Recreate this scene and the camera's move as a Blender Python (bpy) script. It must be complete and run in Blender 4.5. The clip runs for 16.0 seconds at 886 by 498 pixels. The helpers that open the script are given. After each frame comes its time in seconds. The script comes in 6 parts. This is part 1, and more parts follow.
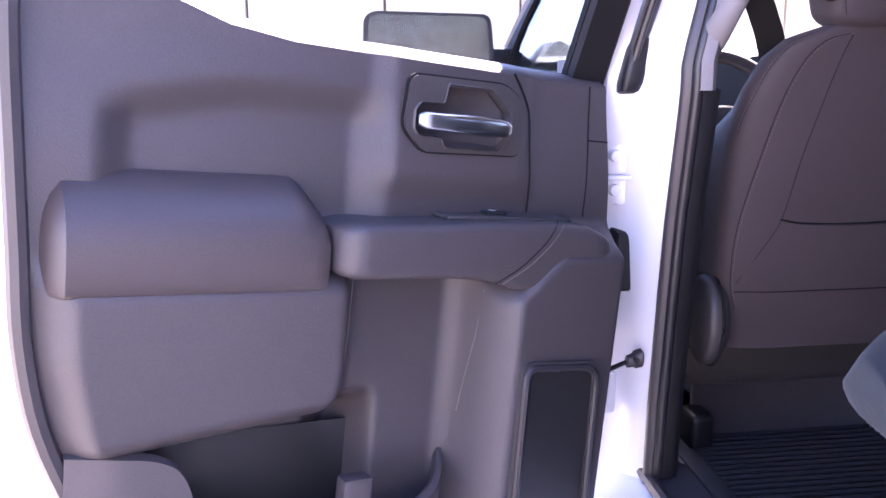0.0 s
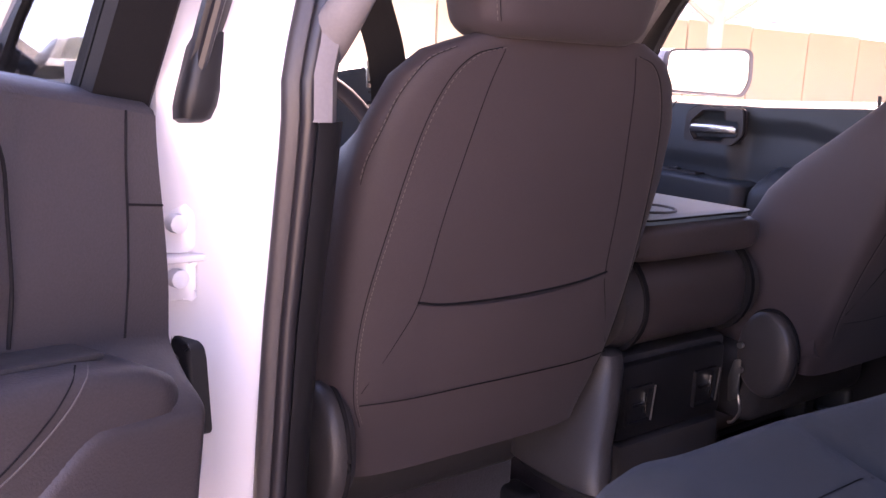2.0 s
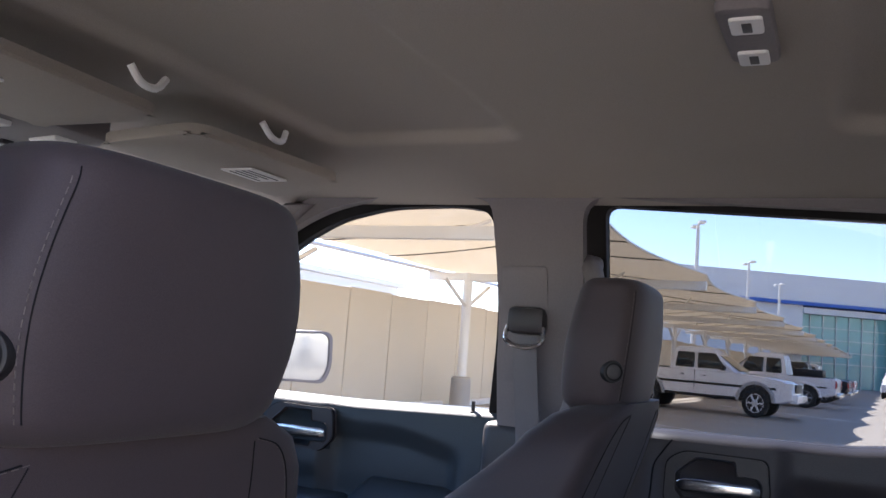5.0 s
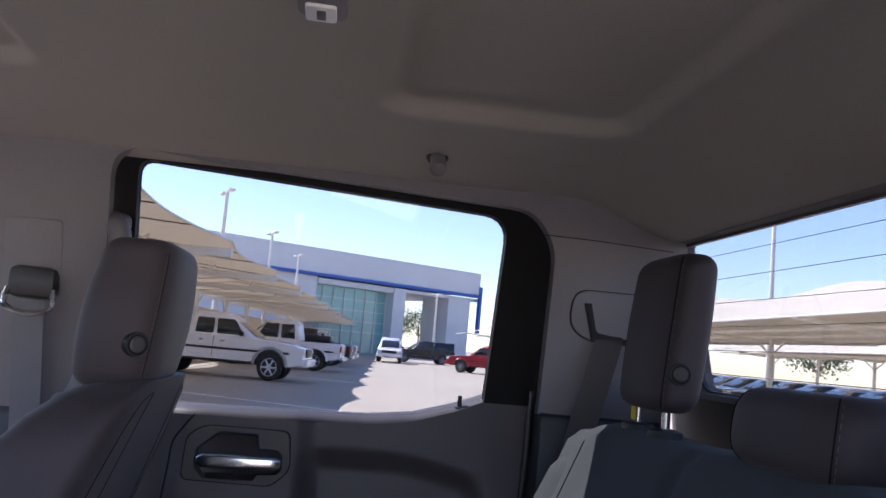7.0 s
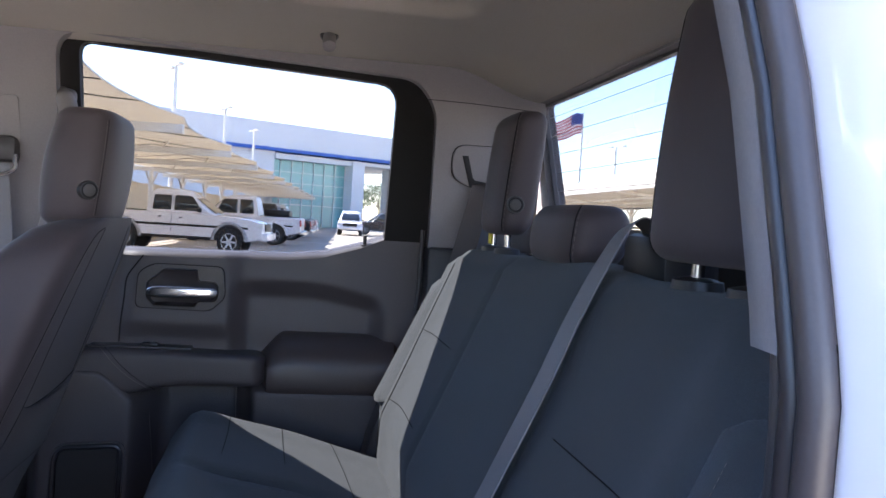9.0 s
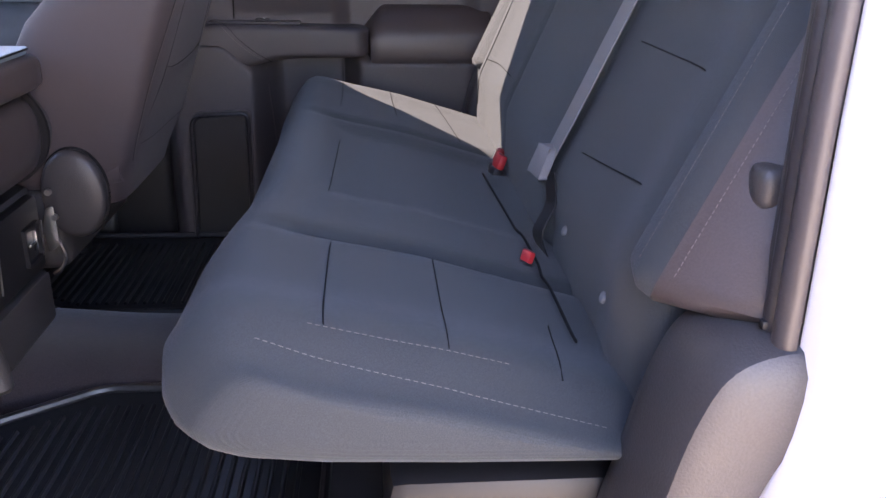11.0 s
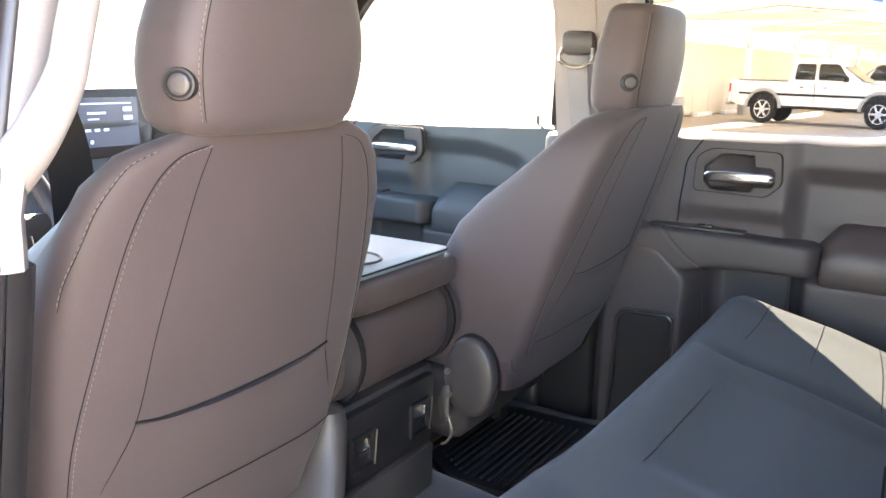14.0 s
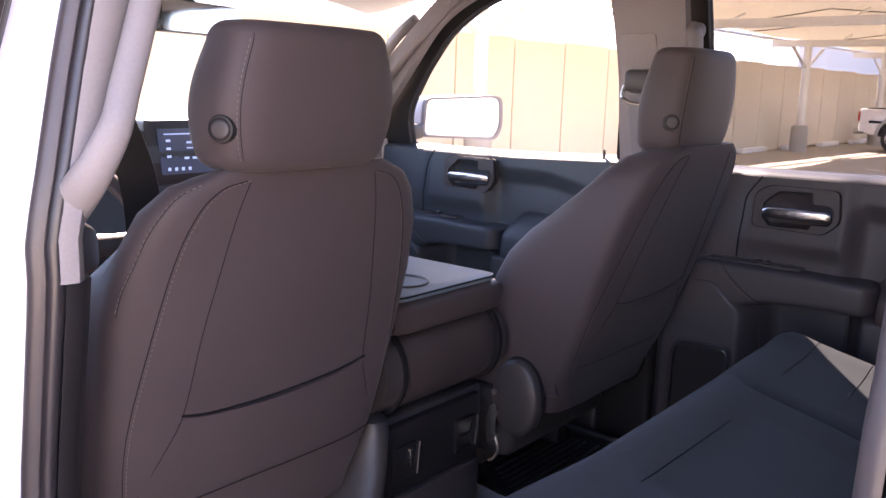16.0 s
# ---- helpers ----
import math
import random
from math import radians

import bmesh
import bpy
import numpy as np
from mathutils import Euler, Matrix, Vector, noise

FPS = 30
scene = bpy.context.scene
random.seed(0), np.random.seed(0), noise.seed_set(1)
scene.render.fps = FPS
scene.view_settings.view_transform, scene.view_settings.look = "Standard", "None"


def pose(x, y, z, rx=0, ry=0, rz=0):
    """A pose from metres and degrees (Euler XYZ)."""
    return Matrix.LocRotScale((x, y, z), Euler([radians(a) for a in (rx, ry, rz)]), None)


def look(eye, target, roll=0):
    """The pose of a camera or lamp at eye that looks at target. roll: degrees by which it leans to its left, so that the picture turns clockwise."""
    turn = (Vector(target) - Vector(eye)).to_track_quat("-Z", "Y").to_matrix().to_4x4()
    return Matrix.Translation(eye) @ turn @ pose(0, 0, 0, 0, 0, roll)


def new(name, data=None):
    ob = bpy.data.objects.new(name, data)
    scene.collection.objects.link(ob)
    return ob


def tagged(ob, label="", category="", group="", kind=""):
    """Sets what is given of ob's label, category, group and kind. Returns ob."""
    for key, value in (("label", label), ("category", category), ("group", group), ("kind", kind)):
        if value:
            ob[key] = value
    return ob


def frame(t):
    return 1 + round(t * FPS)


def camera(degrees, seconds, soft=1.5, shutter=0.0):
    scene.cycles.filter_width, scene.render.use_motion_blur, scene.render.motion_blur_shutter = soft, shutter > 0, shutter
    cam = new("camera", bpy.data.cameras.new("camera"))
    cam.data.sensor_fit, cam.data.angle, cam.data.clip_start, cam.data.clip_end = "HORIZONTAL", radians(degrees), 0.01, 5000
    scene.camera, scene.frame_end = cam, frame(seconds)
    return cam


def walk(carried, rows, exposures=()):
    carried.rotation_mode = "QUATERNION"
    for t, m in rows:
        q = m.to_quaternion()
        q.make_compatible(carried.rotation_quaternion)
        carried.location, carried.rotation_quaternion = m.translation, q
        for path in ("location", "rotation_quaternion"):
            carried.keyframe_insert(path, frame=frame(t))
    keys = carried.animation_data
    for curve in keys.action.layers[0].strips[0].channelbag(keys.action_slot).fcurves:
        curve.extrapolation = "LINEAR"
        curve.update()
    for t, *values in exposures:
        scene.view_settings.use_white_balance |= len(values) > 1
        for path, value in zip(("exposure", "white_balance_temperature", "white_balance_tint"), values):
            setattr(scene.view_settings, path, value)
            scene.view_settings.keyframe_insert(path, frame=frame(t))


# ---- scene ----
cam = camera(55.2, 16.0)
PATH = [
    (0, (-1.3, -1.307, 1.388), (-1.085, 0.631, 0.946), -0.8),
    (0.5, (-1.314, -1.169, 1.378), (-0.793, 0.704, 0.91), -0.2),
    (1, (-1.26, -1.032, 1.367), (-0.495, 0.758, 0.907), 1.0),
    (1.5, (-1.195, -0.903, 1.372), (-0.229, 0.793, 0.938), 1.9),
    (2, (-1.148, -0.793, 1.38), (0.021, 0.78, 0.982), 2.4),
    (2.5, (-1.115, -0.674, 1.398), (0.231, 0.77, 1.075), 1.7),
    (3, (-1.093, -0.601, 1.419), (0.349, 0.764, 1.181), 1.1),
    (3.5, (-1.032, -0.541, 1.457), (0.495, 0.745, 1.333), 2.4),
    (3.7, (-1.003, -0.526, 1.471), (0.564, 0.716, 1.398), 2.8),
    (5.8, (-0.827, -0.462, 1.503), (1.094, 0.0, 1.811), 4.0),
    (6, (-0.807, -0.456, 1.498), (1.139, -0.109, 1.802), 3.9),
    (6.5, (-0.784, -0.44, 1.507), (1.196, -0.382, 1.785), 4.1),
    (7, (-0.791, -0.445, 1.508), (1.182, -0.678, 1.738), 5.1),
    (7.5, (-0.845, -0.461, 1.505), (1.106, -0.866, 1.674), 4.8),
    (8, (-0.939, -0.486, 1.505), (1.008, -0.923, 1.643), 4.4),
    (8.5, (-1.054, -0.523, 1.485), (0.91, -0.897, 1.543), 3.9),
    (9, (-1.139, -0.533, 1.461), (0.829, -0.881, 1.398), 3.5),
    (9.5, (-1.211, -0.507, 1.429), (0.731, -0.848, 1.092), 2.2),
    (10, (-1.268, -0.487, 1.397), (0.639, -0.799, 0.881), 1.5),
    (10.2, (-1.283, -0.486, 1.378), (0.606, -0.774, 0.788), 1.5),
    (12.3, (-1.297, -0.587, 1.361), (0.561, -0.583, 0.621), 1.6),
    (12.5, (-1.282, -0.611, 1.371), (0.592, -0.503, 0.679), 1.3),
    (13, (-1.242, -0.656, 1.412), (0.619, -0.197, 0.842), 0.6),
    (13.5, (-1.191, -0.691, 1.478), (0.577, 0.116, 1.005), 1.0),
    (14, (-1.146, -0.714, 1.5), (0.525, 0.299, 1.075), 1.5),
    (14.5, (-1.126, -0.763, 1.513), (0.459, 0.382, 1.092), 1.4),
    (15, (-1.141, -0.825, 1.53), (0.398, 0.391, 1.139), 1.9),
    (15.5, (-1.158, -0.865, 1.533), (0.369, 0.369, 1.153), 1.9),
    (16, (-1.164, -0.871, 1.53), (0.363, 0.365, 1.153), 1.8),
]
EXPOSURES = [(0.0, 3.78, 6150, 44), (0.6, 4.02, 6600, 47), (1.0, 4.13, 7500, 48), (2.0, 3.78, 7650, 54), (3.0, 3.02, 7350, 40), (3.5, 2.92, 6950, 34), (5.8, 2.75, 6050, 22), (6.5, 2.72, 6100, 26), (7.0, 2.9, 6100, 28), (7.5, 3.16, 5980, 24), (8.5, 3.58, 6000, 22), (9.0, 3.74, 6250, 22), (9.5, 4.08, 6600, 23), (10.0, 4.42, 7350, 27), (12.5, 4.85, 7550, 38), (13.0, 6.05, 6950, 26), (13.5, 6.4, 7450, 13), (14.0, 5.5, 8150, 17), (14.5, 4.95, 8250, 19), (15.2, 4.24, 7600, 30), (16.0, 4.0, 7400, 38)]
walk(cam, [(t, look(eye, target, roll)) for t, eye, target, roll in PATH], EXPOSURES)

# ---- world and sun ----
SUN_DIR = Vector((0.6, 0.8, 1.0)).normalized()
world = bpy.data.worlds.new("sky")
scene.world = world
world.use_nodes = True
wn = world.node_tree
sky = wn.nodes.new("ShaderNodeTexSky")
sky.sky_type = "NISHITA"
sky.sun_disc = False
sky.sun_elevation = math.asin(SUN_DIR.z)
sky.sun_rotation = math.atan2(SUN_DIR.x, SUN_DIR.y)
sky.air_density, sky.dust_density, sky.ozone_density = 1.0, 0.05, 2.0
wn.links.new(sky.outputs["Color"], wn.nodes["Background"].inputs["Color"])
wn.nodes["Background"].inputs["Strength"].default_value = 0.12
sun = new("sun", bpy.data.lights.new("sun", "SUN"))
sun.data.energy, sun.data.angle, sun.data.color = 5.0, radians(0.5), (1.0, 0.955, 0.82)
sun.matrix_world = look(SUN_DIR * 30, (0, 0, 0))


# ---- materials ----
def material(name, color, rough=0.6, metal=0.0, var=0.15, scale=8.0, grain=0.0, grain_scale=300.0, bump=0.0, spread=None, sheen=0.0, coat=0.0, spec=0.5):
    """A surface with slow stains (var, scale) and a fine grain, in colour and relief."""
    m = bpy.data.materials.new(name)
    m.use_nodes = True
    nt = m.node_tree
    n, l = nt.nodes, nt.links
    p = n["Principled BSDF"]
    p.inputs["Roughness"].default_value, p.inputs["Metallic"].default_value = rough, metal
    p.inputs["Specular IOR Level"].default_value = spec
    p.inputs["Sheen Weight"].default_value = sheen
    p.inputs["Coat Weight"].default_value = coat
    tc = n.new("ShaderNodeTexCoord")
    a = n.new("ShaderNodeTexNoise")
    a.inputs["Scale"].default_value, a.inputs["Detail"].default_value = scale, 5.0
    b = n.new("ShaderNodeTexNoise")
    b.inputs["Scale"].default_value, b.inputs["Detail"].default_value = grain_scale, 2.0
    for t in (a, b):
        l.new(tc.outputs["Object"], t.inputs["Vector"])
    mix = n.new("ShaderNodeMix")
    mix.data_type = "RGBA"
    dark = [c * (1 - var) for c in color]
    light = [min(1, c * (1 + var)) for c in color]
    mix.inputs["A"].default_value, mix.inputs["B"].default_value = (*dark, 1), (*light, 1)
    l.new(a.outputs["Fac"], mix.inputs["Factor"])
    top = mix.outputs["Result"]
    if grain:
        g = n.new("ShaderNodeMix")
        g.data_type, g.blend_type = "RGBA", "MULTIPLY"
        g.inputs["Factor"].default_value = grain
        r = n.new("ShaderNodeMapRange")
        r.inputs["From Min"].default_value, r.inputs["From Max"].default_value = 0.3, 0.7
        r.inputs["To Min"].default_value, r.inputs["To Max"].default_value = 0.4, 1.5
        l.new(b.outputs["Fac"], r.inputs["Value"])
        l.new(top, g.inputs["A"])
        l.new(r.outputs["Result"], g.inputs["B"])
        top = g.outputs["Result"]
    if spread:
        # alike pieces differ a little from one another
        oi = n.new("ShaderNodeObjectInfo")
        h = n.new("ShaderNodeMapRange")
        h.inputs["To Min"].default_value, h.inputs["To Max"].default_value = 1 - spread, 1 + spread
        l.new(oi.outputs["Random"], h.inputs["Value"])
        s = n.new("ShaderNodeMix")
        s.data_type, s.blend_type = "RGBA", "MULTIPLY"
        s.inputs["Factor"].default_value = 1.0
        l.new(top, s.inputs["A"])
        l.new(h.outputs["Result"], s.inputs["B"])
        top = s.outputs["Result"]
    l.new(top, p.inputs["Base Color"])
    if bump:
        bp = n.new("ShaderNodeBump")
        bp.inputs["Strength"].default_value, bp.inputs["Distance"].default_value = bump, 0.001
        l.new(b.outputs["Fac"], bp.inputs["Height"])
        l.new(bp.outputs["Normal"], p.inputs["Normal"])
    rr = n.new("ShaderNodeMapRange")
    rr.inputs["To Min"].default_value, rr.inputs["To Max"].default_value = max(0.03, rough - 0.08), min(1, rough + 0.08)
    l.new(a.outputs["Fac"], rr.inputs["Value"])
    l.new(rr.outputs["Result"], p.inputs["Roughness"])
    return m


def woven(name, color, pitch, depth=0.25, rough=0.9):
    """Cloth with a fine ribbed weave."""
    m = material(name, color, rough, var=0.15, scale=5, grain=0.4, grain_scale=900, bump=0.15, sheen=0.1, spec=0.25)
    nt = m.node_tree
    n, l = nt.nodes, nt.links
    tc = n.new("ShaderNodeTexCoord")
    w = n.new("ShaderNodeTexWave")
    w.inputs["Scale"].default_value = pitch
    w.inputs["Distortion"].default_value = 1.5
    w.inputs["Detail"].default_value = 2.0
    w.inputs["Detail Scale"].default_value = 6.0
    l.new(tc.outputs["Object"], w.inputs["Vector"])
    b = n.new("ShaderNodeBump")
    b.inputs["Strength"].default_value, b.inputs["Distance"].default_value = depth, 0.001
    l.new(w.outputs["Fac"], b.inputs["Height"])
    l.new(b.outputs["Normal"], n["Principled BSDF"].inputs["Normal"])
    return m


def glow(name, color, strength):
    m = bpy.data.materials.new(name)
    m.use_nodes = True
    p = m.node_tree.nodes["Principled BSDF"]
    p.inputs["Base Color"].default_value = (*color, 1)
    p.inputs["Emission Color"].default_value = (*color, 1)
    p.inputs["Emission Strength"].default_value = strength
    p.inputs["Roughness"].default_value = 0.3
    return m


def clear_glass(name, tint=(0.9, 0.93, 0.92)):
    m = bpy.data.materials.new(name)
    m.use_nodes = True
    nt = m.node_tree
    n, l = nt.nodes, nt.links
    n.remove(n["Principled BSDF"])
    tr, gl, mx, lw = n.new("ShaderNodeBsdfTransparent"), n.new("ShaderNodeBsdfGlossy"), n.new("ShaderNodeMixShader"), n.new("ShaderNodeLayerWeight")
    pw = n.new("ShaderNodeMath")
    pw.operation = "POWER"
    pw.inputs[1].default_value = 4.0
    mr = n.new("ShaderNodeMapRange")
    mr.inputs["To Min"].default_value, mr.inputs["To Max"].default_value = 0.03, 0.7
    lw.inputs["Blend"].default_value = 0.5
    tr.inputs["Color"].default_value = (*tint, 1)
    gl.inputs["Roughness"].default_value = 0.02
    l.new(lw.outputs["Facing"], pw.inputs[0])
    l.new(pw.outputs["Value"], mr.inputs["Value"])
    l.new(mr.outputs["Result"], mx.inputs["Fac"])
    l.new(tr.outputs["BSDF"], mx.inputs[1])
    l.new(gl.outputs["BSDF"], mx.inputs[2])
    l.new(mx.outputs["Shader"], n["Material Output"].inputs["Surface"])
    return m


CLOTH = woven("charcoal_cloth", (0.033, 0.037, 0.040), 260)
CLOTH_BACK = material("charcoal_knit", (0.049, 0.037, 0.039), 0.62, var=0.16, scale=6, grain=0.22, grain_scale=1400, bump=0.2, sheen=0.05, spec=0.30)
VINYL = material("dark_vinyl", (0.050, 0.038, 0.037), 0.42, var=0.1, scale=5, grain=0.15, grain_scale=500, bump=0.3, spec=0.4)
PLASTIC = material("grained_black_plastic", (0.040, 0.035, 0.035), 0.45, var=0.1, scale=5, grain=0.2, grain_scale=450, bump=0.35, spec=0.45)
# the lid's pale blue sky reflection is put into its base colour
LID_TOP = material("sky_tinted_vinyl_lid", (0.10, 0.135, 0.155), 0.46, var=0.08, scale=5, grain=0.1, grain_scale=500, bump=0.15, spec=0.45)
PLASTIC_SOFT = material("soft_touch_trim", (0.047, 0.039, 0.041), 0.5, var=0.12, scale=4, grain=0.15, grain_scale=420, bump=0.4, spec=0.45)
# darker soft-touch trim with the windscreen's blue sky light mixed into its colour
TRIM_SKYLIT = material("sky_tinted_trim", (0.024, 0.032, 0.038), 0.5, var=0.12, scale=4, grain=0.15, grain_scale=420, bump=0.4, spec=0.45)
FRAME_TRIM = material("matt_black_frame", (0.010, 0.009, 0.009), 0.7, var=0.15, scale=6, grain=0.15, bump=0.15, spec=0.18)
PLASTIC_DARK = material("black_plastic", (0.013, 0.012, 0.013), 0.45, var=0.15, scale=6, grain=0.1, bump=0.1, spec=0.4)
RUBBER = material("rubber_seal", (0.040, 0.033, 0.034), 0.42, var=0.2, scale=12, grain=0.1, bump=0.1)
RUBBER_DARK = material("black_seal_rubber", (0.020, 0.017, 0.019), 0.35, var=0.2, scale=12, grain=0.1, bump=0.1)
DUSTY = material("dusty_dark_mirror", (0.03, 0.035, 0.038), 0.12, var=0.4, scale=6, grain=0.6, grain_scale=45, spec=0.7)
TRIM_LINE = material("flash_line_and_lit_edge", (0.10, 0.088, 0.08), 0.5, var=0.1, scale=30)
SEAM = material("seam_shadow_thread", (0.013, 0.012, 0.013), 0.9, var=0.1, spec=0.1)
THREAD = material("grey_thread", (0.12, 0.10, 0.09), 0.8, var=0.2, scale=60)
WHITE_PAINT = material("white_car_paint", (0.76, 0.74, 0.76), 0.22, var=0.02, scale=2, coat=0.6)
HEADLINER = material("grey_headliner_knit", (0.345, 0.312, 0.272), 0.95, var=0.06, scale=3, grain=0.12, grain_scale=700, bump=0.15, spec=0.15)
PILLAR = material("light_grey_pillar_plastic", (0.185, 0.168, 0.168), 0.6, var=0.05, scale=4, grain=0.08, bump=0.15, spec=0.35)
CHROME = material("satin_chrome", (0.62, 0.61, 0.60), 0.22, metal=1.0, var=0.05, scale=20)
STEEL = material("bare_steel", (0.45, 0.44, 0.42), 0.35, metal=1.0, var=0.2, scale=30)
BELT = material("grey_belt_webbing", (0.15, 0.145, 0.15), 0.75, var=0.1, scale=20, grain=0.3, grain_scale=1200, bump=0.3)
CARPET = material("dark_carpet", (0.036, 0.027, 0.029), 1.0, var=0.25, scale=10, grain=0.5, grain_scale=500, bump=0.6, sheen=0.3, spec=0.1)
MAT = material("black_rubber_mat", (0.020, 0.020, 0.022), 0.34, var=0.2, scale=10, grain=0.15, bump=0.2)
RED = material("red_buckle_plastic", (0.45, 0.02, 0.025), 0.4, var=0.1)
LENS = material("frosted_lamp_lens", (0.75, 0.74, 0.72), 0.4, var=0.03)
GLASS = clear_glass("window_glass", (0.86, 0.89, 0.89))
GLASS_DARK = clear_glass("tinted_window_glass", (0.445, 0.46, 0.475))
GLASS_MID = clear_glass("rear_door_glass", (0.74, 0.76, 0.77))
MIRROR = material("mirror_glass", (0.50, 0.52, 0.54), 0.03, metal=1.0, var=0.01)
SCREEN = glow("screen_glow", (0.008, 0.014, 0.03), 0.15)
SCREEN_TEXT = glow("screen_marks", (0.2, 0.3, 0.5), 0.12)
LABEL = material("white_label", (0.7, 0.69, 0.66), 0.6, var=0.08, scale=40)
PRINT = material("label_print", (0.1, 0.1, 0.1), 0.7)
BELT_BROWN = material("brown_belt_webbing", (0.055, 0.042, 0.038), 0.75, var=0.1, scale=20, grain=0.3, grain_scale=1200, bump=0.3)
YELLOW = material("yellow_tag", (0.65, 0.5, 0.04), 0.6)


# ---- mesh helpers ----
def finish(name, bm, mat, parent=None, label="", smooth=True):
    bmesh.ops.recalc_face_normals(bm, faces=bm.faces[:])
    me = bpy.data.meshes.new(name)
    bm.to_mesh(me)
    bm.free()
    me.materials.append(mat)
    if smooth:
        me.shade_smooth()
        me.set_sharp_from_angle(angle=radians(42))
    ob = new(name, me)
    if parent:
        ob.parent = parent
    if label:
        ob["label"] = label
    return ob


part = finish


def thing(name, label, category, group="", kind="", at=None):
    ob = new(name)
    ob.empty_display_size = 0.05
    if at is not None:
        ob.matrix_world = at
    return tagged(ob, label, category, group, kind)


def rbox(lo, hi, r=0.006, seg=2, bm=None):
    """A box with rounded edges, between two corners."""
    own = bmesh.new()
    bmesh.ops.create_cube(own, size=1)
    s = [abs(h - l) for l, h in zip(lo, hi)]
    c = [(h + l) / 2 for l, h in zip(lo, hi)]
    for v in own.verts:
        v.co = Vector((v.co.x * s[0] + c[0], v.co.y * s[1] + c[1], v.co.z * s[2] + c[2]))
    r = min(r, min(s) * 0.45)
    if r > 0:
        bmesh.ops.bevel(own, geom=own.edges[:], offset=r, segments=seg, profile=0.5, affect="EDGES")
    if bm is None:
        return own
    me = bpy.data.meshes.new("tmp")
    own.to_mesh(me)
    own.free()
    bm.from_mesh(me)
    bpy.data.meshes.remove(me)
    return bm


def loft(loops, caps=True, closed=True, bm=None):
    """Skin over loops of as many points each."""
    bm = bm or bmesh.new()
    rows = [[bm.verts.new(p) for p in lp] for lp in loops]
    n = len(rows[0])
    for a, b in zip(rows, rows[1:]):
        for i in range(n if closed else n - 1):
            j = (i + 1) % n
            bm.faces.new((a[i], a[j], b[j], b[i]))
    if caps and closed:
        bm.faces.new(rows[0])
        bm.faces.new(rows[-1])
    return bm


def rounded(a, b, e=4.0, n=40):
    """A rounded rectangle's loop, of half sizes a and b; the higher e, the squarer."""
    out = []
    for i in range(n):
        t = 2 * math.pi * (i + 0.5) / n
        c, s = math.cos(t), math.sin(t)
        out.append((a * math.copysign(abs(c) ** (2 / e), c), b * math.copysign(abs(s) ** (2 / e), s)))
    return out


def tube(points, radius, n=10, flat=1.0, up=(0, 0, 1), bm=None, caps=True):
    """A rod along points; flat squeezes it along 'up' to make straps and strips."""
    pts = [Vector(p) for p in points]
    loops = []
    for i, p in enumerate(pts):
        d = (pts[min(i + 1, len(pts) - 1)] - pts[max(i - 1, 0)]).normalized()
        side = d.cross(Vector(up))
        side = side.normalized() if side.length > 1e-4 else d.orthogonal().normalized()
        nor = side.cross(d).normalized()
        r = radius[i] if isinstance(radius, (list, tuple)) else radius
        loops.append([p + side * (r * math.cos(2 * math.pi * k / n)) + nor * (r * flat * math.sin(2 * math.pi * k / n)) for k in range(n)])
    return loft(loops, caps, True, bm)


def spline(points, n=8):
    """Catmull-Rom through points, n steps a span."""
    p = [Vector(q) for q in points]
    p = [p[0] * 2 - p[1]] + p + [p[-1] * 2 - p[-2]]
    out = []
    for i in range(1, len(p) - 2):
        for k in range(n):
            t = k / n
            a, b, c, d = p[i - 1], p[i], p[i + 1], p[i + 2]
            out.append(0.5 * (2 * b + (c - a) * t + (2 * a - 5 * b + 4 * c - d) * t * t + (3 * b - a - 3 * c + d) * t ** 3))
    return out + [p[-2]]


def plate(outer, holes, place, thick, bm=None):
    """A sheet with openings: outlines in the plane's (a, b), place(a, b, depth) gives the point; thick is its depth."""
    bm = bm or bmesh.new()
    fronts = []
    for lp in [outer] + list(holes):
        f = [bm.verts.new(place(a, b, 0)) for a, b in lp]
        fronts.append(f)
    edges = [bm.edges.new((f[i], f[(i + 1) % len(f)])) for f in fronts for i in range(len(f))]
    made = bmesh.ops.triangle_fill(bm, use_beauty=True, use_dissolve=False, edges=edges)["geom"]
    faces = [g for g in made if isinstance(g, bmesh.types.BMFace)]
    coords = {}
    flat = [(a, b) for lp in [outer] + list(holes) for a, b in lp]
    verts = [v for f in fronts for v in f]
    back = {v: bm.verts.new(place(a, b, thick)) for v, (a, b) in zip(verts, flat)}
    for fc in faces:
        bm.faces.new([back[v] for v in reversed(fc.verts)])
    for f in fronts:
        for i in range(len(f)):
            j = (i + 1) % len(f)
            bm.faces.new((f[i], f[j], back[f[j]], back[f[i]]))
    return bm


def prism(outline, place, thick, bevel=0.0, seg=2):
    """A solid of one outline in (a, b), with its front edge rounded."""
    bm = plate(outline, [], place, thick)
    if bevel:
        n = len(outline)
        bm.verts.ensure_lookup_table()
        ring = set(bm.verts[:n])
        es = [e for e in bm.edges if e.verts[0] in ring and e.verts[1] in ring and len(e.link_faces) == 2 and any(len(f.verts) == 4 for f in e.link_faces) and any(all(v in ring for v in f.verts) for f in e.link_faces)]
        bmesh.ops.bevel(bm, geom=es, offset=bevel, segments=seg, profile=0.5, affect="EDGES")
    return bm


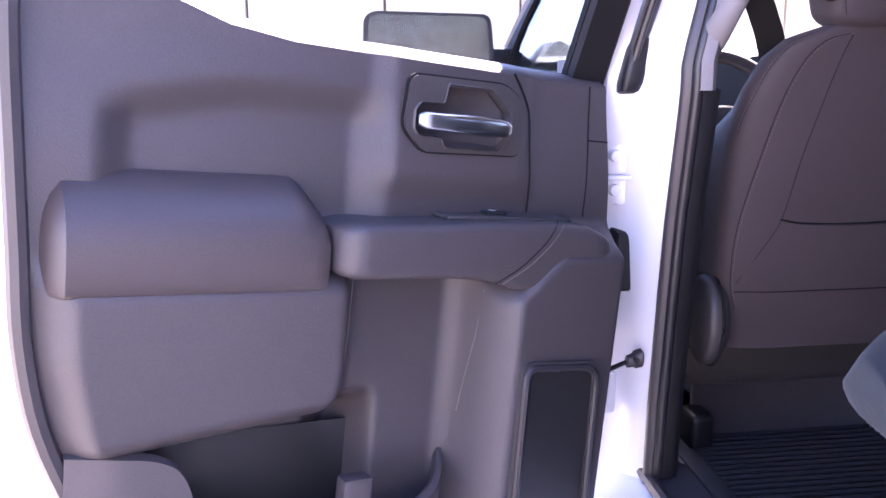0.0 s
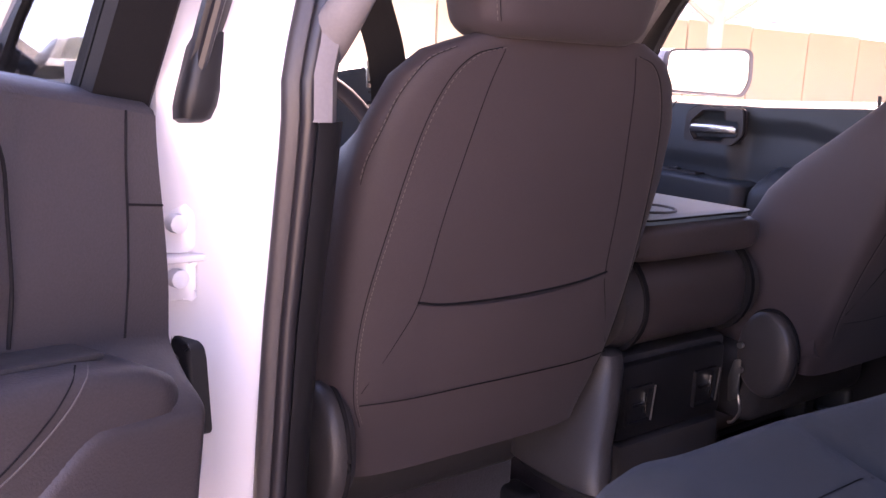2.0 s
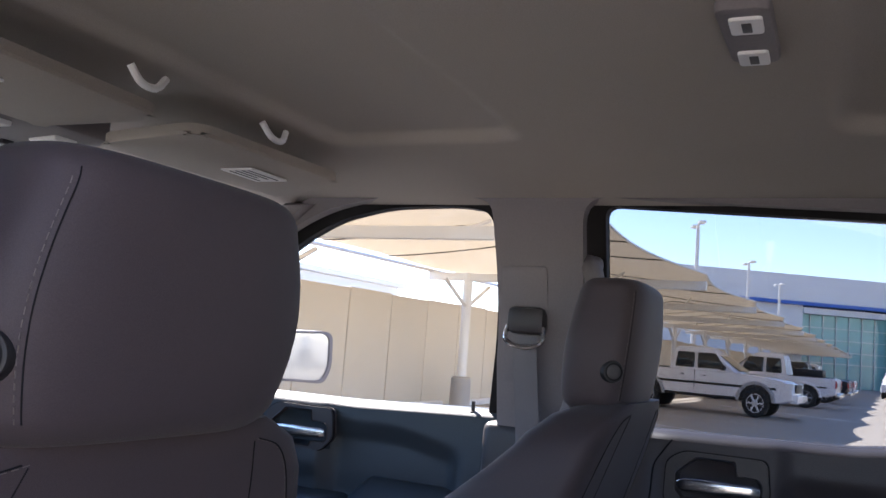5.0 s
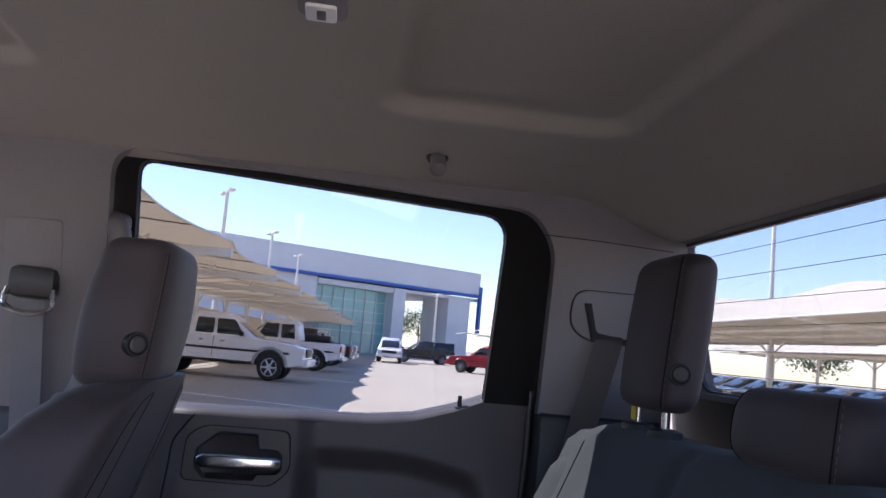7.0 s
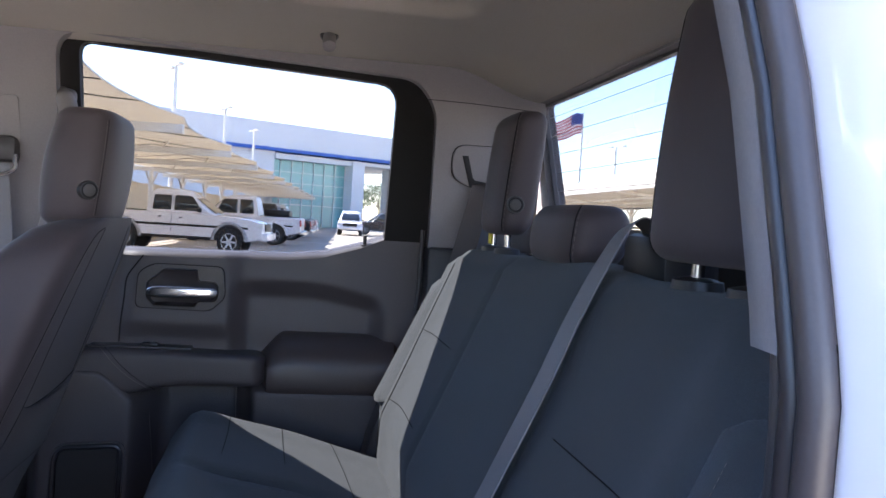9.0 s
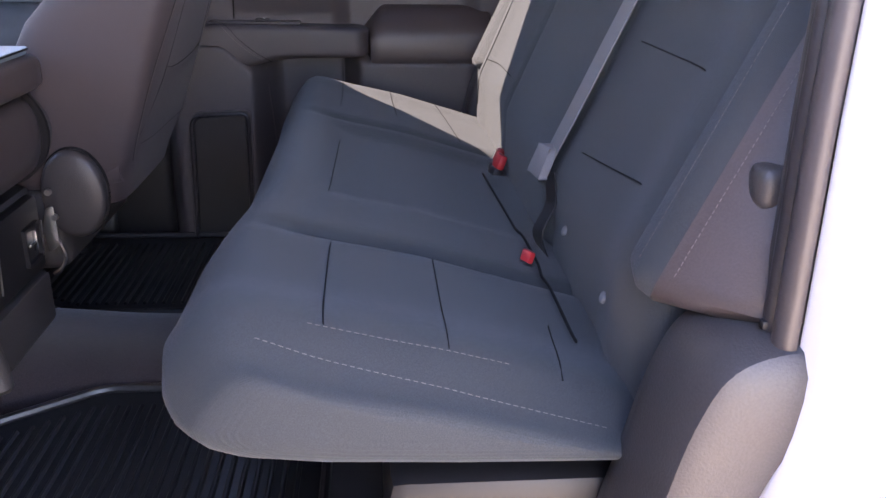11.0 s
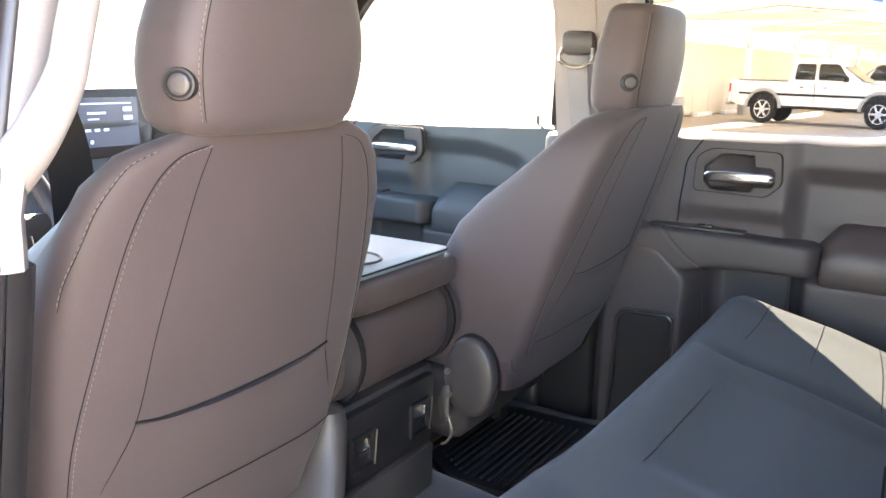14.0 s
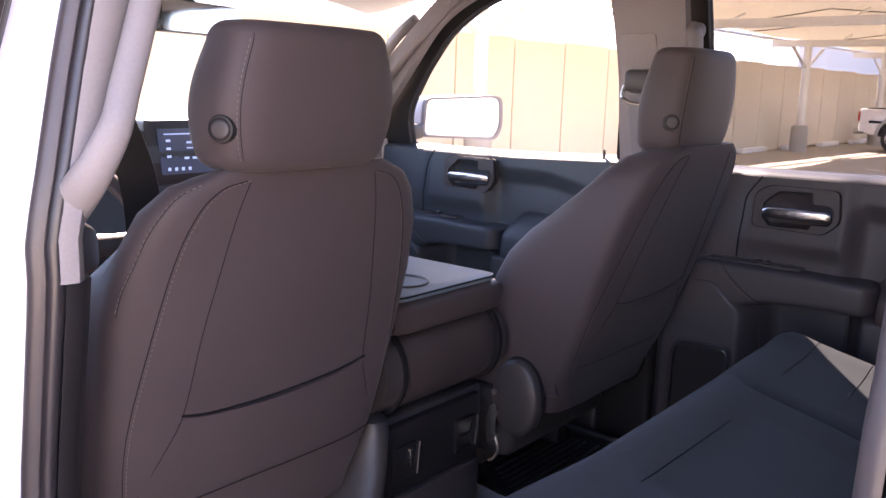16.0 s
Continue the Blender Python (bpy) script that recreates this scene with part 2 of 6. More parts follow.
def corner_round(pts, r, n=5):
    """The outline with its corners rounded by r (a number, or one a corner)."""
    out = []
    k = len(pts)
    for i in range(k):
        p, a, b = Vector(pts[i]), Vector(pts[i - 1]), Vector(pts[(i + 1) % k])
        ri = r[i] if isinstance(r, (list, tuple)) else r
        u, w = (a - p), (b - p)
        d = min(ri, u.length * 0.45, w.length * 0.45)
        if d < 1e-4:
            out.append(tuple(p))
            continue
        s, e = p + u.normalized() * d, p + w.normalized() * d
        for j in range(n + 1):
            t = j / n
            out.append(tuple((1 - t) ** 2 * s + 2 * t * (1 - t) * p + t * t * e))
    return out


def sheet(f, a0, a1, na, b0, b1, nb, bm=None):
    """A grid of points f(a, b)."""
    bm = bm or bmesh.new()
    rows = [[bm.verts.new(f(a0 + (a1 - a0) * i / na, b0 + (b1 - b0) * j / nb)) for j in range(nb + 1)] for i in range(na + 1)]
    for i in range(na):
        for j in range(nb):
            bm.faces.new((rows[i][j], rows[i + 1][j], rows[i + 1][j + 1], rows[i][j + 1]))
    return bm


def step(x, lo, hi):
    t = max(0.0, min(1.0, (x - lo) / (hi - lo)))
    return t * t * (3 - 2 * t)


def bump_box(a, b, a0, a1, b0, b1, soft):
    """1 inside a box, falling to 0 over soft at its edges."""
    return step(a, a0 - soft / 2, a0 + soft / 2) * (1 - step(a, a1 - soft / 2, a1 + soft / 2)) * step(b, b0 - soft / 2, b0 + soft / 2) * (1 - step(b, b1 - soft / 2, b1 + soft / 2))


def lerp(table, x):
    for (x0, y0), (x1, y1) in zip(table, table[1:]):
        if x <= x1:
            t = max(0.0, (x - x0) / (x1 - x0))
            return y0 + (y1 - y0) * t
    return table[-1][1]


def stitches(points, length=0.006, gap=0.004, r=0.0006, bm=None):
    """Short thread dashes along a line of points."""
    pts = [Vector(p) for p in points]
    bm = bm or bmesh.new()
    run, want, on = 0.0, length, True
    start = pts[0]
    for a, b in zip(pts, pts[1:]):
        L = (b - a).length
        pos = 0.0
        while L - pos > want - run:
            pos += want - run
            q = a.lerp(b, pos / L)
            if on:
                tube([start, q], r, 4, bm=bm)
            start, on, run = q, not on, 0.0
            want = length if on else gap
        run += L - pos
    return bm


def cushion_block(place, w, d, z0, z1, r, e=3.6, n=48, steps=8):
    """A padded block with rounded ends: w(t), d(t) are its half sizes at height t, place(a, b, t, z) gives the point."""
    hs = [(r * (1 - math.cos(math.pi / 2 * k / 6)), r * (1 - math.sin(math.pi / 2 * k / 6))) for k in range(7)]
    rows = [(z0 + a, b) for a, b in hs] + [(z0 + r + (z1 - z0 - 2 * r) * k / steps, 0.0) for k in range(1, steps)] + [(z1 - a, b) for a, b in reversed(hs)]
    lp = []
    for z, inset in rows:
        t = (z - z0) / (z1 - z0)
        lp.append([place(c, s, t, z) for c, s in rounded(w(t) - inset, d(t) - inset * 0.8, e, n)])
    return loft(lp)


# ---- cab structure ----
BELT_Z, LEAN_IN = 1.365, 0.335
WINDOW_REAR = corner_round([(0.106, 1.30), (0.110, 1.787), (0.771, 1.754), (0.772, 1.30)], [0.005, 0.025, 0.045, 0.005])
FRAME_REAR = corner_round([(0.062, 1.29), (0.075, 1.797), (0.808, 1.765), (0.857, 1.706), (0.870, 1.42), (0.870, 1.29)], [0.005, 0.05, 0.06, 0.06, 0.03, 0.005])
# front door: distances run back from its own hinge
WINDOW_FRONT = corner_round([(0.10, 1.30), (0.112, 1.445), (0.215, 1.565), (0.323, 1.665), (0.40, 1.713), (0.49, 1.754), (0.62, 1.781), (0.78, 1.785), (0.86, 1.774), (0.863, 1.57), (0.818, 1.30)], [0.005, 0.05, 0.05, 0.05, 0.04, 0.05, 0.05, 0.05, 0.035, 0.1, 0.005])
FRAME_FRONT = corner_round([(0.0, 1.29), (0.0, 1.40), (0.20, 1.582), (0.312, 1.684), (0.392, 1.732), (0.487, 1.771), (0.62, 1.797), (0.78, 1.80), (0.872, 1.79), (0.88, 1.57), (0.842, 1.29)], [0.005, 0.05, 0.05, 0.05, 0.04, 0.05, 0.05, 0.05, 0.03, 0.1, 0.005])


def side_x(z):
    return 0.845 - max(0.0, z - BELT_Z) * LEAN_IN


def door_point(side):
    """Door space: u back from the hinge, v towards the cabin, z up."""
    return lambda u, v, z: Vector((-side * v, -u, z))


def door(name, side, length, m, front=False, label=""):
    """A crew-cab door: outer skin, window with frame, moulded trim with pads, handle, switch, speaker and map pocket."""
    P = door_point(side)
    trim = TRIM_SKYLIT if front else PLASTIC_SOFT
    root = thing(name, label, "car door", kind="structure", at=m)
    win, frm = (WINDOW_FRONT, FRAME_FRONT) if front else (WINDOW_REAR, FRAME_REAR)
    du = 0.04 if front else 0.0
    L = length
    sill_t = [(0.0, 1.344), (0.35, 1.348), (0.55, 1.351), (0.64, 1.361), (0.73, 1.387), (0.85, 1.436)] if not front else [(0.0, 1.335), (0.5, 1.335), (0.9, 1.35)]
    rear_t = [(0.60, L - 0.20), (0.72, L - 0.135), (0.81, L - 0.095), (0.90, L - 0.060), (0.98, L - 0.042), (1.18, L - 0.030), (1.32, L - 0.022), (1.5, L - 0.02)]

    hinge_t = [(0.5, 0.012), (0.92, 0.018), (1.05, 0.03), (1.14, 0.034), (1.22, 0.042), (1.29, 0.048), (1.36, 0.054)] if side < 0 and not front else [(0.5, 0.012), (1.4, 0.012)]

    hb = 0.05 if front else 0.0

    def surf(u, z):
        v = 0.045 - 0.018 * step(z, 1.18, 1.36)
        v -= 0.026 * bump_box(u, z, 0.45, 0.765, 1.12, 1.285 - 0.03 * step(u, 0.6, 0.8), 0.055)   # long scoop above the pads
        v += 0.012 * bump_box(u, z, 0.205, 0.44, 1.185, 1.5, 0.045)            # plinth of the handle
        rim_z = 0.842 + 0.11 * (0.80 - u)
        v -= 0.030 * bump_box(u, z, 0.285, 0.47, 0.70, 1.09, 0.05)             # upright hollow behind the armrest
        v += 0.044 * bump_box(u, z, 0.475 + 0.03 * step(0.95 - z, 0, 0.10), lerp(rear_t, z) - 0.035, rim_z + 0.018, 1.075, 0.05)      # lower pad
        v += 0.0735 * bump_box(u, z, 0.035, 0.262, 0.5, 1.120 - 0.065 * step(u, 0.16, 0.26), 0.055)           # speaker housing
        v -= 0.080 * bump_box(u, z, 0.42, 0.73, 0.60, rim_z, 0.045)            # mouth of the map pocket
        v -= 0.032 * bump_box(u, z, 0.262 + hb, 0.396 + hb, 1.248, 1.314, 0.010)       # hand recess behind the handle
        return v

    def panel(a, b):
        z = 0.56 + b * (lerp(sill_t, a * L) - 0.56)
        u0 = lerp(hinge_t, z)
        u = u0 + a * (lerp(rear_t, z) - u0)
        return P(u, surf(u, z), z)

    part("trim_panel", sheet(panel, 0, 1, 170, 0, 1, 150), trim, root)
    # belt sill: the rounded shelf between the trim and the glass
    loops = []
    for i in range(41):
        u0 = 0.052 if side < 0 and not front else 0.012
        u = u0 + (L - 0.008 - u0) * i / 40
        z = lerp(sill_t, u)
        v0 = surf(u, z)
        loops.append([P(u, v0, z - 0.004), P(u, v0 - 0.004, z + 0.004), P(u, v0 - 0.016, z + 0.010), P(u, v0 - 0.034, z + 0.015), P(u, v0 - 0.052, z + 0.018), P(u, v0 - 0.056, z - 0.03)])
    part("window_sill", loft(loops, closed=False, caps=False), trim, root)
    # outer skin and door edge
    def skin(a, b):
        z = 0.50 + b * 0.84
        u = -0.01 + a * (lerp(rear_t, z) + 0.045)
        bulge = 0.055 * math.sin(math.pi * min(1, max(0, (z - 0.45) / 1.1))) 
        return P(u, -0.045 - bulge, z)
    part("outer_skin", sheet(skin, 0, 1, 30, 0, 1, 24), WHITE_PAINT, root)
    def edge(a, b):
        z = 0.50 + b * 0.88
        u = lerp(rear_t, z)
        return P(u + 0.035 * a ** 0.5 - 0.002, 0.036 - a * 0.13, z)
    part("door_edge", sheet(edge, 0, 1, 8, 0, 1, 24), WHITE_PAINT, root)
    part("front_edge", sheet(lambda a, b: P(0.006, (0.034 if not (side < 0 and not front) else -0.065) - a * (0.12 if not (side < 0 and not front) else 0.03), 0.5 + b * 0.86), 0, 1, 3, 0, 1, 6), WHITE_PAINT, root)
    if side < 0 and not front:
        part("edge_return", sheet(lambda a, b: P(lerp(hinge_t, 0.56 + b * 0.785) - 0.003 * a, 0.044 - 0.018 * step(b, 0.8, 1) - a * 0.112, 0.56 + b * 0.785), 0, 1, 5, 0, 1, 20), trim, root)
        part("frame_return", sheet(lambda a, b: P(0.040 + 0.013 * b, (1.29 + 0.47 * b - BELT_Z) * LEAN_IN + 0.012 - a * 0.085, 1.29 + 0.47 * b), 0, 1, 4, 0, 1, 8), trim, root)
    rub = [P(lerp(rear_t, z) - 0.006, 0.046, z) for z in (0.56, 0.6, 0.66, 0.72, 0.8, 0.9, 1.0, 1.1, 1.2, 1.3, 1.38, 1.44)]
    part("edge_seal", tube(spline(rub, 4), 0.012 if side < 0 else 0.005, 8, up=(0, 1, 0)), RUBBER, root)

    def wpl(off):
        return lambda u, z, d: P(u, (z - BELT_Z) * LEAN_IN + off - d, z)
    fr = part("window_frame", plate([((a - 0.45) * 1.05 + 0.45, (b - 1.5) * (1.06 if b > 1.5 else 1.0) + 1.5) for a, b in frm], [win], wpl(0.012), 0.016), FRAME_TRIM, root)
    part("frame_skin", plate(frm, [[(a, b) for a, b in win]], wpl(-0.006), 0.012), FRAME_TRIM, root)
    pane = part("window_pane", plate([((a - 0.45) * 1.012 + 0.45, (b - 1.57) * 1.02 + 1.57) for a, b in win], [], wpl(-0.005), 0.004), GLASS if front and side < 0 else (GLASS_MID if side < 0 or front else GLASS_DARK), root, smooth=False)
    pane.visible_shadow = side > 0 and not front
    # handle with its bezel
    v0 = 0.049 if not front else 0.045
    bez = corner_round([(0.228 + hb, 1.234), (0.231 + hb, 1.312), (0.262 + hb, 1.332), (0.414 + hb, 1.331), (0.420 + hb, 1.262), (0.388 + hb, 1.231)], [0.014, 0.016, 0.016, 0.016, 0.014, 0.014])
    mid = lambda k, kz: [((a - 0.324 - hb) * k + 0.324 + hb, (b - 1.281) * kz + 1.281) for a, b in bez]
    part("bezel_groove", plate(mid(1.012, 1.022), [mid(0.985, 0.975)], lambda a, b, d: P(a, v0 + 0.006 - d, b), 0.004), SEAM, root)
    rec = corner_round([(a + hb, b) for a, b in ((0.268, 1.240), (0.251, 1.258), (0.251, 1.290), (0.288, 1.322), (0.357, 1.322), (0.361, 1.297), (0.396, 1.296), (0.404, 1.286), (0.404, 1.262), (0.396, 1.253), (0.362, 1.252), (0.356, 1.240))], 0.004)
    part("handle_bezel", plate(mid(0.985, 0.975), [rec], lambda a, b, d: P(a, v0 + 0.010 - d, b), 0.02), PLASTIC, root)
    rec_mid = lambda k, kz: [((a - 0.328 - hb) * k + 0.328 + hb, (b - 1.280) * kz + 1.280) for a, b in rec]
    part("recess_lip", loft([[P(a, v0 + 0.0105, b) for a, b in rec_mid(1.03, 1.05)], [P(a, v0 + 0.013, b) for a, b in rec_mid(1.0, 1.0)], [P(a, v0 + 0.004, b) for a, b in rec_mid(0.95, 0.92)]], caps=False), PLASTIC, root)
    part("bezel_cup", sheet(lambda a, b: P(0.25 + hb + a * 0.157, v0 - 0.004 - 0.022 * math.sin(math.pi * a) * math.sin(math.pi * b), 1.236 + b * 0.088), 0, 1, 14, 0, 1, 10), trim, root)
    lp = []
    for i in range(17):
        t = i / 16
        w = 0.0135 * (0.86 + 0.14 * math.sin(math.pi * min(1, t * 1.3)))
        end = 0.6 if i in (0, 16) else 1.0
        lp.append([P(0.254 + hb + 0.148 * t, v0 + 0.016 + 0.006 * math.sin(math.pi * t) + b * 0.55 * end, 1.271 + a * end + 0.002 * t) for a, b in rounded(w, w, 3.2, 16)])
    part("door_handle", loft(lp), CHROME, root, "satin chrome pull handle")
    # armrest with its sweeping seam, pad and bolster
    arm_t = [(0.03, 1.07), (0.05, 1.105), (0.08, 1.128), (0.12, 1.144), (0.17, 1.149), (0.3, 1.148), (0.495, 1.142), (0.515, 1.134)]
    arm_b = [(0.03, 1.045), (0.24, 1.050), (0.285, 1.064), (0.35, 1.070), (0.50, 1.072), (0.515, 1.080)]
    lp = []
    n_arm = 40
    for i in range(n_arm + 1):
        u = 0.035 + (0.515 - 0.035) * i / n_arm
        t, b = lerp(arm_t, u), lerp(arm_b, u)
        k = (1 - step(u, 0.30, 0.22) if u > 0.30 else 1)
        out = 0.110 - 0.05 * (1 - step(u, 0.02, 0.10)) - 0.03 * max(0.0, (u - 0.485) / 0.03) ** 2.5
        hgt, md = (t - b) / 2, (t + b) / 2
        lp.append([P(u, out / 2 + c * (out / 2 + 0.004), md + s * hgt) for c, s in rounded(1, 1, 6.5, 36)])
    arm = part("armrest", loft(lp), trim, root)
    # two lines: one dark, the paler one painting the seam's lit edge
    for du_s in (0.0, 0.012):
        sm = spline([P(0.165 + du_s, 0.096, 1.1495), P(0.18 + du_s, 0.111, 1.140), P(0.20 + du_s, 0.1150, 1.118), P(0.235 + du_s, 0.1150, 1.088), P(0.275 + du_s, 0.113, 1.064)], 6)
        part("armrest_seam", tube(sm, 0.0007, 6), SEAM if du_s else TRIM_LINE, arm)
    sp = part("switch_plate", rbox(P(0.14, 0.040, 1.146), P(0.355, 0.085, 1.1525), 0.003), PLASTIC, root)
    part("window_switch", rbox(P(0.248, 0.052, 1.151), P(0.282, 0.072, 1.158), 0.003), PLASTIC_DARK, root)
    part("switch_mark", rbox(P(0.266, 0.057, 1.158), P(0.272, 0.067, 1.1586), 0.0), LABEL, root)
    # padded bolster: a sloping shoulder above a rounded face, its ends drawn in
    lp = []
    for i in range(33):
        t = i / 32
        u = 0.500 + (L - 0.060 - 0.500) * t
        ease = 0.30 + 0.70 * step(t, -0.02, 0.075) * (1 - 0.8 * step(t, 0.945, 1.0))
        top = 1.189 - 0.044 * (1 - step(t, 0, 0.17)) - 0.012 * step(t, 0.93, 1.0)
        f = top - 1.189
        prof = [(0.0, top - 0.002), (0.018, top), (0.034, top - 0.006), (0.058, 1.166 + f * 0.8), (0.077, 1.148 + f * 0.6), (0.087, 1.131 + f * 0.4), (0.091, 1.112), (0.092, 1.090), (0.091, 1.072), (0.089, 1.060), (0.085, 1.0545), (0.076, 1.052), (0.0, 1.052)]
        lp.append([P(u, a * ease, b) for a, b in prof])
    part("door_pad", loft(lp), TRIM_SKYLIT if front else VINYL, root)
    # dark rod drawn for the shade beneath the pad
    part("pad_shade", tube([P(u, 0.082 - 0.035 * step(u, L - 0.10, L - 0.07), 1.0500) for u in (0.515, 0.58, 0.64, 0.70, 0.76, 0.79, L - 0.085, L - 0.072)], 0.0022, 6), SEAM, root)
    part("mould_line", tube([P(u, surf(u, z) + 0.0006, z) for u, z in ((0.452, 1.065), (0.453, 1.01), (0.456, 0.96), (0.462, 0.92))], 0.0008, 6, up=(0, 1, 0)), TRIM_LINE, root)
    part("mould_line", tube([P(u, surf(u, z) + 0.0006, z) for u, z in ((0.268, 1.045), (0.272, 0.98), (0.277, 0.91), (0.280, 0.86))], 0.0008, 6, up=(0, 1, 0)), TRIM_LINE, root)
    fl = spline([P(u, surf(u, z) + 0.0005, z) for u, z in ((0.196, 1.155), (0.198, 1.20), (0.202, 1.25), (0.205, 1.296), (0.222, 1.325), (0.238, 1.348))], 4)
    part("trim_joint", tube(fl, 0.0018, 6, up=(0, 1, 0)), SEAM, root)
    if side < 0 and not front:
        part("strip_joint", tube([P(0.086, surf(0.086, z) + 0.0004, z) for z in (1.345, 1.30, 1.25, 1.20, 1.15)], 0.0012, 6, up=(0, 1, 0)), SEAM, root)
        part("strip_joint", tube([P(u, surf(u, 1.265) + 0.0004, 1.265) for u in (0.086, 0.065, 0.046)], 0.0012, 6), SEAM, root)
    # speaker
    spk = corner_round([(0.095, 0.935), (0.222, 0.942), (0.215, 0.62), (0.085, 0.60)], [0.03, 0.02, 0.03, 0.03])
    part("speaker_rim", plate([((a - 0.154) * 1.17 + 0.154, (b - 0.775) * 1.07 + 0.775) for a, b in spk], [spk], lambda a, b, d: P(a, 0.1265 - d, b), 0.03), PLASTIC, root)
    part("speaker_bead", tube([P(a, 0.1265, b) for a, b in [((p - 0.154) * 1.05 + 0.154, (q - 0.775) * 1.02 + 0.775) for p, q in spk + spk[:1]]], 0.0055, 8, up=(1, 0, 0)), RUBBER_DARK, root)
    part("speaker_grille", prism(spk, lambda a, b, d: P(a, 0.1205 - d, b), 0.02, 0.004), PLASTIC_DARK, root)
    # pocket lip
    lip = spline([P(0.290, 0.020, 0.80), P(0.306, 0.052, 0.783), P(0.330, 0.078, 0.765), P(0.365, 0.090, 0.748), P(0.41, 0.094, 0.736), P(0.50, 0.095, 0.728), P(0.60, 0.094, 0.730), P(0.655, 0.092, 0.765), P(0.685, 0.088, 0.840), P(0.715, 0.084, 0.862), P(0.76, 0.076, 0.868), P(0.81, 0.055, 0.868)], 6)
    part("map_pocket", loft([[p + P(0, 0.004, 0), p + P(0, -0.010, 0.004), p + P(0, -0.02, -0.004), p + P(0, -0.03, -0.16), p + P(0, 0.006, -0.16)] for p in lip]), trim, root)
    # black sheet standing in for the shade deep in the pocket
    part("pocket_shade", sheet(lambda a, b: P(0.312 + a * 0.392, -0.030 + 0.03 * abs(2 * a - 1) ** 8, 0.59 + b * 0.25), 0, 1, 24, 0, 1, 8), PLASTIC_DARK, root)
    part("pocket_tab", rbox(P(0.43, 0.055, 0.74), P(0.475, 0.085, 0.80), 0.008), trim, root)
    # lock pin
    pu = 0.728 if not front else 0.79
    pz = lerp(sill_t, pu) + 0.006
    part("lock_pin", tube([P(pu, 0.008, pz), P(pu, 0.008, pz + 0.004), P(pu, 0.008, pz + 0.005), P(pu, 0.008, pz + 0.026)], [0.010, 0.009, 0.0045, 0.004], 10, up=(0, 1, 0)), PLASTIC_DARK, root)
    return root


RIGHT_REAR = pose(0.862, 0.03, 0)
RIGHT_FRONT = pose(0.862, 1.013, 0)
DOOR_HX, DOOR_HY, DOOR_OPEN, DOOR_RISE, DOOR_DZ = -0.885, 0.012, 64.5, 7.4, 0.025
LEFT_OPEN = pose(DOOR_HX, DOOR_HY, 1.2 + DOOR_DZ - 0.3 * math.tan(radians(DOOR_RISE))) @ pose(0, 0, 0, 0, 0, -DOOR_OPEN) @ pose(0, 0, 0, -DOOR_RISE) @ pose(0, 0, -1.2)
door("door_1", -1, 0.90, LEFT_OPEN, label="open rear truck door with dark moulded trim and chrome handle")
door("door_2", 1, 0.885, RIGHT_REAR, label="closed rear truck door with dark moulded trim and window")
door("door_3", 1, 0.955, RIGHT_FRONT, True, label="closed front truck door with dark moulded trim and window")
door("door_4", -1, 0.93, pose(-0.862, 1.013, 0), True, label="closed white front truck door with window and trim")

# right inner wall: pillar trim with the door openings cut through it
wall_r = thing("wall_right", "light grey pillar trim between the door windows", "pillar trim", kind="structure")
hole_f = [(1.013 - a, b if b > 1.34 else 1.30) for a, b in FRAME_FRONT if b > 1.36 or abs(b - 1.33) < 0.012]
hole_r = [(0.03 - a, b if b > 1.34 else 1.30) for a, b in FRAME_REAR if b > 1.36 or abs(b - 1.33) < 0.012]


def tidy(loop):
    up = [p for p in loop if p[1] > 1.36]
    return [(up[0][0], 1.30)] + up + [(up[-1][0], 1.30)]


comb = [(1.06, 1.30), (1.06, 1.41), (0.83, 1.62), (0.66, 1.755), (0.5, 1.825), (-1.02, 1.80), (-1.07, 1.74), (-1.09, 1.30)] + tidy(hole_r)[::-1] + tidy(hole_f)[::-1]
part("pillar_trim", plate(comb, [], lambda y, z, d: Vector((side_x(z) - 0.035 + d, y, z)), 0.03), PILLAR, wall_r)
part("lower_pillar_trim", rbox((0.796, 0.020, 1.16), (0.86, 0.180, 1.345), 0.02, 3), PLASTIC, wall_r)
part("kick_trim", rbox((0.786, 0.010, 0.6), (0.86, 0.190, 1.166), 0.02, 3), PLASTIC_DARK, wall_r)
part("sill_trim", rbox((0.775, 0.15, 0.58), (0.87, 1.15, 0.70), 0.02, 3), PLASTIC_DARK, wall_r)
part("quarter_joint", tube([(side_x(z) - 0.0355, y, z) for y, z in ((-0.80, 1.725), (-0.90, 1.724), (-1.045, 1.718))], 0.0008, 6), SEAM, wall_r)
part("rear_quarter_trim", rbox((0.76, -1.09, 0.6), (0.86, -0.835, 1.402), 0.012), PLASTIC_DARK, wall_r)
part("outer_side", rbox((0.90, -1.7, 0.45), (0.94, 1.2, 1.30), 0.01), WHITE_PAINT, wall_r)




def tub(x, y, x0, x1, y0, y1, wall, r):
    """1 inside a rounded rectangle, with short straight walls."""
    cx, cy = (x0 + x1) / 2, (y0 + y1) / 2
    qx, qy = abs(x - cx) - (x1 - x0) / 2 + r, abs(y - cy) - (y1 - y0) / 2 + r
    d = math.hypot(max(qx, 0), max(qy, 0)) + min(max(qx, qy), 0) - r
    t = max(0.0, min(1.0, -d / wall))
    return t + 0.12 * math.sin(2 * math.pi * t) * (-0.5)


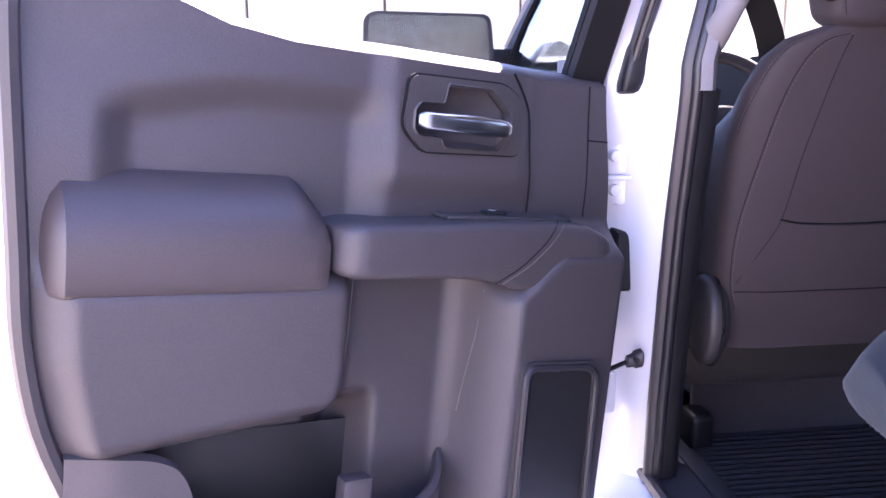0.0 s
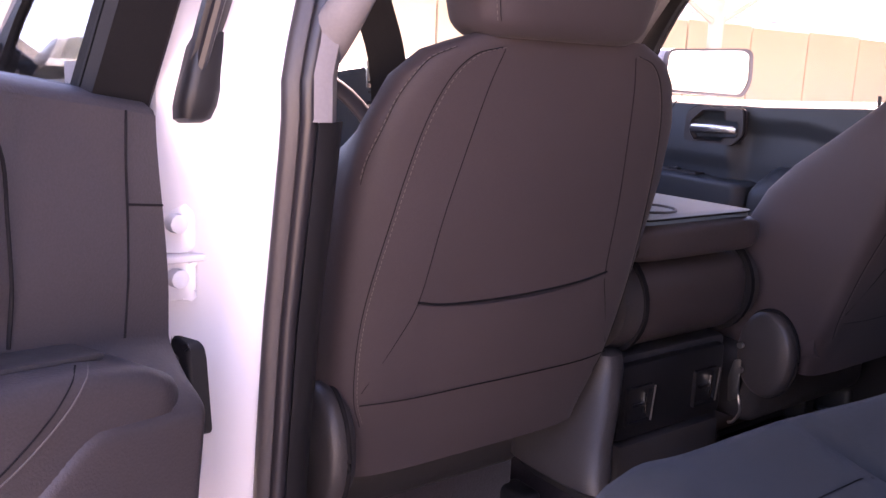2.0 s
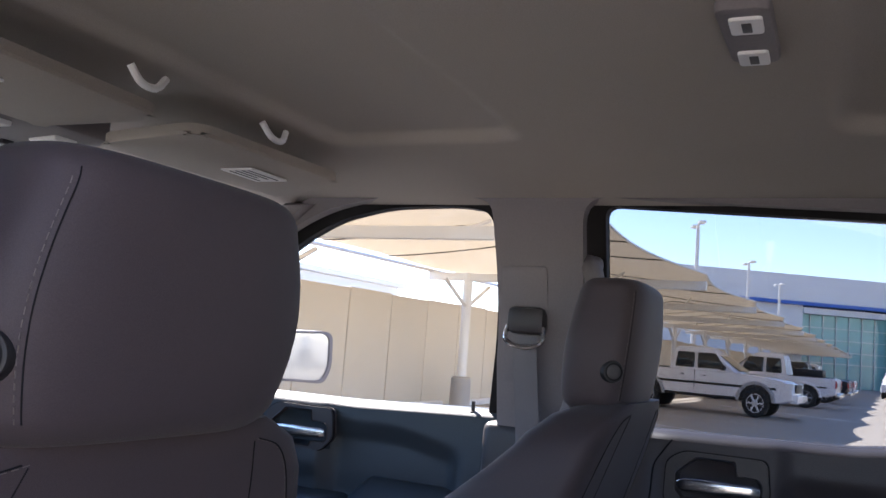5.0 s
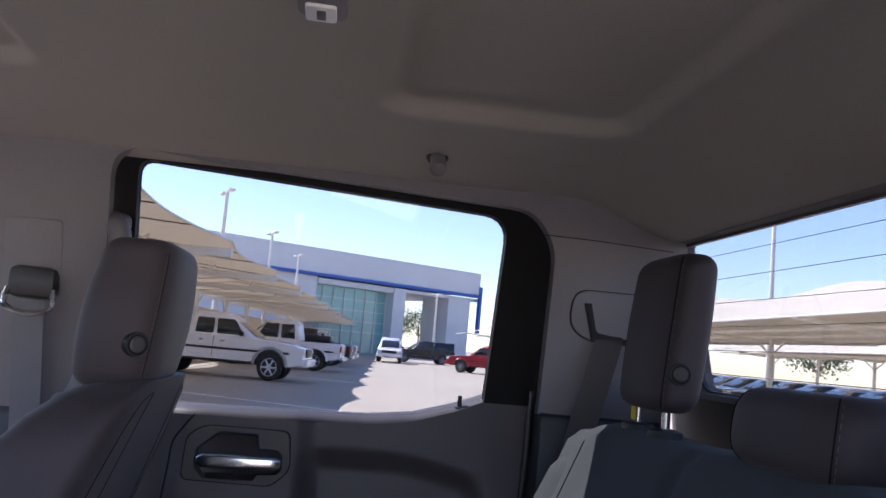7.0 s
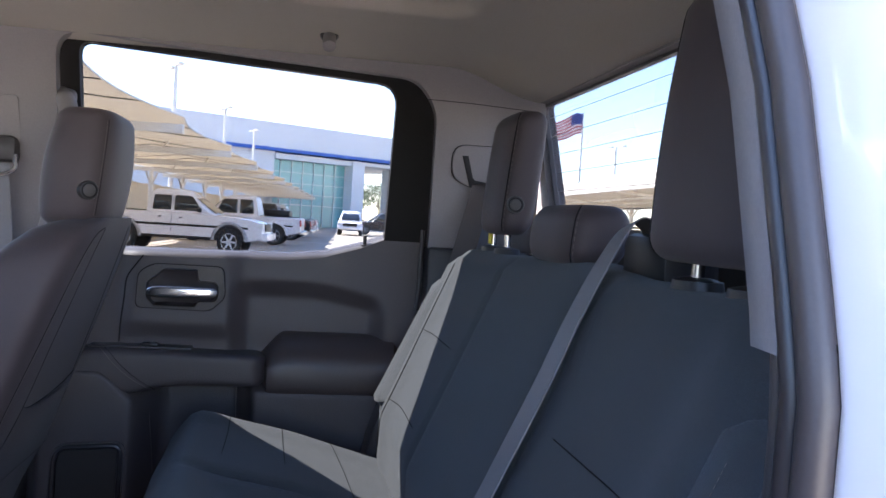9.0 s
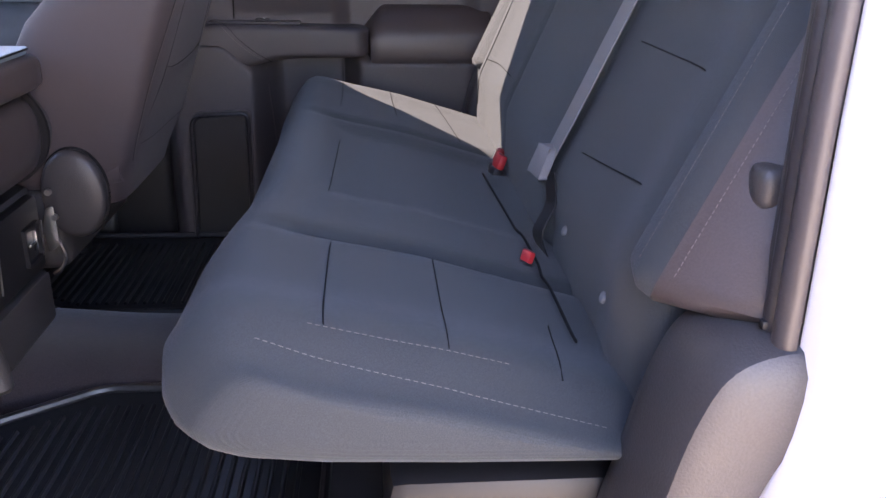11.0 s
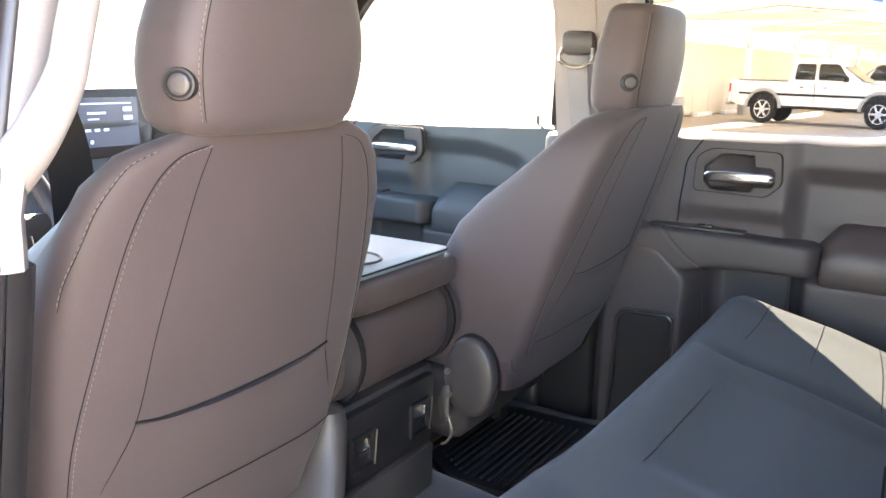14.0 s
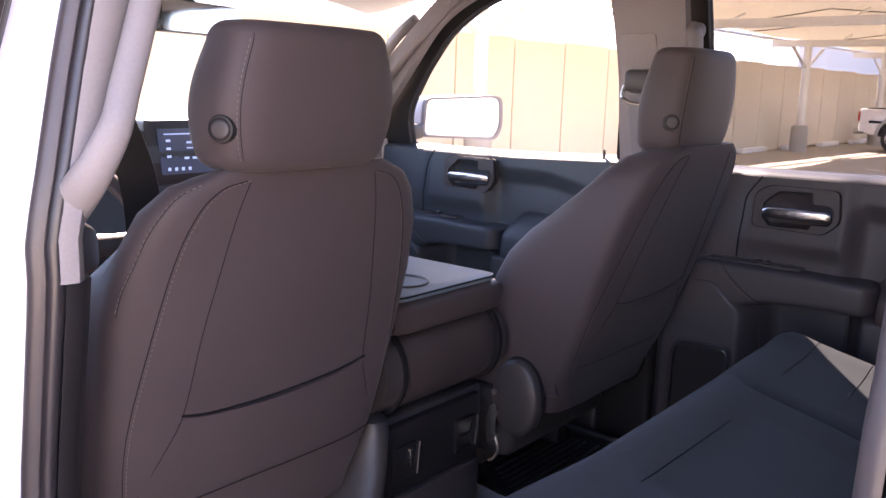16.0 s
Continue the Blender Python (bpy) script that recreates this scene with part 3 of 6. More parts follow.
def liner(x, y):
    q = abs(x) / 0.72
    z = 1.785 + 0.045 * (1 - q ** 3.0)
    z -= 0.05 * step(y, 0.62, 1.0)
    z += 0.020 * tub(x, y, -0.365, 0.365, -0.83, -0.470, 0.026, 0.06)
    z -= 0.010 * tub(x, y, -0.320, 0.320, -1.0, -0.515, 0.060, 0.05) * (1 - step(-y, 0.62, 0.80))
    z += 0.016 * tub(x, y, -0.350, 0.350, -0.04, 0.32, 0.026, 0.05)
    k = step(-y, 0.84, 1.06)
    z = z * (1 - k) + (1.741 - 0.004 * q) * k
    return Vector((x, y, z))


tagged(part("ceiling", sheet(liner, -0.72, 0.72, 180, -1.075, 0.98, 260), HEADLINER), "light grey knit headliner with two raised recesses", "headliner", kind="structure")
roof = tagged(part("roof", rbox((-0.76, -1.15, 1.895), (0.76, 1.0, 1.92), 0.01), WHITE_PAINT), "white painted truck cab roof", "roof", kind="structure")

# floor, tunnel and firewall
floor = thing("floor", "dark carpeted cab floor with low tunnel", "floor", kind="structure")
part("carpet", rbox((-0.80, -1.12, 0.56), (0.86, 1.3, 0.62), 0.01), CARPET, floor)
lp = []
for i in range(41):
    y = -0.56 + 1.16 * i / 40
    h = 0.055 + 0.045 * step(y, -0.15, 0.45)
    w = 0.150 + 0.11 * step(y, -0.05, 0.45)
    lp.append([Vector((0.125 - 0.07 * step(y, 0.0, 0.4) + c * w, y, 0.60 + max(0, s) * (h + 0.02))) for c, s in rounded(1, 1, 2.4, 32)])
part("tunnel", loft(lp), CARPET, floor)
part("seat_riser", rbox((-0.66, -0.98, 0.6), (0.74, -0.50, 0.90), 0.02), PLASTIC_DARK, floor)
part("firewall", rbox((-0.85, 1.28, 0.5), (0.85, 1.32, 1.3), 0.01), PLASTIC_DARK, floor)

# rear wall with the back window
wall_b = thing("wall_rear", "grey cab back panel around a rear window", "cab wall", kind="structure")
bw = corner_round([(-0.70, 1.468), (-0.715, 1.737), (0.715, 1.737), (0.70, 1.468)], [0.04, 0.015, 0.015, 0.04])
ob_w = [(-0.86, 0.6), (-0.84, 1.40), (-0.73, 1.80), (0.73, 1.80), (0.84, 1.40), (0.86, 0.6)]
def back_y(z):
    return -1.055 - 0.18 * (1.733 - z)
part("back_panel", plate(ob_w, [bw], lambda a, b, d: Vector((a, back_y(b) - d, b)), 0.04), PILLAR, wall_b)
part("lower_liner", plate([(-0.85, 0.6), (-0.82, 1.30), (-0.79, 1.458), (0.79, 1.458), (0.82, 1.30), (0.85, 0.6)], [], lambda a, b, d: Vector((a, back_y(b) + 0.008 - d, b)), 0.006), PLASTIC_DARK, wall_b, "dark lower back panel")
part("window_band", plate([((a) * 0.995, (b - 1.58) * 0.985 + 1.58) for a, b in bw], [[(a * 0.985, (b - 1.58) * 0.955 + 1.58) for a, b in bw]], lambda a, b, d: Vector((a, back_y(b) - 0.012 - d, b)), 0.008), RUBBER, wall_b)
pn = part("rear_pane", plate([(a * 1.01, (b - 1.58) * 1.02 + 1.58) for a, b in bw], [], lambda a, b, d: Vector((a, back_y(b) - 0.022 - d, b)), 0.004), GLASS_DARK, wall_b, smooth=False)
pn.visible_shadow = False
for i in range(6):
    z = 1.705 - 0.040 * i
    part("heater_wire", tube([(-0.69, back_y(z) - 0.019, z), (0.69, back_y(z) - 0.019, z)], 0.0005, 4), PLASTIC_DARK, wall_b)

# left pillars
B_Y = [(0.5, 0.03), (0.82, 0.006), (1.0, -0.015), (1.13, -0.032), (1.33, -0.072), (1.42, -0.072), (1.55, -0.062), (1.86, -0.06)]
C_Y = [(0.45, -0.51), (0.70, -0.64), (0.85, -0.73), (0.95, -0.769), (1.03, -0.786), (1.25, -0.786), (1.42, -0.789), (1.55, -0.784), (1.80, -0.750), (1.86, -0.738)]


def lean(z):
    return max(0.0, z - 1.38) * 0.24


def pillar_skin(profile, table, z0, z1, n, mat, name, parent, label=""):
    lp = []
    for i in range(n + 1):
        z = z0 + (z1 - z0) * i / n
        y0 = lerp(table, z)
        lp.append([Vector((x + lean(z), y0 + y, z)) for x, y in profile])
    return part(name, loft(lp, caps=False, closed=False), mat, parent, label)


bp = thing("pillar_left", "white door pillar with rubber seal, hinge and grey trim", "door pillar", kind="structure")
arc = lambda cx, cy, r, a0, a1, n=8: [(cx + r * math.cos(radians(a0 + (a1 - a0) * i / n)), cy + r * math.sin(radians(a0 + (a1 - a0) * i / n))) for i in range(n + 1)]
pillar_skin([(-0.800, -0.004), (-0.806, 0.004), (-0.818, 0.016), (-0.832, 0.04), (-0.846, 0.062), (-0.862, 0.074), (-0.89, 0.085), (-0.905, 0.12), (-0.91, 0.16)], B_Y, 0.5, 1.84, 40, WHITE_PAINT, "jamb", bp)
pillar_skin([(-0.8045, -0.003), (-0.8085, -0.010), (-0.8090, -0.016), (-0.8060, -0.0205), (-0.8000, -0.0235), (-0.7975, -0.0245), (-0.7968, -0.0225), (-0.7955, -0.0225), (-0.7945, -0.0255), (-0.7925, -0.0255), (-0.7915, -0.0215)], B_Y, 0.5, 1.84, 40, RUBBER, "outer_seal", bp)
pillar_skin(arc(-0.787, -0.0235, 0.0085, 340, 120, 10), B_Y, 0.5, 1.84, 40, RUBBER_DARK, "inner_seal", bp)
lp = []
for i in range(25):
    z = 1.335 + 0.505 * i / 24
    flare = 0.020 * step(z, 1.40, 1.52)
    lp.append([Vector((x + lean(z) + k * flare, lerp(B_Y, z) + y, z)) for x, y, k in ((-0.790, -0.030, 0), (-0.783, -0.034, 0), (-0.770, -0.036, 0.3), (-0.760, -0.026, 0.8), (-0.755, 0.02, 1), (-0.755, 0.12, 1), (-0.76, 0.17, 1))])
part("upper_trim", loft(lp, caps=False, closed=False), PILLAR, bp)
pillar_skin([(-0.780, -0.030), (-0.765, -0.031), (-0.75, -0.02), (-0.74, 0.02), (-0.74, 0.12), (-0.75, 0.17)], B_Y, 0.5, 1.335, 20, PLASTIC_DARK, "lower_trim", bp)
# hinge leaves, wiring boot, check strap
leaf = lambda z0, z1, r: corner_round([(-0.894, z0), (-0.853, z0), (-0.853, z1), (-0.894, z1)], r)
for z0, z1, r in ((1.197, 1.252, [0.003, 0.014, 0.014, 0.003]), (1.148, 1.190, [0.003, 0.022, 0.010, 0.003])):
    hg = part("hinge", prism(leaf(z0, z1, r), lambda a, b, d: Vector((a, 0.014 - 0.5 * (a + 0.853) + d, b)), 0.03, 0.003), WHITE_PAINT, bp)
    zc = (z0 + z1) / 2 + 0.004
    part("hinge_bolt", tube([(-0.872, 0.025, zc), (-0.870, 0.013, zc), (-0.8695, 0.011, zc)], [0.010, 0.0095, 0.006], 10), WHITE_PAINT, hg)
part("hinge_leaf", rbox((-0.905, 0.010, 1.190), (-0.845, 0.040, 1.197), 0.002), WHITE_PAINT, bp)
part("lower_hinge", prism(corner_round([(-0.878, 0.775), (-0.852, 0.775), (-0.850, 0.850), (-0.878, 0.850)], 0.008), lambda a, b, d: Vector((a, 0.036 + d, b)), 0.03, 0.003), WHITE_PAINT, bp)
part("wiring_plate", prism(corner_round([(0.024, 1.0), (0.066, 0.992), (0.068, 1.085), (0.055, 1.108), (0.032, 1.098)], 0.008), lambda a, b, d: Vector((-0.868 + 0.42 * (0.05 - a) + d, a - 0.004, b)), 0.02, 0.004), PLASTIC_DARK, bp)
part("wiring_rib", rbox((-0.878, 0.026, 1.005), (-0.868, 0.042, 1.09), 0.004), PLASTIC_DARK, bp)
boot = [(-0.872 - 0.004 * math.sin(i * 0.7), 0.050, 1.0 - i * 0.007) for i in range(14)]
part("wiring_boot", tube(boot, [0.013 if i % 2 else 0.010 for i in range(14)], 10, up=(0, 1, 0)), RUBBER, bp)
part("check_strap", tube([(-0.925, 0.004, 0.858), (-0.895, -0.004, 0.868), (-0.87, -0.008, 0.878), (-0.845, -0.012, 0.890)], [0.009, 0.008, 0.0065, 0.0055], 8, flat=0.55), PLASTIC_DARK, bp)
cb = part("check_bracket", loft([[Vector((x, -0.011 + a, 0.890 + 0.25 * (x + 0.84) + b)) for a, b in rounded(r, r * 1.1, 3, 16)] for x, r in ((-0.852, 0.006), (-0.850, 0.009), (-0.840, 0.010), (-0.837, 0.013), (-0.826, 0.0135), (-0.824, 0.011))]), RUBBER, bp)
part("bracket_bolt", tube([(-0.838, -0.018, 0.894), (-0.838, -0.026, 0.894)], 0.005, 8), PLASTIC_DARK, cb)
# drip seal with its block at the front door's edge
drip = [(-0.858, 0.010, 1.345), (-0.854, 0.002, 1.372), (-0.842, -0.012, 1.43), (-0.806, -0.055, 1.60), (-0.775, -0.095, 1.78)]
ds = part("drip_seal", tube(spline(drip, 6), 0.019, 10, flat=0.6), PLASTIC_DARK, bp)
part("seal_lip", tube(spline([(x - 0.004, y - 0.016, z + 0.002) for x, y, z in drip], 6), 0.0058, 8), RUBBER_DARK, ds)
part("seal_lip", tube(spline([(x - 0.009, y - 0.006, z + 0.002) for x, y, z in drip], 6), 0.0040, 8), RUBBER_DARK, ds)
lp = []
for z, y, hx, hy in ((1.320, 0.010, 0.010, 0.026), (1.324, 0.008, 0.016, 0.034), (1.336, 0.006, 0.019, 0.037), (1.352, 0.002, 0.019, 0.034), (1.375, -0.001, 0.018, 0.028), (1.392, -0.004, 0.017, 0.023), (1.405, -0.007, 0.012, 0.018)):
    lp.append([Vector((-0.859 + a + 0.2 * (z - 1.33), y + 0.005 + b, z + 0.006 - 0.10 * b)) for a, b in rounded(hx, hy * 0.86, 4, 24)])
sb = part("seal_block", loft(lp), PLASTIC_DARK, bp)
part("block_screw", tube([(-0.872, 0.024, 1.331), (-0.881, 0.019, 1.331), (-0.8815, 0.0187, 1.331)], [0.0075, 0.007, 0.004], 12), RUBBER, sb)

cp = thing("pillar_rear_left", "white body side behind the door with rubber seal", "door pillar", kind="structure")
pillar_skin([(-0.750, -0.030), (-0.758, -0.020), (-0.79, -0.022), (-0.820, -0.028), (-0.85, -0.042), (-0.88, -0.057), (-0.915, -0.075), (-0.932, -0.10), (-0.94, -0.2), (-0.945, -0.9)], C_Y, 0.45, 1.86, 50, WHITE_PAINT, "body_side", cp)
pillar_skin(arc(-0.7505, -0.014, 0.0118, 10, 190, 14), C_Y, 0.45, 1.86, 50, RUBBER, "outer_seal", cp)
pillar_skin(arc(-0.734, -0.009, 0.0075, 0, 180, 10), C_Y, 0.45, 1.86, 50, RUBBER_DARK, "inner_seal", cp)
edge_prof = [(-0.738, -0.010), (-0.728, -0.004), (-0.690, -0.010), (-0.676, -0.020), (-0.670, -0.05), (-0.670, -0.35)]
pillar_skin(edge_prof, C_Y, 1.40, 1.86, 24, PILLAR, "upper_trim", cp)
pillar_skin([(-0.738, -0.014), (-0.724, -0.006), (-0.714, -0.008), (-0.709, -0.05), (-0.709, -0.35)], C_Y, 0.45, 1.40, 24, PLASTIC, "lower_trim", cp)
part("striker_plate", rbox((-0.905, -0.856, 1.0), (-0.86, -0.842, 1.045), 0.003), STEEL, cp)
part("striker", tube(spline([(-0.895, -0.845, 1.03), (-0.893, -0.812, 1.03), (-0.875, -0.808, 1.028), (-0.87, -0.845, 1.022)], 5), 0.005, 8), CHROME, cp)
# roof rail above the opening and rocker below
rail = thing("rail_left", "white roof rail with seal above the open door", "roof rail", kind="structure")
part("rail_skin", loft([[Vector((x, y, z)) for x, z in ((-0.70, 1.785), (-0.715, 1.78), (-0.735, 1.785), (-0.75, 1.80), (-0.765, 1.84), (-0.77, 1.88))] for y in (-0.68, -0.2, 0.3, 0.7)], closed=False, caps=False), WHITE_PAINT, rail)
part("rail_seal", tube([(-0.71, -0.66, 1.782), (-0.708, -0.2, 1.784), (-0.706, 0.2, 1.784)], 0.012, 8), RUBBER, rail)
part("rocker", loft([[Vector((x, y, z)) for x, z in ((-0.78, 0.64), (-0.80, 0.655), (-0.83, 0.65), (-0.86, 0.62), (-0.90, 0.60), (-0.93, 0.52), (-0.92, 0.42))] for y in (-0.66, 0, 0.5, 1.1)], closed=False, caps=False), WHITE_PAINT, rail)
part("sill_plate", rbox((-0.80, -0.5, 0.64), (-0.71, 0.05, 0.668), 0.012, 3), PLASTIC_SOFT, rail)
part("rocker_seal", tube([(-0.80, -0.55, 0.665), (-0.80, 0.06, 0.665)], 0.012, 8), RUBBER, rail)

# grab handle on the left pillar
gh = thing("grab_handle", "light grey moulded grab handle on the door pillar", "grab handle")
gpts = [(-0.768, -0.066, 1.396), (-0.765, -0.094, 1.414), (-0.760, -0.122, 1.441), (-0.745, -0.138, 1.482), (-0.730, -0.132, 1.518), (-0.710, -0.123, 1.565), (-0.692, -0.114, 1.61), (-0.679, -0.105, 1.66), (-0.682, -0.092, 1.71), (-0.70, -0.07, 1.75)]
part("grip", tube(spline(gpts, 6), [0.027 - 0.0125 * min(1, i / 20) ** 0.6 + 0.004 * max(0, (i - 46) / 8) for i in range(55)], 16, flat=0.72, up=(0.5, 0.8, 0.2)), PILLAR, gh)
gh2 = thing("grab_handle", "light grey grab handle behind the passenger seat", "grab handle")
part("grip", tube(spline([(0.752, -0.01, 1.36), (0.735, -0.03, 1.40), (0.715, -0.05, 1.48), (0.700, -0.066, 1.57), (0.698, -0.070, 1.63), (0.712, -0.060, 1.662), (0.735, -0.045, 1.672)], 6), [0.026] + [0.019] * 35 + [0.022], 14), PILLAR, gh2)
for h, x in ((gh, -0.742), (gh2, 0.752)):
    sg = 1 if x > 0 else -1
    if sg > 0:
        part("lower_mount", rbox((x - 0.02, -0.035, 1.325), (x + 0.02, 0.025, 1.375), 0.018, 3), PILLAR, h)
    part("upper_mount", rbox((sg * 0.735 - 0.018, -0.075, 1.655 if sg > 0 else 1.735), (sg * 0.735 + 0.018, -0.03, 1.69 if sg > 0 else 1.775), 0.014, 3), PILLAR, h)


# ---- front seats ----
def press_button(c, n, parent):
    """A round release button in a flat ring, at c, facing n."""
    n = n.normalized()
    part("button_ring", tube([c - n * 0.014, c + n * 0.001, c + n * 0.0025, c + n * 0.0028], [0.0160, 0.0160, 0.0150, 0.0130], 28), PLASTIC_DARK, parent)
    part("button_groove", tube([c, c + n * 0.0030, c + n * 0.0031], [0.0130, 0.0128, 0.0124], 24), SEAM, parent)
    part("release_button", tube([c, c + n * 0.0035, c + n * 0.0042, c + n * 0.0043], [0.0106, 0.0104, 0.0095, 0.006], 24), PLASTIC, parent)


def front_seat(label, m, cover=(0.078, 0.925, 0.058, 0.084), covered=(-1,), mouth_r=0.0019, head=(1.424, 1.597), facing=(-0.88, -0.47), recline=0.235, square=4.4, slim=True):
    """A bucket seat; its space: x across from the middle, y ahead, z up from the ground."""
    root = thing("bucket_chair", label, "car seat", "front seats", at=m)
    W = [(0.868, 0.205), (0.92, 0.225), (1.02, 0.245), (1.12, 0.252), (1.25, 0.256), (1.33, 0.245), (1.38, 0.222), (1.41, 0.19), (1.43, 0.13)]
    D = [(0.868, 0.05), (0.92, 0.065), (1.02, 0.075), (1.25, 0.070), (1.38, 0.062), (1.41, 0.052), (1.43, 0.030)]

    F = [(0.868, 1.0), (1.0, 1.07), (1.127, 1.06), (1.2, 0.95), (1.273, 0.84), (1.316, 0.71), (1.356, 0.60), (1.40, 0.52), (1.43, 0.50)]

    def yr(z):
        return 0.0 - (z - 1.117) * recline + 0.01 * step(0.99 - z, 0, 0.1)

    def back(x, z):
        """Rear surface of the backrest at x, z."""
        w = lerp(W, z)
        q = min(1.0, abs(x) / w)
        return yr(z) + lerp(D, z) * (1 - (1 - q ** square) ** (1 / square))
    zs = [0.868, 0.873, 0.883, 0.90, 0.925, 0.965, 1.01, 1.05, 1.10, 1.15, 1.20, 1.25, 1.29, 1.33, 1.36, 1.38, 1.395, 1.408, 1.418, 1.425, 1.43]
    lp = []
    for k, z in enumerate(zs):
        w, d = lerp(W, z), lerp(D, z)
        loop = []
        for c, s in rounded(1, 1, square, 64):
            y = yr(z) + d + s * d
            if s > 0:
                y += 0.15 * s * step(abs(c), 0.55, 0.95) * step(z, 0.88, 0.99) * (1 - step(z, 1.16, 1.40))
            k = max(0.0, (s + 0.2) / 1.2) if slim else 0.0
            loop.append(Vector((c * w * (1 - k * (1 - lerp(F, z))), y, z)))
        lp.append(loop)
    part("backrest", loft(lp), CLOTH_BACK, root)
    # seams on the back: two long ones, the pocket's mouth, the lower hem
    for sg in (-1, 1):
        pts = [Vector((sg * x, back(sg * x, z) - 0.0005, z)) for x, z in ((0.105, 1.412), (0.118, 1.37), (0.132, 1.30), (0.146, 1.22), (0.158, 1.12), (0.178, 1.07), (0.212, 1.00))]
        part("back_seam", tube(spline(pts, 5), 0.0005, 6), SEAM, root)
        pts = [Vector((sg * x, back(sg * x, z) - 0.001, z)) for x, z in ((0.110, 1.414), (0.145, 1.404), (0.172, 1.375), (0.194, 1.32), (0.213, 1.22), (0.227, 1.10), (0.221, 1.0), (0.205, 0.95))]
        part("side_seam", tube(spline(pts, 5), 0.0006, 6), SEAM, root)
        pts = [p + Vector((-sg * 0.0042, -0.0012, 0)) for p in spline(pts, 5)]
        part("side_stitching", stitches(pts, 0.0042, 0.0026, 0.0004), THREAD, root, "pale contrast stitching")
    if len(covered) == 1:
        flank = spline([Vector((-x, back(-x, z) - 0.0012, z)) for x, z in ((0.165, 1.412), (0.190, 1.400), (0.207, 1.382), (0.222, 1.357), (0.234, 1.326), (0.244, 1.290), (0.248, 1.262))], 5)
        part("flank_seam", tube(flank, 0.0004, 6), SEAM, root)
        part("flank_stitching", stitches([p + Vector((-0.0025, -0.0006, 0)) for p in flank], 0.0046, 0.0028, 0.0005), THREAD, root, "brown contrast stitching")
    mouth = [Vector((x, back(x, z) - 0.001, z)) for x, z in ((-0.160, 1.117), (-0.12, 1.110), (-0.05, 1.107), (0.02, 1.108), (0.10, 1.113), (0.160, 1.122))]
    part("pocket_mouth", tube(spline(mouth, 5), mouth_r, 6, flat=0.7), SEAM, root)
    lp = []
    for i in range(21):
        x = -0.158 + 0.316 * i / 20
        zt = lerp([(p.x, p.z) for p in mouth], x)
        bag = 0.006 * math.sin(math.pi * i / 20)
        lp.append([Vector((x, back(x, z) - 0.002 - bag * f, z)) for z, f in ((zt - 0.003, 1.0), (zt - 0.012, 1.3), (zt - 0.03, 1.0), (zt - 0.06, 0.7), (1.02, 0.4), (0.985, 0.1))])
    part("map_pocket", loft(lp, closed=False, caps=False), CLOTH_BACK, root)
    hem = [Vector((x, back(x, 0.99 + 0.004 * math.sin(x * 20)) - 0.0045, 0.985)) for x in (-0.215, -0.15, -0.05, 0.05, 0.15, 0.215)]
    part("hem_seam", tube(spline(hem, 5), mouth_r * 0.42, 6), SEAM, root)
    # headrest
    hz0, hh, hx = head[0], head[1] - head[0], -0.020
    hw = lambda t: 0.123 + 0.019 * math.sin(math.pi * min(1, t * 1.15))
    hd = lambda t: 0.050 + 0.010 * math.sin(math.pi * min(1, 0.1 + t * 0.9))
    hr = part("headrest", cushion_block(lambda a, b, t, z: Vector((a + hx, -0.045 - 0.02 * t + b, z)), hw, hd, hz0, hz0 + hh, 0.022, 3.4), CLOTH_BACK, root)
    pts = []
    for k in range(2, 30):
        t = 0.03 + 0.94 * k / 31
        z = hz0 + hh * t
        ins = 0.022 * (1 - math.sqrt(max(0.0, 1 - max(0.0, 1 - min(t, 1 - t) * hh / 0.022) ** 2)))
        pts.append(Vector((-(hw(t) - ins) * 0.86 + hx, -0.045 - 0.02 * t - (hd(t) - ins * 0.8) * (1 - 0.86 ** 3.4) ** (1 / 3.4) - 0.0004, z)))
    part("headrest_seam", tube(pts, 0.0005, 6), SEAM, hr)
    part("headrest_stitching", stitches([p + Vector((-0.0032, 0.0018, 0)) for p in pts], 0.0042, 0.0026, 0.0004), THREAD, hr, "pale contrast stitching")
    # release button, set into the headrest's rear corner
    q, t = 0.965, 0.30
    c = Vector((-hw(t) * q + hx, -0.045 - 0.02 * t - hd(t) * (1 - q ** 3.4) ** (1 / 3.4), hz0 + hh * t))
    nb = Vector((*facing, 0.0)).normalized()
    press_button(c + nb * 0.0015, nb, hr)
    for x in (-0.075, 0.073):
        part("guide_collar", tube([(x, -0.048, 1.415), (x, -0.050, 1.429), (x, -0.050, 1.432)], [0.028, 0.027, 0.018], 20, flat=0.62, up=(0, 1, 0)), PLASTIC_DARK, root)
        part("headrest_post", tube([(x, -0.052, 1.425), (x, -0.052, 1.45)], 0.006, 10, up=(0, 1, 0)), CHROME, root)
    # cushion, base and covers
    lp = []
    for k in range(15):
        t = k / 14
        y = 0.09 + 0.50 * t
        e = (1 - abs(2 * t - 1) ** 6) ** 0.4
        lp.append([Vector((c * 0.228, y, 0.945 + 0.02 * t + s * 0.075 * (0.6 + 0.4 * e))) for c, s in rounded(1, 1, 4, 36)])
    part("cushion", loft(lp), CLOTH_BACK, root)
    if len(covered) == 1:
        part("riser_panel", rbox((-0.20, 0.215, 0.62), (0.20, 0.235, 0.80), 0.006), CARPET, root)
    part("base_skirt", rbox((-0.225, 0.20, 0.735), (0.225, 0.56, 0.90), 0.035, 3), PLASTIC, root)
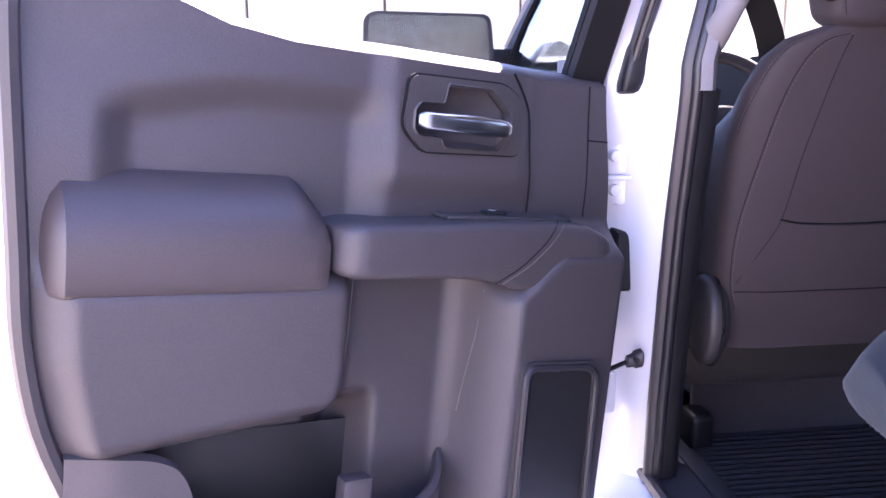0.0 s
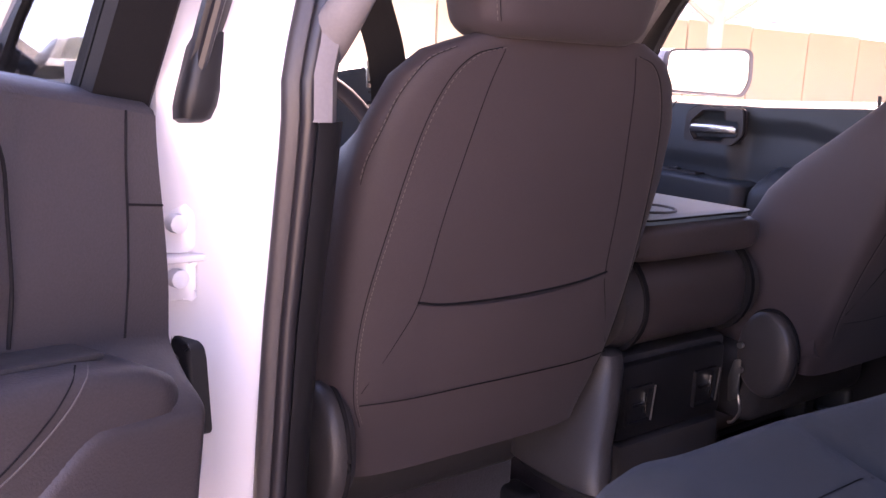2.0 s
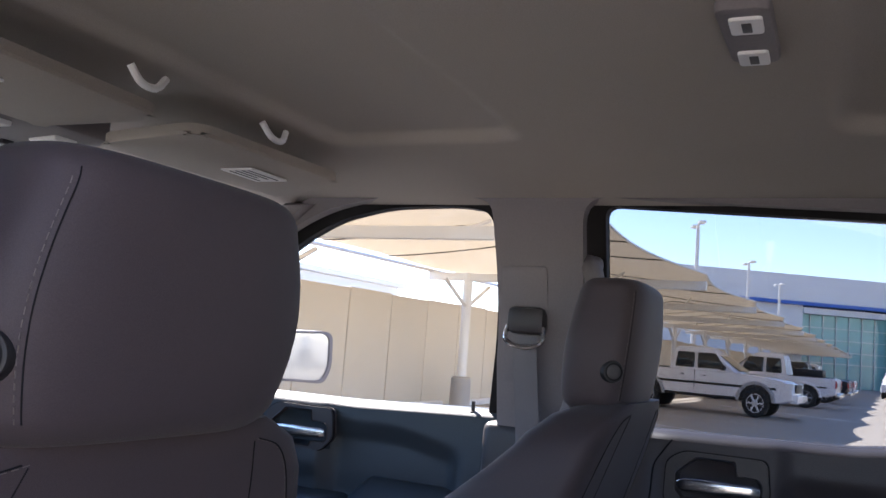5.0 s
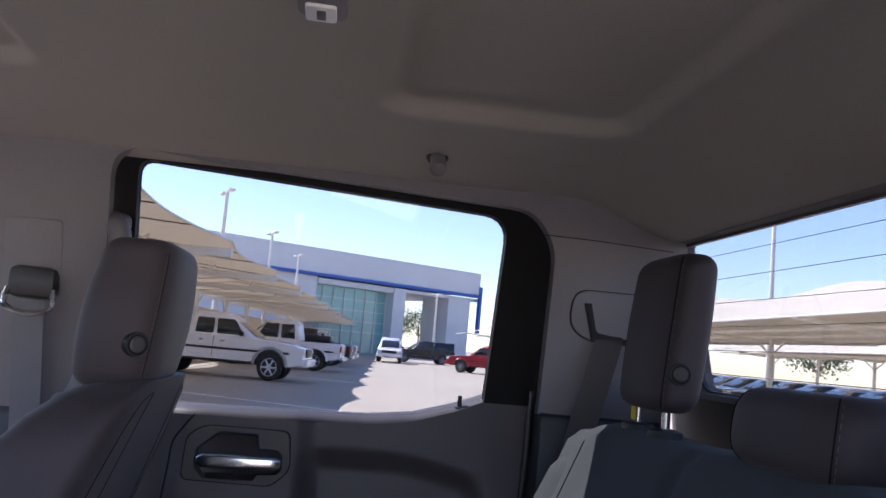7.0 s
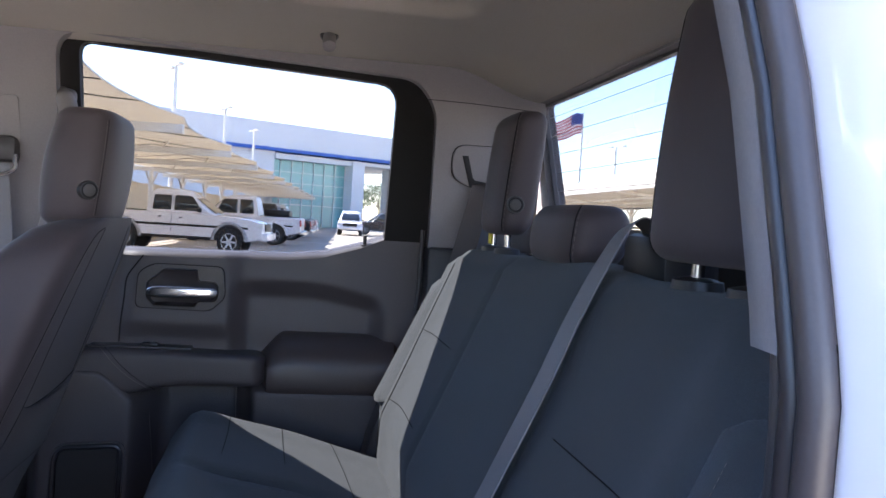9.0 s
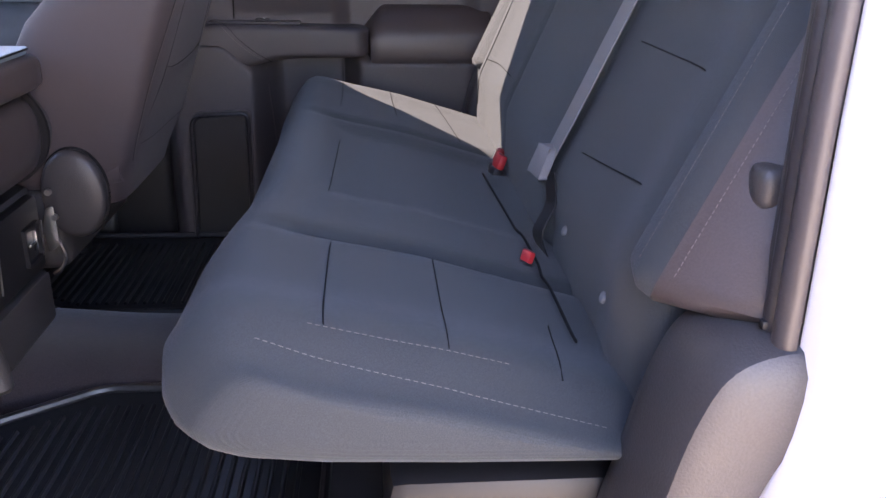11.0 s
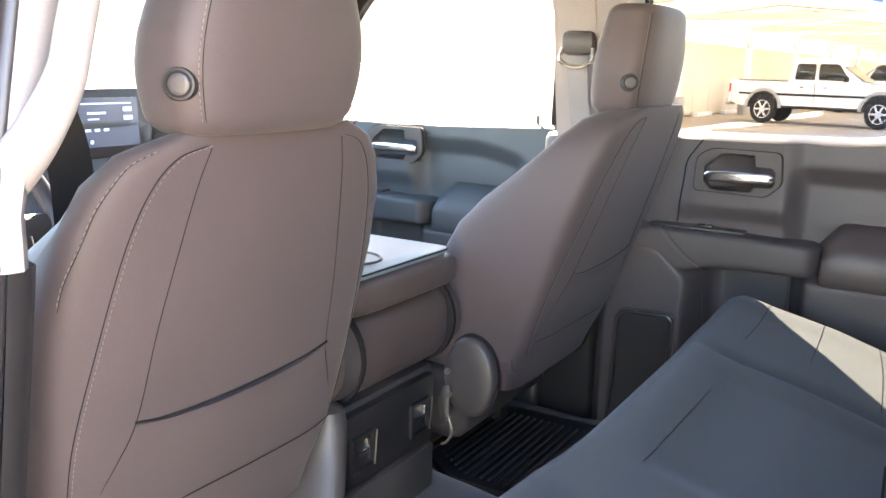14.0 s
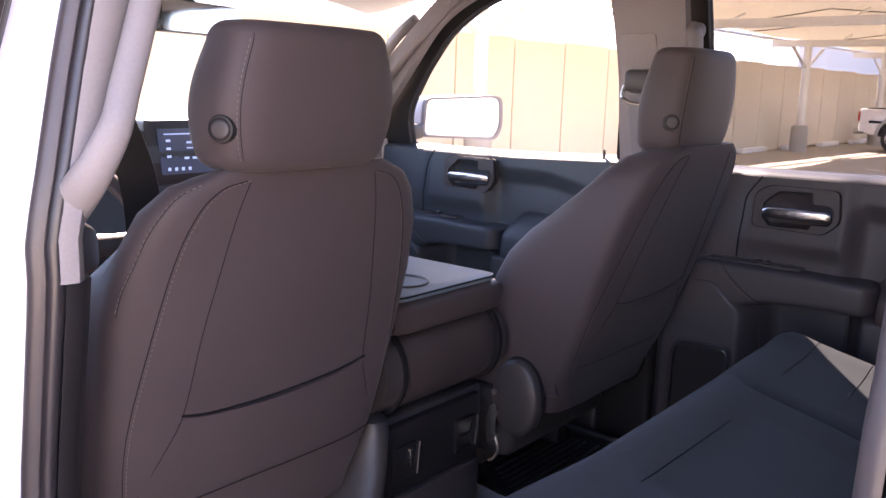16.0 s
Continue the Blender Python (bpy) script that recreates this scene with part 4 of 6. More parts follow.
    for sg in (-1, 1):
        part("track", rbox((sg * 0.19 - 0.022, 0.30, 0.62), (sg * 0.19 + 0.022, 0.62, 0.69), 0.008), PLASTIC_DARK, root)
        if len(covered) == 1:
            part("track_cover", rbox((sg * 0.20 - 0.024, 0.16, 0.62), (sg * 0.20 + 0.024, 0.23, 0.700), 0.012, 3), PLASTIC_DARK, root)
        if sg not in covered:
            continue
        cv = []
        cy, cz, ry, rz = cover
        for r, x in ((0.80, 0.222), (0.97, 0.234), (1.0, 0.248), (0.95, 0.257), (0.86, 0.261), (0.4, 0.264)):
            cv.append([Vector((sg * x, cy + r * ry * math.cos(a * math.pi / 20), cz + r * rz * math.sin(a * math.pi / 20))) for a in range(40)])
        rc = part("recliner_cover", loft(cv), PLASTIC, root)
        # dark ring paints the shadow around the cover's rim
        part("cover_gap_shadow", tube([(sg * 0.238, cy + ry * math.cos(a * math.pi / 20), cz + rz * math.sin(a * math.pi / 20)) for a in range(41)], 0.003, 6), SEAM, rc)
    return root


front_seat("charcoal cloth driver seat with headrest and back pocket", pose(-0.431, 0, 0))
front_seat("charcoal cloth passenger seat slid further back", pose(0.470, -0.118, 0.003) @ Matrix.Diagonal((0.965, 1.0, 1.0, 1.0)), (0.168, 0.900, 0.058, 0.083), (-1, 1), 0.0007, (1.416, 1.612), (-0.80, -0.60), 0.345, 5.2, False)

# ---- centre seat folded down as an armrest, with the storage unit below ----
con = thing("centre_console", "folded centre seat with cloth armrest and outlet panel", "console")
lp = []
for k in range(17):
    t = k / 16
    x = -0.145 + 0.312 * t
    e = (1 - abs(2 * t - 1) ** 8) ** 0.5
    lp.append([Vector((x, 0.345 + c * 0.302 * (0.97 + 0.03 * e), 1.137 + s * 0.037 * (0.75 + 0.25 * e) + 0.012 * (c + 1) * 0)) for c, s in rounded(1, 1, 5.5, 44)])
part("armrest_lid", loft(lp), VINYL, con)
part("lid_top", prism(corner_round([(-0.136, 0.058), (0.155, 0.058), (0.155, 0.63), (-0.136, 0.63)], 0.03), lambda a, b, d: Vector((a, b, 1.1765 - d)), 0.01, 0.002), LID_TOP, con, "smooth grey armrest top tinted with reflected sky")
part("lid_seam", tube([(a, b, 1.1742) for a, b in corner_round([(-0.138, 0.056), (0.157, 0.056), (0.157, 0.632), (-0.138, 0.632)], 0.03)], 0.0016, 6), SEAM, con)
part("cup_ring", tube([(-0.035 + 0.05 * math.cos(a / 12 * math.pi), 0.14 + 0.05 * math.sin(a / 12 * math.pi), 1.1775) for a in range(25)], 0.0026, 8), PLASTIC, con)
lp = []
for k in range(13):
    t = k / 12
    x = -0.105 + 0.285 * t
    e = (1 - abs(2 * t - 1) ** 10) ** 0.5
    lp.append([Vector((x, 0.155 + c * 0.088 * (0.92 + 0.08 * e), 1.028 + s * 0.082 * (0.92 + 0.08 * e))) for c, s in rounded(1, 1, 2.6, 36)])
part("seat_roll", loft(lp), VINYL, con)
for x0, x1 in ((-0.150, -0.104), (0.181, 0.208)):
    lp = []
    for x, r in ((x0, 0.075), (x0 + 0.004, 0.088), (x1 - 0.004, 0.092), (x1, 0.088)):
        lp.append([Vector((x, 0.155 + r * math.cos(a * math.pi / 16), 1.028 + r * 0.93 * math.sin(a * math.pi / 16))) for a in range(32)])
    part("roll_end", loft(lp), PLASTIC, con)
    xr = x1 + 0.001 if x0 < 0 else x0 - 0.001
    part("roll_gap", tube([(xr - 0.005, 0.155, 1.028), (xr + 0.005, 0.155, 1.028)], 0.0955, 32), SEAM, con)
part("unit_body", rbox((-0.13, 0.11, 0.66), (0.19, 0.56, 0.935), 0.012), PLASTIC, con)
lp = []
for z, x, y0, w in ((0.755, -0.222, 0.012, 0.022), (0.765, -0.226, 0.006, 0.031), (0.785, -0.222, 0.010, 0.035), (0.83, -0.202, 0.030, 0.036), (0.88, -0.168, 0.052, 0.036), (0.935, -0.150, 0.066, 0.038), (0.956, -0.149, 0.072, 0.036), (0.962, -0.149, 0.084, 0.026)):
    lp.append([Vector((x + a, y0 + 0.11 + b, z)) for a, b in rounded(w, 0.11, 2.5, 28)])
part("unit_side", loft(lp), PLASTIC, con)
part("hinge_bracket", prism(corner_round([(0.078, 0.815), (0.098, 0.80), (0.102, 0.85), (0.094, 0.885), (0.080, 0.89)], 0.006), lambda a, b, d: Vector((0.198 + d, a, b)), 0.004, 0.001), STEEL, con)
part("hinge_rod", tube(spline([(0.20, 0.078, 0.82), (0.202, 0.072, 0.79), (0.206, 0.085, 0.765), (0.212, 0.10, 0.755)], 5), 0.003, 8), STEEL, con)
for y, z in ((0.085, 0.915), (0.080, 0.868), (0.082, 0.82)):
    part("bracket_bolt", tube([(0.205, y, z), (0.197, y, z)], 0.006, 8), STEEL, con)
part("outlet_panel", rbox((-0.115, 0.090, 0.79), (0.165, 0.115, 0.925), 0.01), PLASTIC_DARK, con)
for x in (-0.070, 0.107):
    fr = part("outlet_frame", plate(corner_round([(x - 0.032, 0.818), (x + 0.032, 0.818), (x + 0.032, 0.886), (x - 0.032, 0.886)], 0.004), [corner_round([(x - 0.027, 0.824), (x + 0.027, 0.824), (x + 0.027, 0.880), (x - 0.027, 0.880)], 0.003)], lambda a, b, d: Vector((a, 0.083 + d, b)), 0.010), PLASTIC_DARK, con)
    part("flap_edge", tube([(x + 0.026, 0.081, 0.822), (x + 0.031, 0.080, 0.884)], 0.0016, 6), STEEL, fr)
    part("outlet_slot", rbox((x - 0.016, 0.084, 0.850), (x + 0.010, 0.091, 0.856), 0.001), CHROME, fr)
    part("outlet_slot", rbox((x + 0.012, 0.084, 0.835), (x + 0.016, 0.091, 0.872), 0.001), CHROME, fr)
part("kick_panel", rbox((-0.11, 0.085, 0.69), (0.16, 0.12, 0.785), 0.01), PLASTIC, con)

# ---- rear bench ----
bench = thing("rear_bench", "charcoal cloth rear bench seat with stitched seams", "car seat")


def groove(x, places, width=0.012):
    return max(math.exp(-((x - p) / width) ** 2) for p in places)


def cush_top(x, y):
    """Upper surface of the cushion."""
    z = 1.036 + (y + 0.435) * (0.22 if y > -0.55 else 0.30) + (0.0092 if y <= -0.55 else 0.0)
    z += 0.004 * step(y, -0.46, -0.38) - 0.085 * step(y, -0.40, -0.31) ** 2
    z -= 0.010 * groove(x, (-0.365, 0.265), 0.014) * step(-y, 0.36, 0.42)
    z += 0.006 * math.exp(-((abs(x) - 0.585) / 0.04) ** 2) - 0.016 * step(abs(x), 0.605, 0.665)
    z -= 0.010 * bump_box(x, y, -0.20, 0.20, -0.70, -0.44, 0.06)
    return z


def rim(x):
    """How far the cushion keeps its height towards its two ends."""
    t = (x + 0.668) / 1.345
    e = min(1.0, (0.034 + max(0.0, min(t, 1 - t))) / 0.060)
    return math.sqrt(max(0.0, 1 - (1 - e) ** 2))


def ahead(x):
    """The outer seat's cushion stands further forward than the middle."""
    return 0.008 + 0.024 * (1 - step(x, -0.40, -0.16)) + 0.006 * step(x, 0.20, 0.40)


def corner(x):
    q = max(0.0, abs(x) - 0.56) / 0.115
    return (0.058 if x < 0 else 0.040) * (1 - math.sqrt(max(0.0, 1 - min(1, q) ** 2)))


lp = []
NX = 88
for k in range(NX + 1):
    t = k / NX
    x = -0.668 + 1.345 * t
    e = rim(x)
    near = step(-x, 0.28, 0.60)
    loop = []
    ys = [-0.745 + 0.415 * i / 26 for i in range(27)]
    for y in ys:
        zt = cush_top(x, y)
        loop.append(Vector((x, y + (ahead(x) - corner(x)) * step(y, -0.5, -0.3), 0.90 + (zt - 0.90) * (0.25 + 0.75 * e))))
    nose = [(-0.322, 0.950, 0.974), (-0.320, 0.925, 0.964), (-0.328, 0.900, 0.953), (-0.350, 0.880, 0.944), (-0.42, 0.864, 0.936), (-0.55, 0.855, 0.930), (-0.745, 0.860, 0.925)]
    for y, z0, z1 in nose:
        y -= near * 0.20 * max(0.0, 1.0 - (z0 - 0.855) / 0.12) * 0.12
        z = z0 + (z1 - z0) * near
        loop.append(Vector((x, y + (ahead(x) - corner(x)) * step(y, -0.5, -0.3), 0.92 + (z - 0.92) * (0.5 + 0.5 * e))))
    lp.append(loop)
for end in (0, -1):
    ring = lp[end]
    mid_p = sum(ring, Vector()) / len(ring)
    out = Vector((-1 if end == 0 else 1, 0, 0))
    extra = [[mid_p + (p - mid_p) * k + out * dx for p in ring] for k, dx in ((0.97, 0.006), (0.90, 0.012), (0.75, 0.017), (0.5, 0.020), (0.2, 0.021))]
    lp = extra[::-1] + lp if end == 0 else lp + extra
part("cushion", loft(lp), CLOTH, bench)


def on_cush(pts, lift=0.0006, n=5):
    out = []
    for p in spline([(x, y, 0) for x, y in pts], n):
        out.append(Vector((p.x, p.y + (ahead(p.x) - corner(p.x)) * step(p.y, -0.5, -0.3), 0.90 + (cush_top(p.x, p.y) - 0.90) * (0.25 + 0.75 * rim(p.x)) + lift)))
    return out


for pts in (((-0.612, -0.452), (-0.50, -0.450), (-0.375, -0.450)), ((-0.615, -0.560), (-0.50, -0.560), (-0.390, -0.560)),
            ((-0.20, -0.436), (-0.05, -0.438), (0.10, -0.44)), ((0.36, -0.434), (0.5, -0.434), (0.63, -0.43)), ((0.38, -0.54), (0.5, -0.535), (0.625, -0.53)),
            ((-0.62, -0.665), (-0.5, -0.675)), ((0.3, -0.66), (0.5, -0.645), (0.63, -0.625))):
    part("cushion_seam", tube(on_cush(pts), 0.0007, 6), SEAM, bench)
for sg in (-1, 1):
    ln = on_cush([(sg * 0.640, -0.40), (sg * 0.648, -0.46), (sg * 0.655, -0.56), (sg * 0.658, -0.70)], 0.0006)
    part("edge_stitching", stitches(ln, 0.0042, 0.0028, 0.00045), THREAD, bench, "pale contrast stitching")
    ln = on_cush([(sg * 0.614, -0.44), (sg * 0.618, -0.52), (sg * 0.616, -0.62)], 0.0006)
    part("edge_stitching", stitches(ln, 0.0042, 0.0028, 0.00042), THREAD, bench)


def back_face(x, z):
    """Front surface of the backrest: y at x, z."""
    y = -0.765 - (max(z, 1.065) - 1.137) * 0.43
    y -= 0.008 * groove(x, (-0.215, 0.215), 0.012)
    y += 0.006 * bump_box(x, z, -0.19, 0.19, 0.9, 1.5, 0.05)
    y += 0.010 * math.exp(-((abs(x) - 0.56) / 0.05) ** 2)
    return y


lp = []
for k in range(NX + 1):
    t = k / NX
    x = -0.655 + 1.36 * t
    e = min(1.0, min(t, 1 - t) / 0.03)
    e = math.sqrt(max(0.0, 1 - (1 - e) ** 2))
    top = 1.416 - 0.03 * step(abs(x), 0.50, 0.66) + 0.006 * math.cos(x * 9)
    loop = []
    for i in range(22):
        z = 0.93 + (top - 0.022 - 0.93) * i / 21
        loop.append(Vector((x, back_face(x, z) - (1 - e) * 0.04, z)))
    yt = back_face(x, top)
    for dy, dz in ((-0.004, -0.012), (-0.014, -0.003), (-0.03, 0.0), (-0.07, 0.0), (-0.10, -0.006), (-0.115, -0.03)):
        loop.append(Vector((x, yt + dy - (1 - e) * 0.02, top + dz - (1 - e) * 0.02)))
    loop += [Vector((x, -1.0, 1.15)), Vector((x, -0.93, 0.93))]
    lp.append(loop)
part("backrest", loft(lp), CLOTH, bench)


def on_back(pts, lift=0.0008, n=5):
    return [Vector((p.x, back_face(p.x, p.z) + lift, p.z)) for p in spline([(x, 0, z) for x, z in pts], n)]


for pts in (((-0.515, 1.243), (-0.42, 1.243), (-0.30, 1.243)), ((-0.505, 1.130), (-0.42, 1.12), (-0.29, 1.107)), ((0.30, 1.243), (0.42, 1.243), (0.56, 1.243)), ((0.29, 1.106), (0.42, 1.106), (0.55, 1.10)),
            ((0.555, 1.38), (0.55, 1.25), (0.545, 1.10), (0.56, 1.0)),
            ((-0.215, 1.39), (-0.215, 1.2), (-0.21, 0.98)), ((0.215, 1.39), (0.215, 1.2), (0.21, 0.98))):
    part("backrest_seam", tube(on_back(pts), 0.0008, 6), SEAM, bench)
for x in (-0.305, -0.51):
    p = on_back([(x, 1.01), (x, 1.0)])[0]
    part("anchor_button", tube([p, p + Vector((0, 0.003, 0.001)), p + Vector((0, 0.004, 0.0015))], [0.007, 0.006, 0.003], 12), BELT, bench)
# outboard bolsters
for sg in (-1, 1):
    lp = []
    for k in range(25):
        t = k / 24
        z = 1.065 + 0.285 * t
        yc = -0.765 - (z - 1.137) * 0.43
        e = max(0.0, min(1, math.sin(math.pi * t) * 4)) ** 0.5
        prof = [(-0.58, -0.10), (-0.56, 0.004), (-0.60, 0.022), (-0.635, 0.028), (-0.66, 0.018), (-0.70, -0.01), (-0.735, -0.05), (-0.745, -0.13), (-0.66, -0.16), (-0.58, -0.10)]
        lp.append([Vector((-sg * (x + 0.64) * e * 1.0 + sg * 0.64, yc + y * e - 0.01 * t, z)) for x, y in prof])
    bo = part("side_bolster", loft([row[4:] for row in lp], closed=False, caps=False), VINYL, bench)
    part("bolster_face", loft([row[:5] for row in lp], closed=False, caps=False), CLOTH, bench)
    ln = []
    for k in range(3, 22):
        t = k / 24
        z = 1.065 + 0.285 * t
        ln.append(Vector((sg * 0.672, -0.765 - (z - 1.137) * 0.43 + 0.0125 - 0.01 * t, z)))
    part("bolster_stitching", stitches(ln, 0.0032, 0.0022, 0.0004), THREAD, bo, "pale contrast stitching")
    ln = [p + Vector((-sg * 0.045, 0.0155, 0)) for p in ln]
    part("bolster_stitching", stitches(ln, 0.0032, 0.0022, 0.00035), THREAD, bo, "pale contrast stitching")


def rear_headrest(x, z0, h, w, d, y0, label):
    root = thing("rear_headrest", label, "headrest", "rear headrests")
    r = min(0.026, h * 0.3)
    ww = lambda t: w * (0.95 + 0.05 * math.sin(math.pi * t))
    dd = lambda t: d * (0.92 + 0.08 * math.sin(math.pi * t))
    pad = part("pad", cushion_block(lambda a, b, t, z: Vector((x + a, y0 - 0.10 * h * t + b, z)), ww, dd, z0, z0 + h, r, 3.4, 44), CLOTH_BACK, root)
    for sg in (-1, 1):
        pts = []
        for k in range(25):
            t = 0.03 + 0.94 * k / 24
            ins = r * (1 - math.sqrt(max(0.0, 1 - max(0.0, 1 - min(t, 1 - t) * h / r) ** 2)))
            pts.append(Vector((x + sg * (ww(t) - ins) * 0.86, y0 - 0.10 * h * t + (dd(t) - ins * 0.8) * (1 - 0.86 ** 3.4) ** (1 / 3.4) + 0.0004, z0 + h * t)))
        part("pad_seam", tube(pts, 0.0009, 6), SEAM, pad)
        part("pad_stitching", stitches([p + Vector((sg * 0.004, -0.002, 0)) for p in pts], r=0.0005), THREAD, pad)
    for dx in (-0.055, 0.055):
        part("post", tube([(x + dx, y0 + 0.005, 1.39), (x + dx, y0 + 0.005, z0 + 0.03)], 0.0065, 12, up=(0, 1, 0)), CHROME, root, "chrome post")
        part("collar", tube([(x + dx, y0 + 0.005, 1.410), (x + dx, y0 + 0.005, 1.419), (x + dx, y0 + 0.005, 1.422)], [0.034, 0.032, 0.016], 24, flat=0.7, up=(0, 1, 0)), PLASTIC_DARK, root)
    if h > 0.15:
        press_button(Vector((x - w * 0.99, y0 + 0.006, z0 + 0.055)), Vector((-1, 0.12, 0)), pad)
    for dx in (0.055,):
        if h > 0.15 and x > 0:
            part("tag", rbox((x + dx - 0.012, y0 + 0.012, 1.425), (x + dx + 0.002, y0 + 0.016, 1.447), 0.001), YELLOW, root, "yellow paper tag")
    return root


rear_headrest(-0.420, 1.436, 0.276, 0.128, 0.052, -0.93, "tall charcoal headrest on chrome posts, behind the driver")
rear_headrest(0.43, 1.445, 0.228, 0.100, 0.038, -0.925, "tall charcoal headrest on chrome posts, beside the window")
rear_headrest(0.018, 1.412, 0.084, 0.113, 0.05, -0.925, "low charcoal headrest in the middle of the bench")


# ---- cabin fittings ----
# wheel-arch trim beside the bench
for sg, nm in ((-1, "arch_trim"), (1, "arch_trim")):
    at = thing("arch_trim", "rounded dark plastic trim over the wheel arch", "trim cover", "arch trims")
    prof = spline([(0, -0.66, 0.66), (0, -0.685, 0.85), (0, -0.706, 0.94), (0, -0.726, 1.02), (0, -0.752, 1.068), (0, -0.80, 1.084), (0, -0.86, 1.08)], 6)
    lp = []
    for p in prof:
        lp.append([Vector((sg * 0.655, p.y - 0.012, p.z - 0.012)), Vector((sg * 0.665, p.y - 0.002, p.z - 0.002)), Vector((sg * 0.68, p.y, p.z)), Vector((sg * 0.74, p.y, p.z)), Vector((sg * 0.765, p.y - 0.006, p.z - 0.006)), Vector((sg * 0.775, p.y - 0.02, p.z - 0.02)), Vector((sg * 0.775, p.y - 0.06, p.z - 0.06)), Vector((sg * 0.655, p.y - 0.06, p.z - 0.06))])
    part("shell", loft(lp), PLASTIC, at)
    part("catch", rbox((sg * 0.735 - 0.004, -0.80, 1.083), (sg * 0.735 + 0.004, -0.785, 1.091), 0.002), PLASTIC_DARK, at)

# floor mats with raised ribs
def floor_mat(label, x0, x1, y0, y1, cut, side):
    root = thing("floor_mat", label, "floor mat", "floor mats")
    out = [(x0, y0), (x1, y0), (x1, y1 - cut), (x1 - cut * 0.7, y1), (x0, y1)]
    if side < 0:
        out = [(x0 + x1 - a, b) for a, b in reversed(out)]
    out = corner_round(out, 0.03)
    part("base", prism(out, lambda a, b, d: Vector((a, b, 0.632 - d)), 0.010, 0.003), MAT, root)
    loop = [Vector((a, b, 0.638)) for a, b in out]
    part("rim", tube(loop + [loop[0]], 0.008, 8), MAT, root)
    bar = rbox((-(x1 - x0) / 2 + 0.05, -0.004, 0), ((x1 - x0) / 2 - 0.05, 0.004, 0.008), 0.003, 1)
    bmesh.ops.recalc_face_normals(bar, faces=bar.faces[:])
    me = bpy.data.meshes.new("rib")
    bar.to_mesh(me)
    bar.free()
    me.materials.append(MAT)
    y = y0 + 0.04
    while y < y1 - 0.03:
        o = new("rib", me)
        o.parent = root
        over = max(0.0, y - (y1 - cut)) * 0.7
        o.location = ((x0 + x1) / 2 - side * over / 2, y, 0.630)
        o.scale = (1 - over / (x1 - x0 - 0.1), 1, 1)
        y += 0.019
    return root


floor_mat("black ribbed rubber floor mat behind the driver", -0.70, -0.015, -0.42, 0.26, 0.30, 1)
floor_mat("black ribbed rubber floor mat behind the passenger", 0.285, 0.74, -0.42, 0.24, 0.12, -1)

# seat belts
def strap(name, pts, width, parent, mat=BELT, face=(0, 1, 0.4)):
    """Flat webbing along points, turned to 'face'."""
    f = Vector(face).normalized()
    p = spline(pts, 6)
    lp = []
    for i, q in enumerate(p):
        d = (p[min(i + 1, len(p) - 1)] - p[max(0, i - 1)]).normalized()
        s = d.cross(f).normalized() * (width / 2)
        n = s.cross(d).normalized() * 0.0009
        lp.append([q - s + n, q + s + n, q + s - n, q - s - n])
    return part(name, loft(lp), mat, parent)


mid_belt = thing("centre_belt", "grey webbing lap and shoulder belt across the bench back", "seat belt")
pts = [(-0.200, -0.975, 1.462), (-0.202, -0.945, 1.474), (-0.206, -0.915, 1.470), (-0.228, -0.878, 1.425)] + [(x, back_face(x, z) + 0.020, z) for x, z in ((-0.243, 1.36), (-0.245, 1.29), (-0.240, 1.22), (-0.226, 1.15), (-0.210, 1.085))]
strap("shoulder_webbing", pts, 0.047, mid_belt)
part("tongue", prism(corner_round([(-0.237, 1.055), (-0.182, 1.055), (-0.186, 1.095), (-0.230, 1.095)], 0.006), lambda a, b, d: Vector((a, back_face(a, b) + 0.026 - d, b)), 0.012, 0.002), BELT, mid_belt)
strap("lap_webbing", [(-0.212, back_face(-0.21, 1.06) + 0.012, 1.06), (-0.222, back_face(-0.22, 1.02) + 0.010, 1.02), (-0.236, -0.712, 0.985), (-0.242, -0.722, 0.95)], 0.045, mid_belt, PLASTIC_DARK)
part("belt_guide", rbox((-0.275, -1.0, 1.39), (-0.150, -0.930, 1.462), 0.012), PLASTIC_DARK, mid_belt)


def buckle(x, y, z, turn, label, size=1.0):
    root = thing("belt_buckle", label, "buckle", "belt buckles", at=pose(x, y, z, 20, 0, turn) @ Matrix.Scale(size, 4))
    part("housing", rbox((-0.016, -0.020, -0.026), (0.016, 0.0, -0.008), 0.006), PLASTIC_DARK, root)
    part("release", rbox((-0.016, -0.017, -0.010), (0.016, -0.003, 0.016), 0.004), RED, root, "red release button")
    return root


buckle(0.140, -0.704, 0.982, 10, "dark belt buckle with red button at the cushion's back")
buckle(0.185, -0.708, 0.980, -8, "dark belt buckle with red button at the cushion's back")
buckle(-0.315, -0.680, 0.980, 25, "small dark belt buckle with red button lying on the cushion", 0.6)
cord = thing("seat_cord", "thin dark cord lying along the bench joint", "cord")
part("cord", tube([Vector((x, -0.686 + 0.01 * math.sin(4 * x), cush_top(x, -0.68) + 0.004)) for x in [-0.545 + 0.66 * i / 28 for i in range(29)]], 0.0019, 6), SEAM, cord)
rb = thing("rear_belt", "grey shoulder belt hanging from the rear pillar", "seat belt")
def on_side(off):
    return lambda a, b, d: Vector((side_x(b) - off + d, a, b))


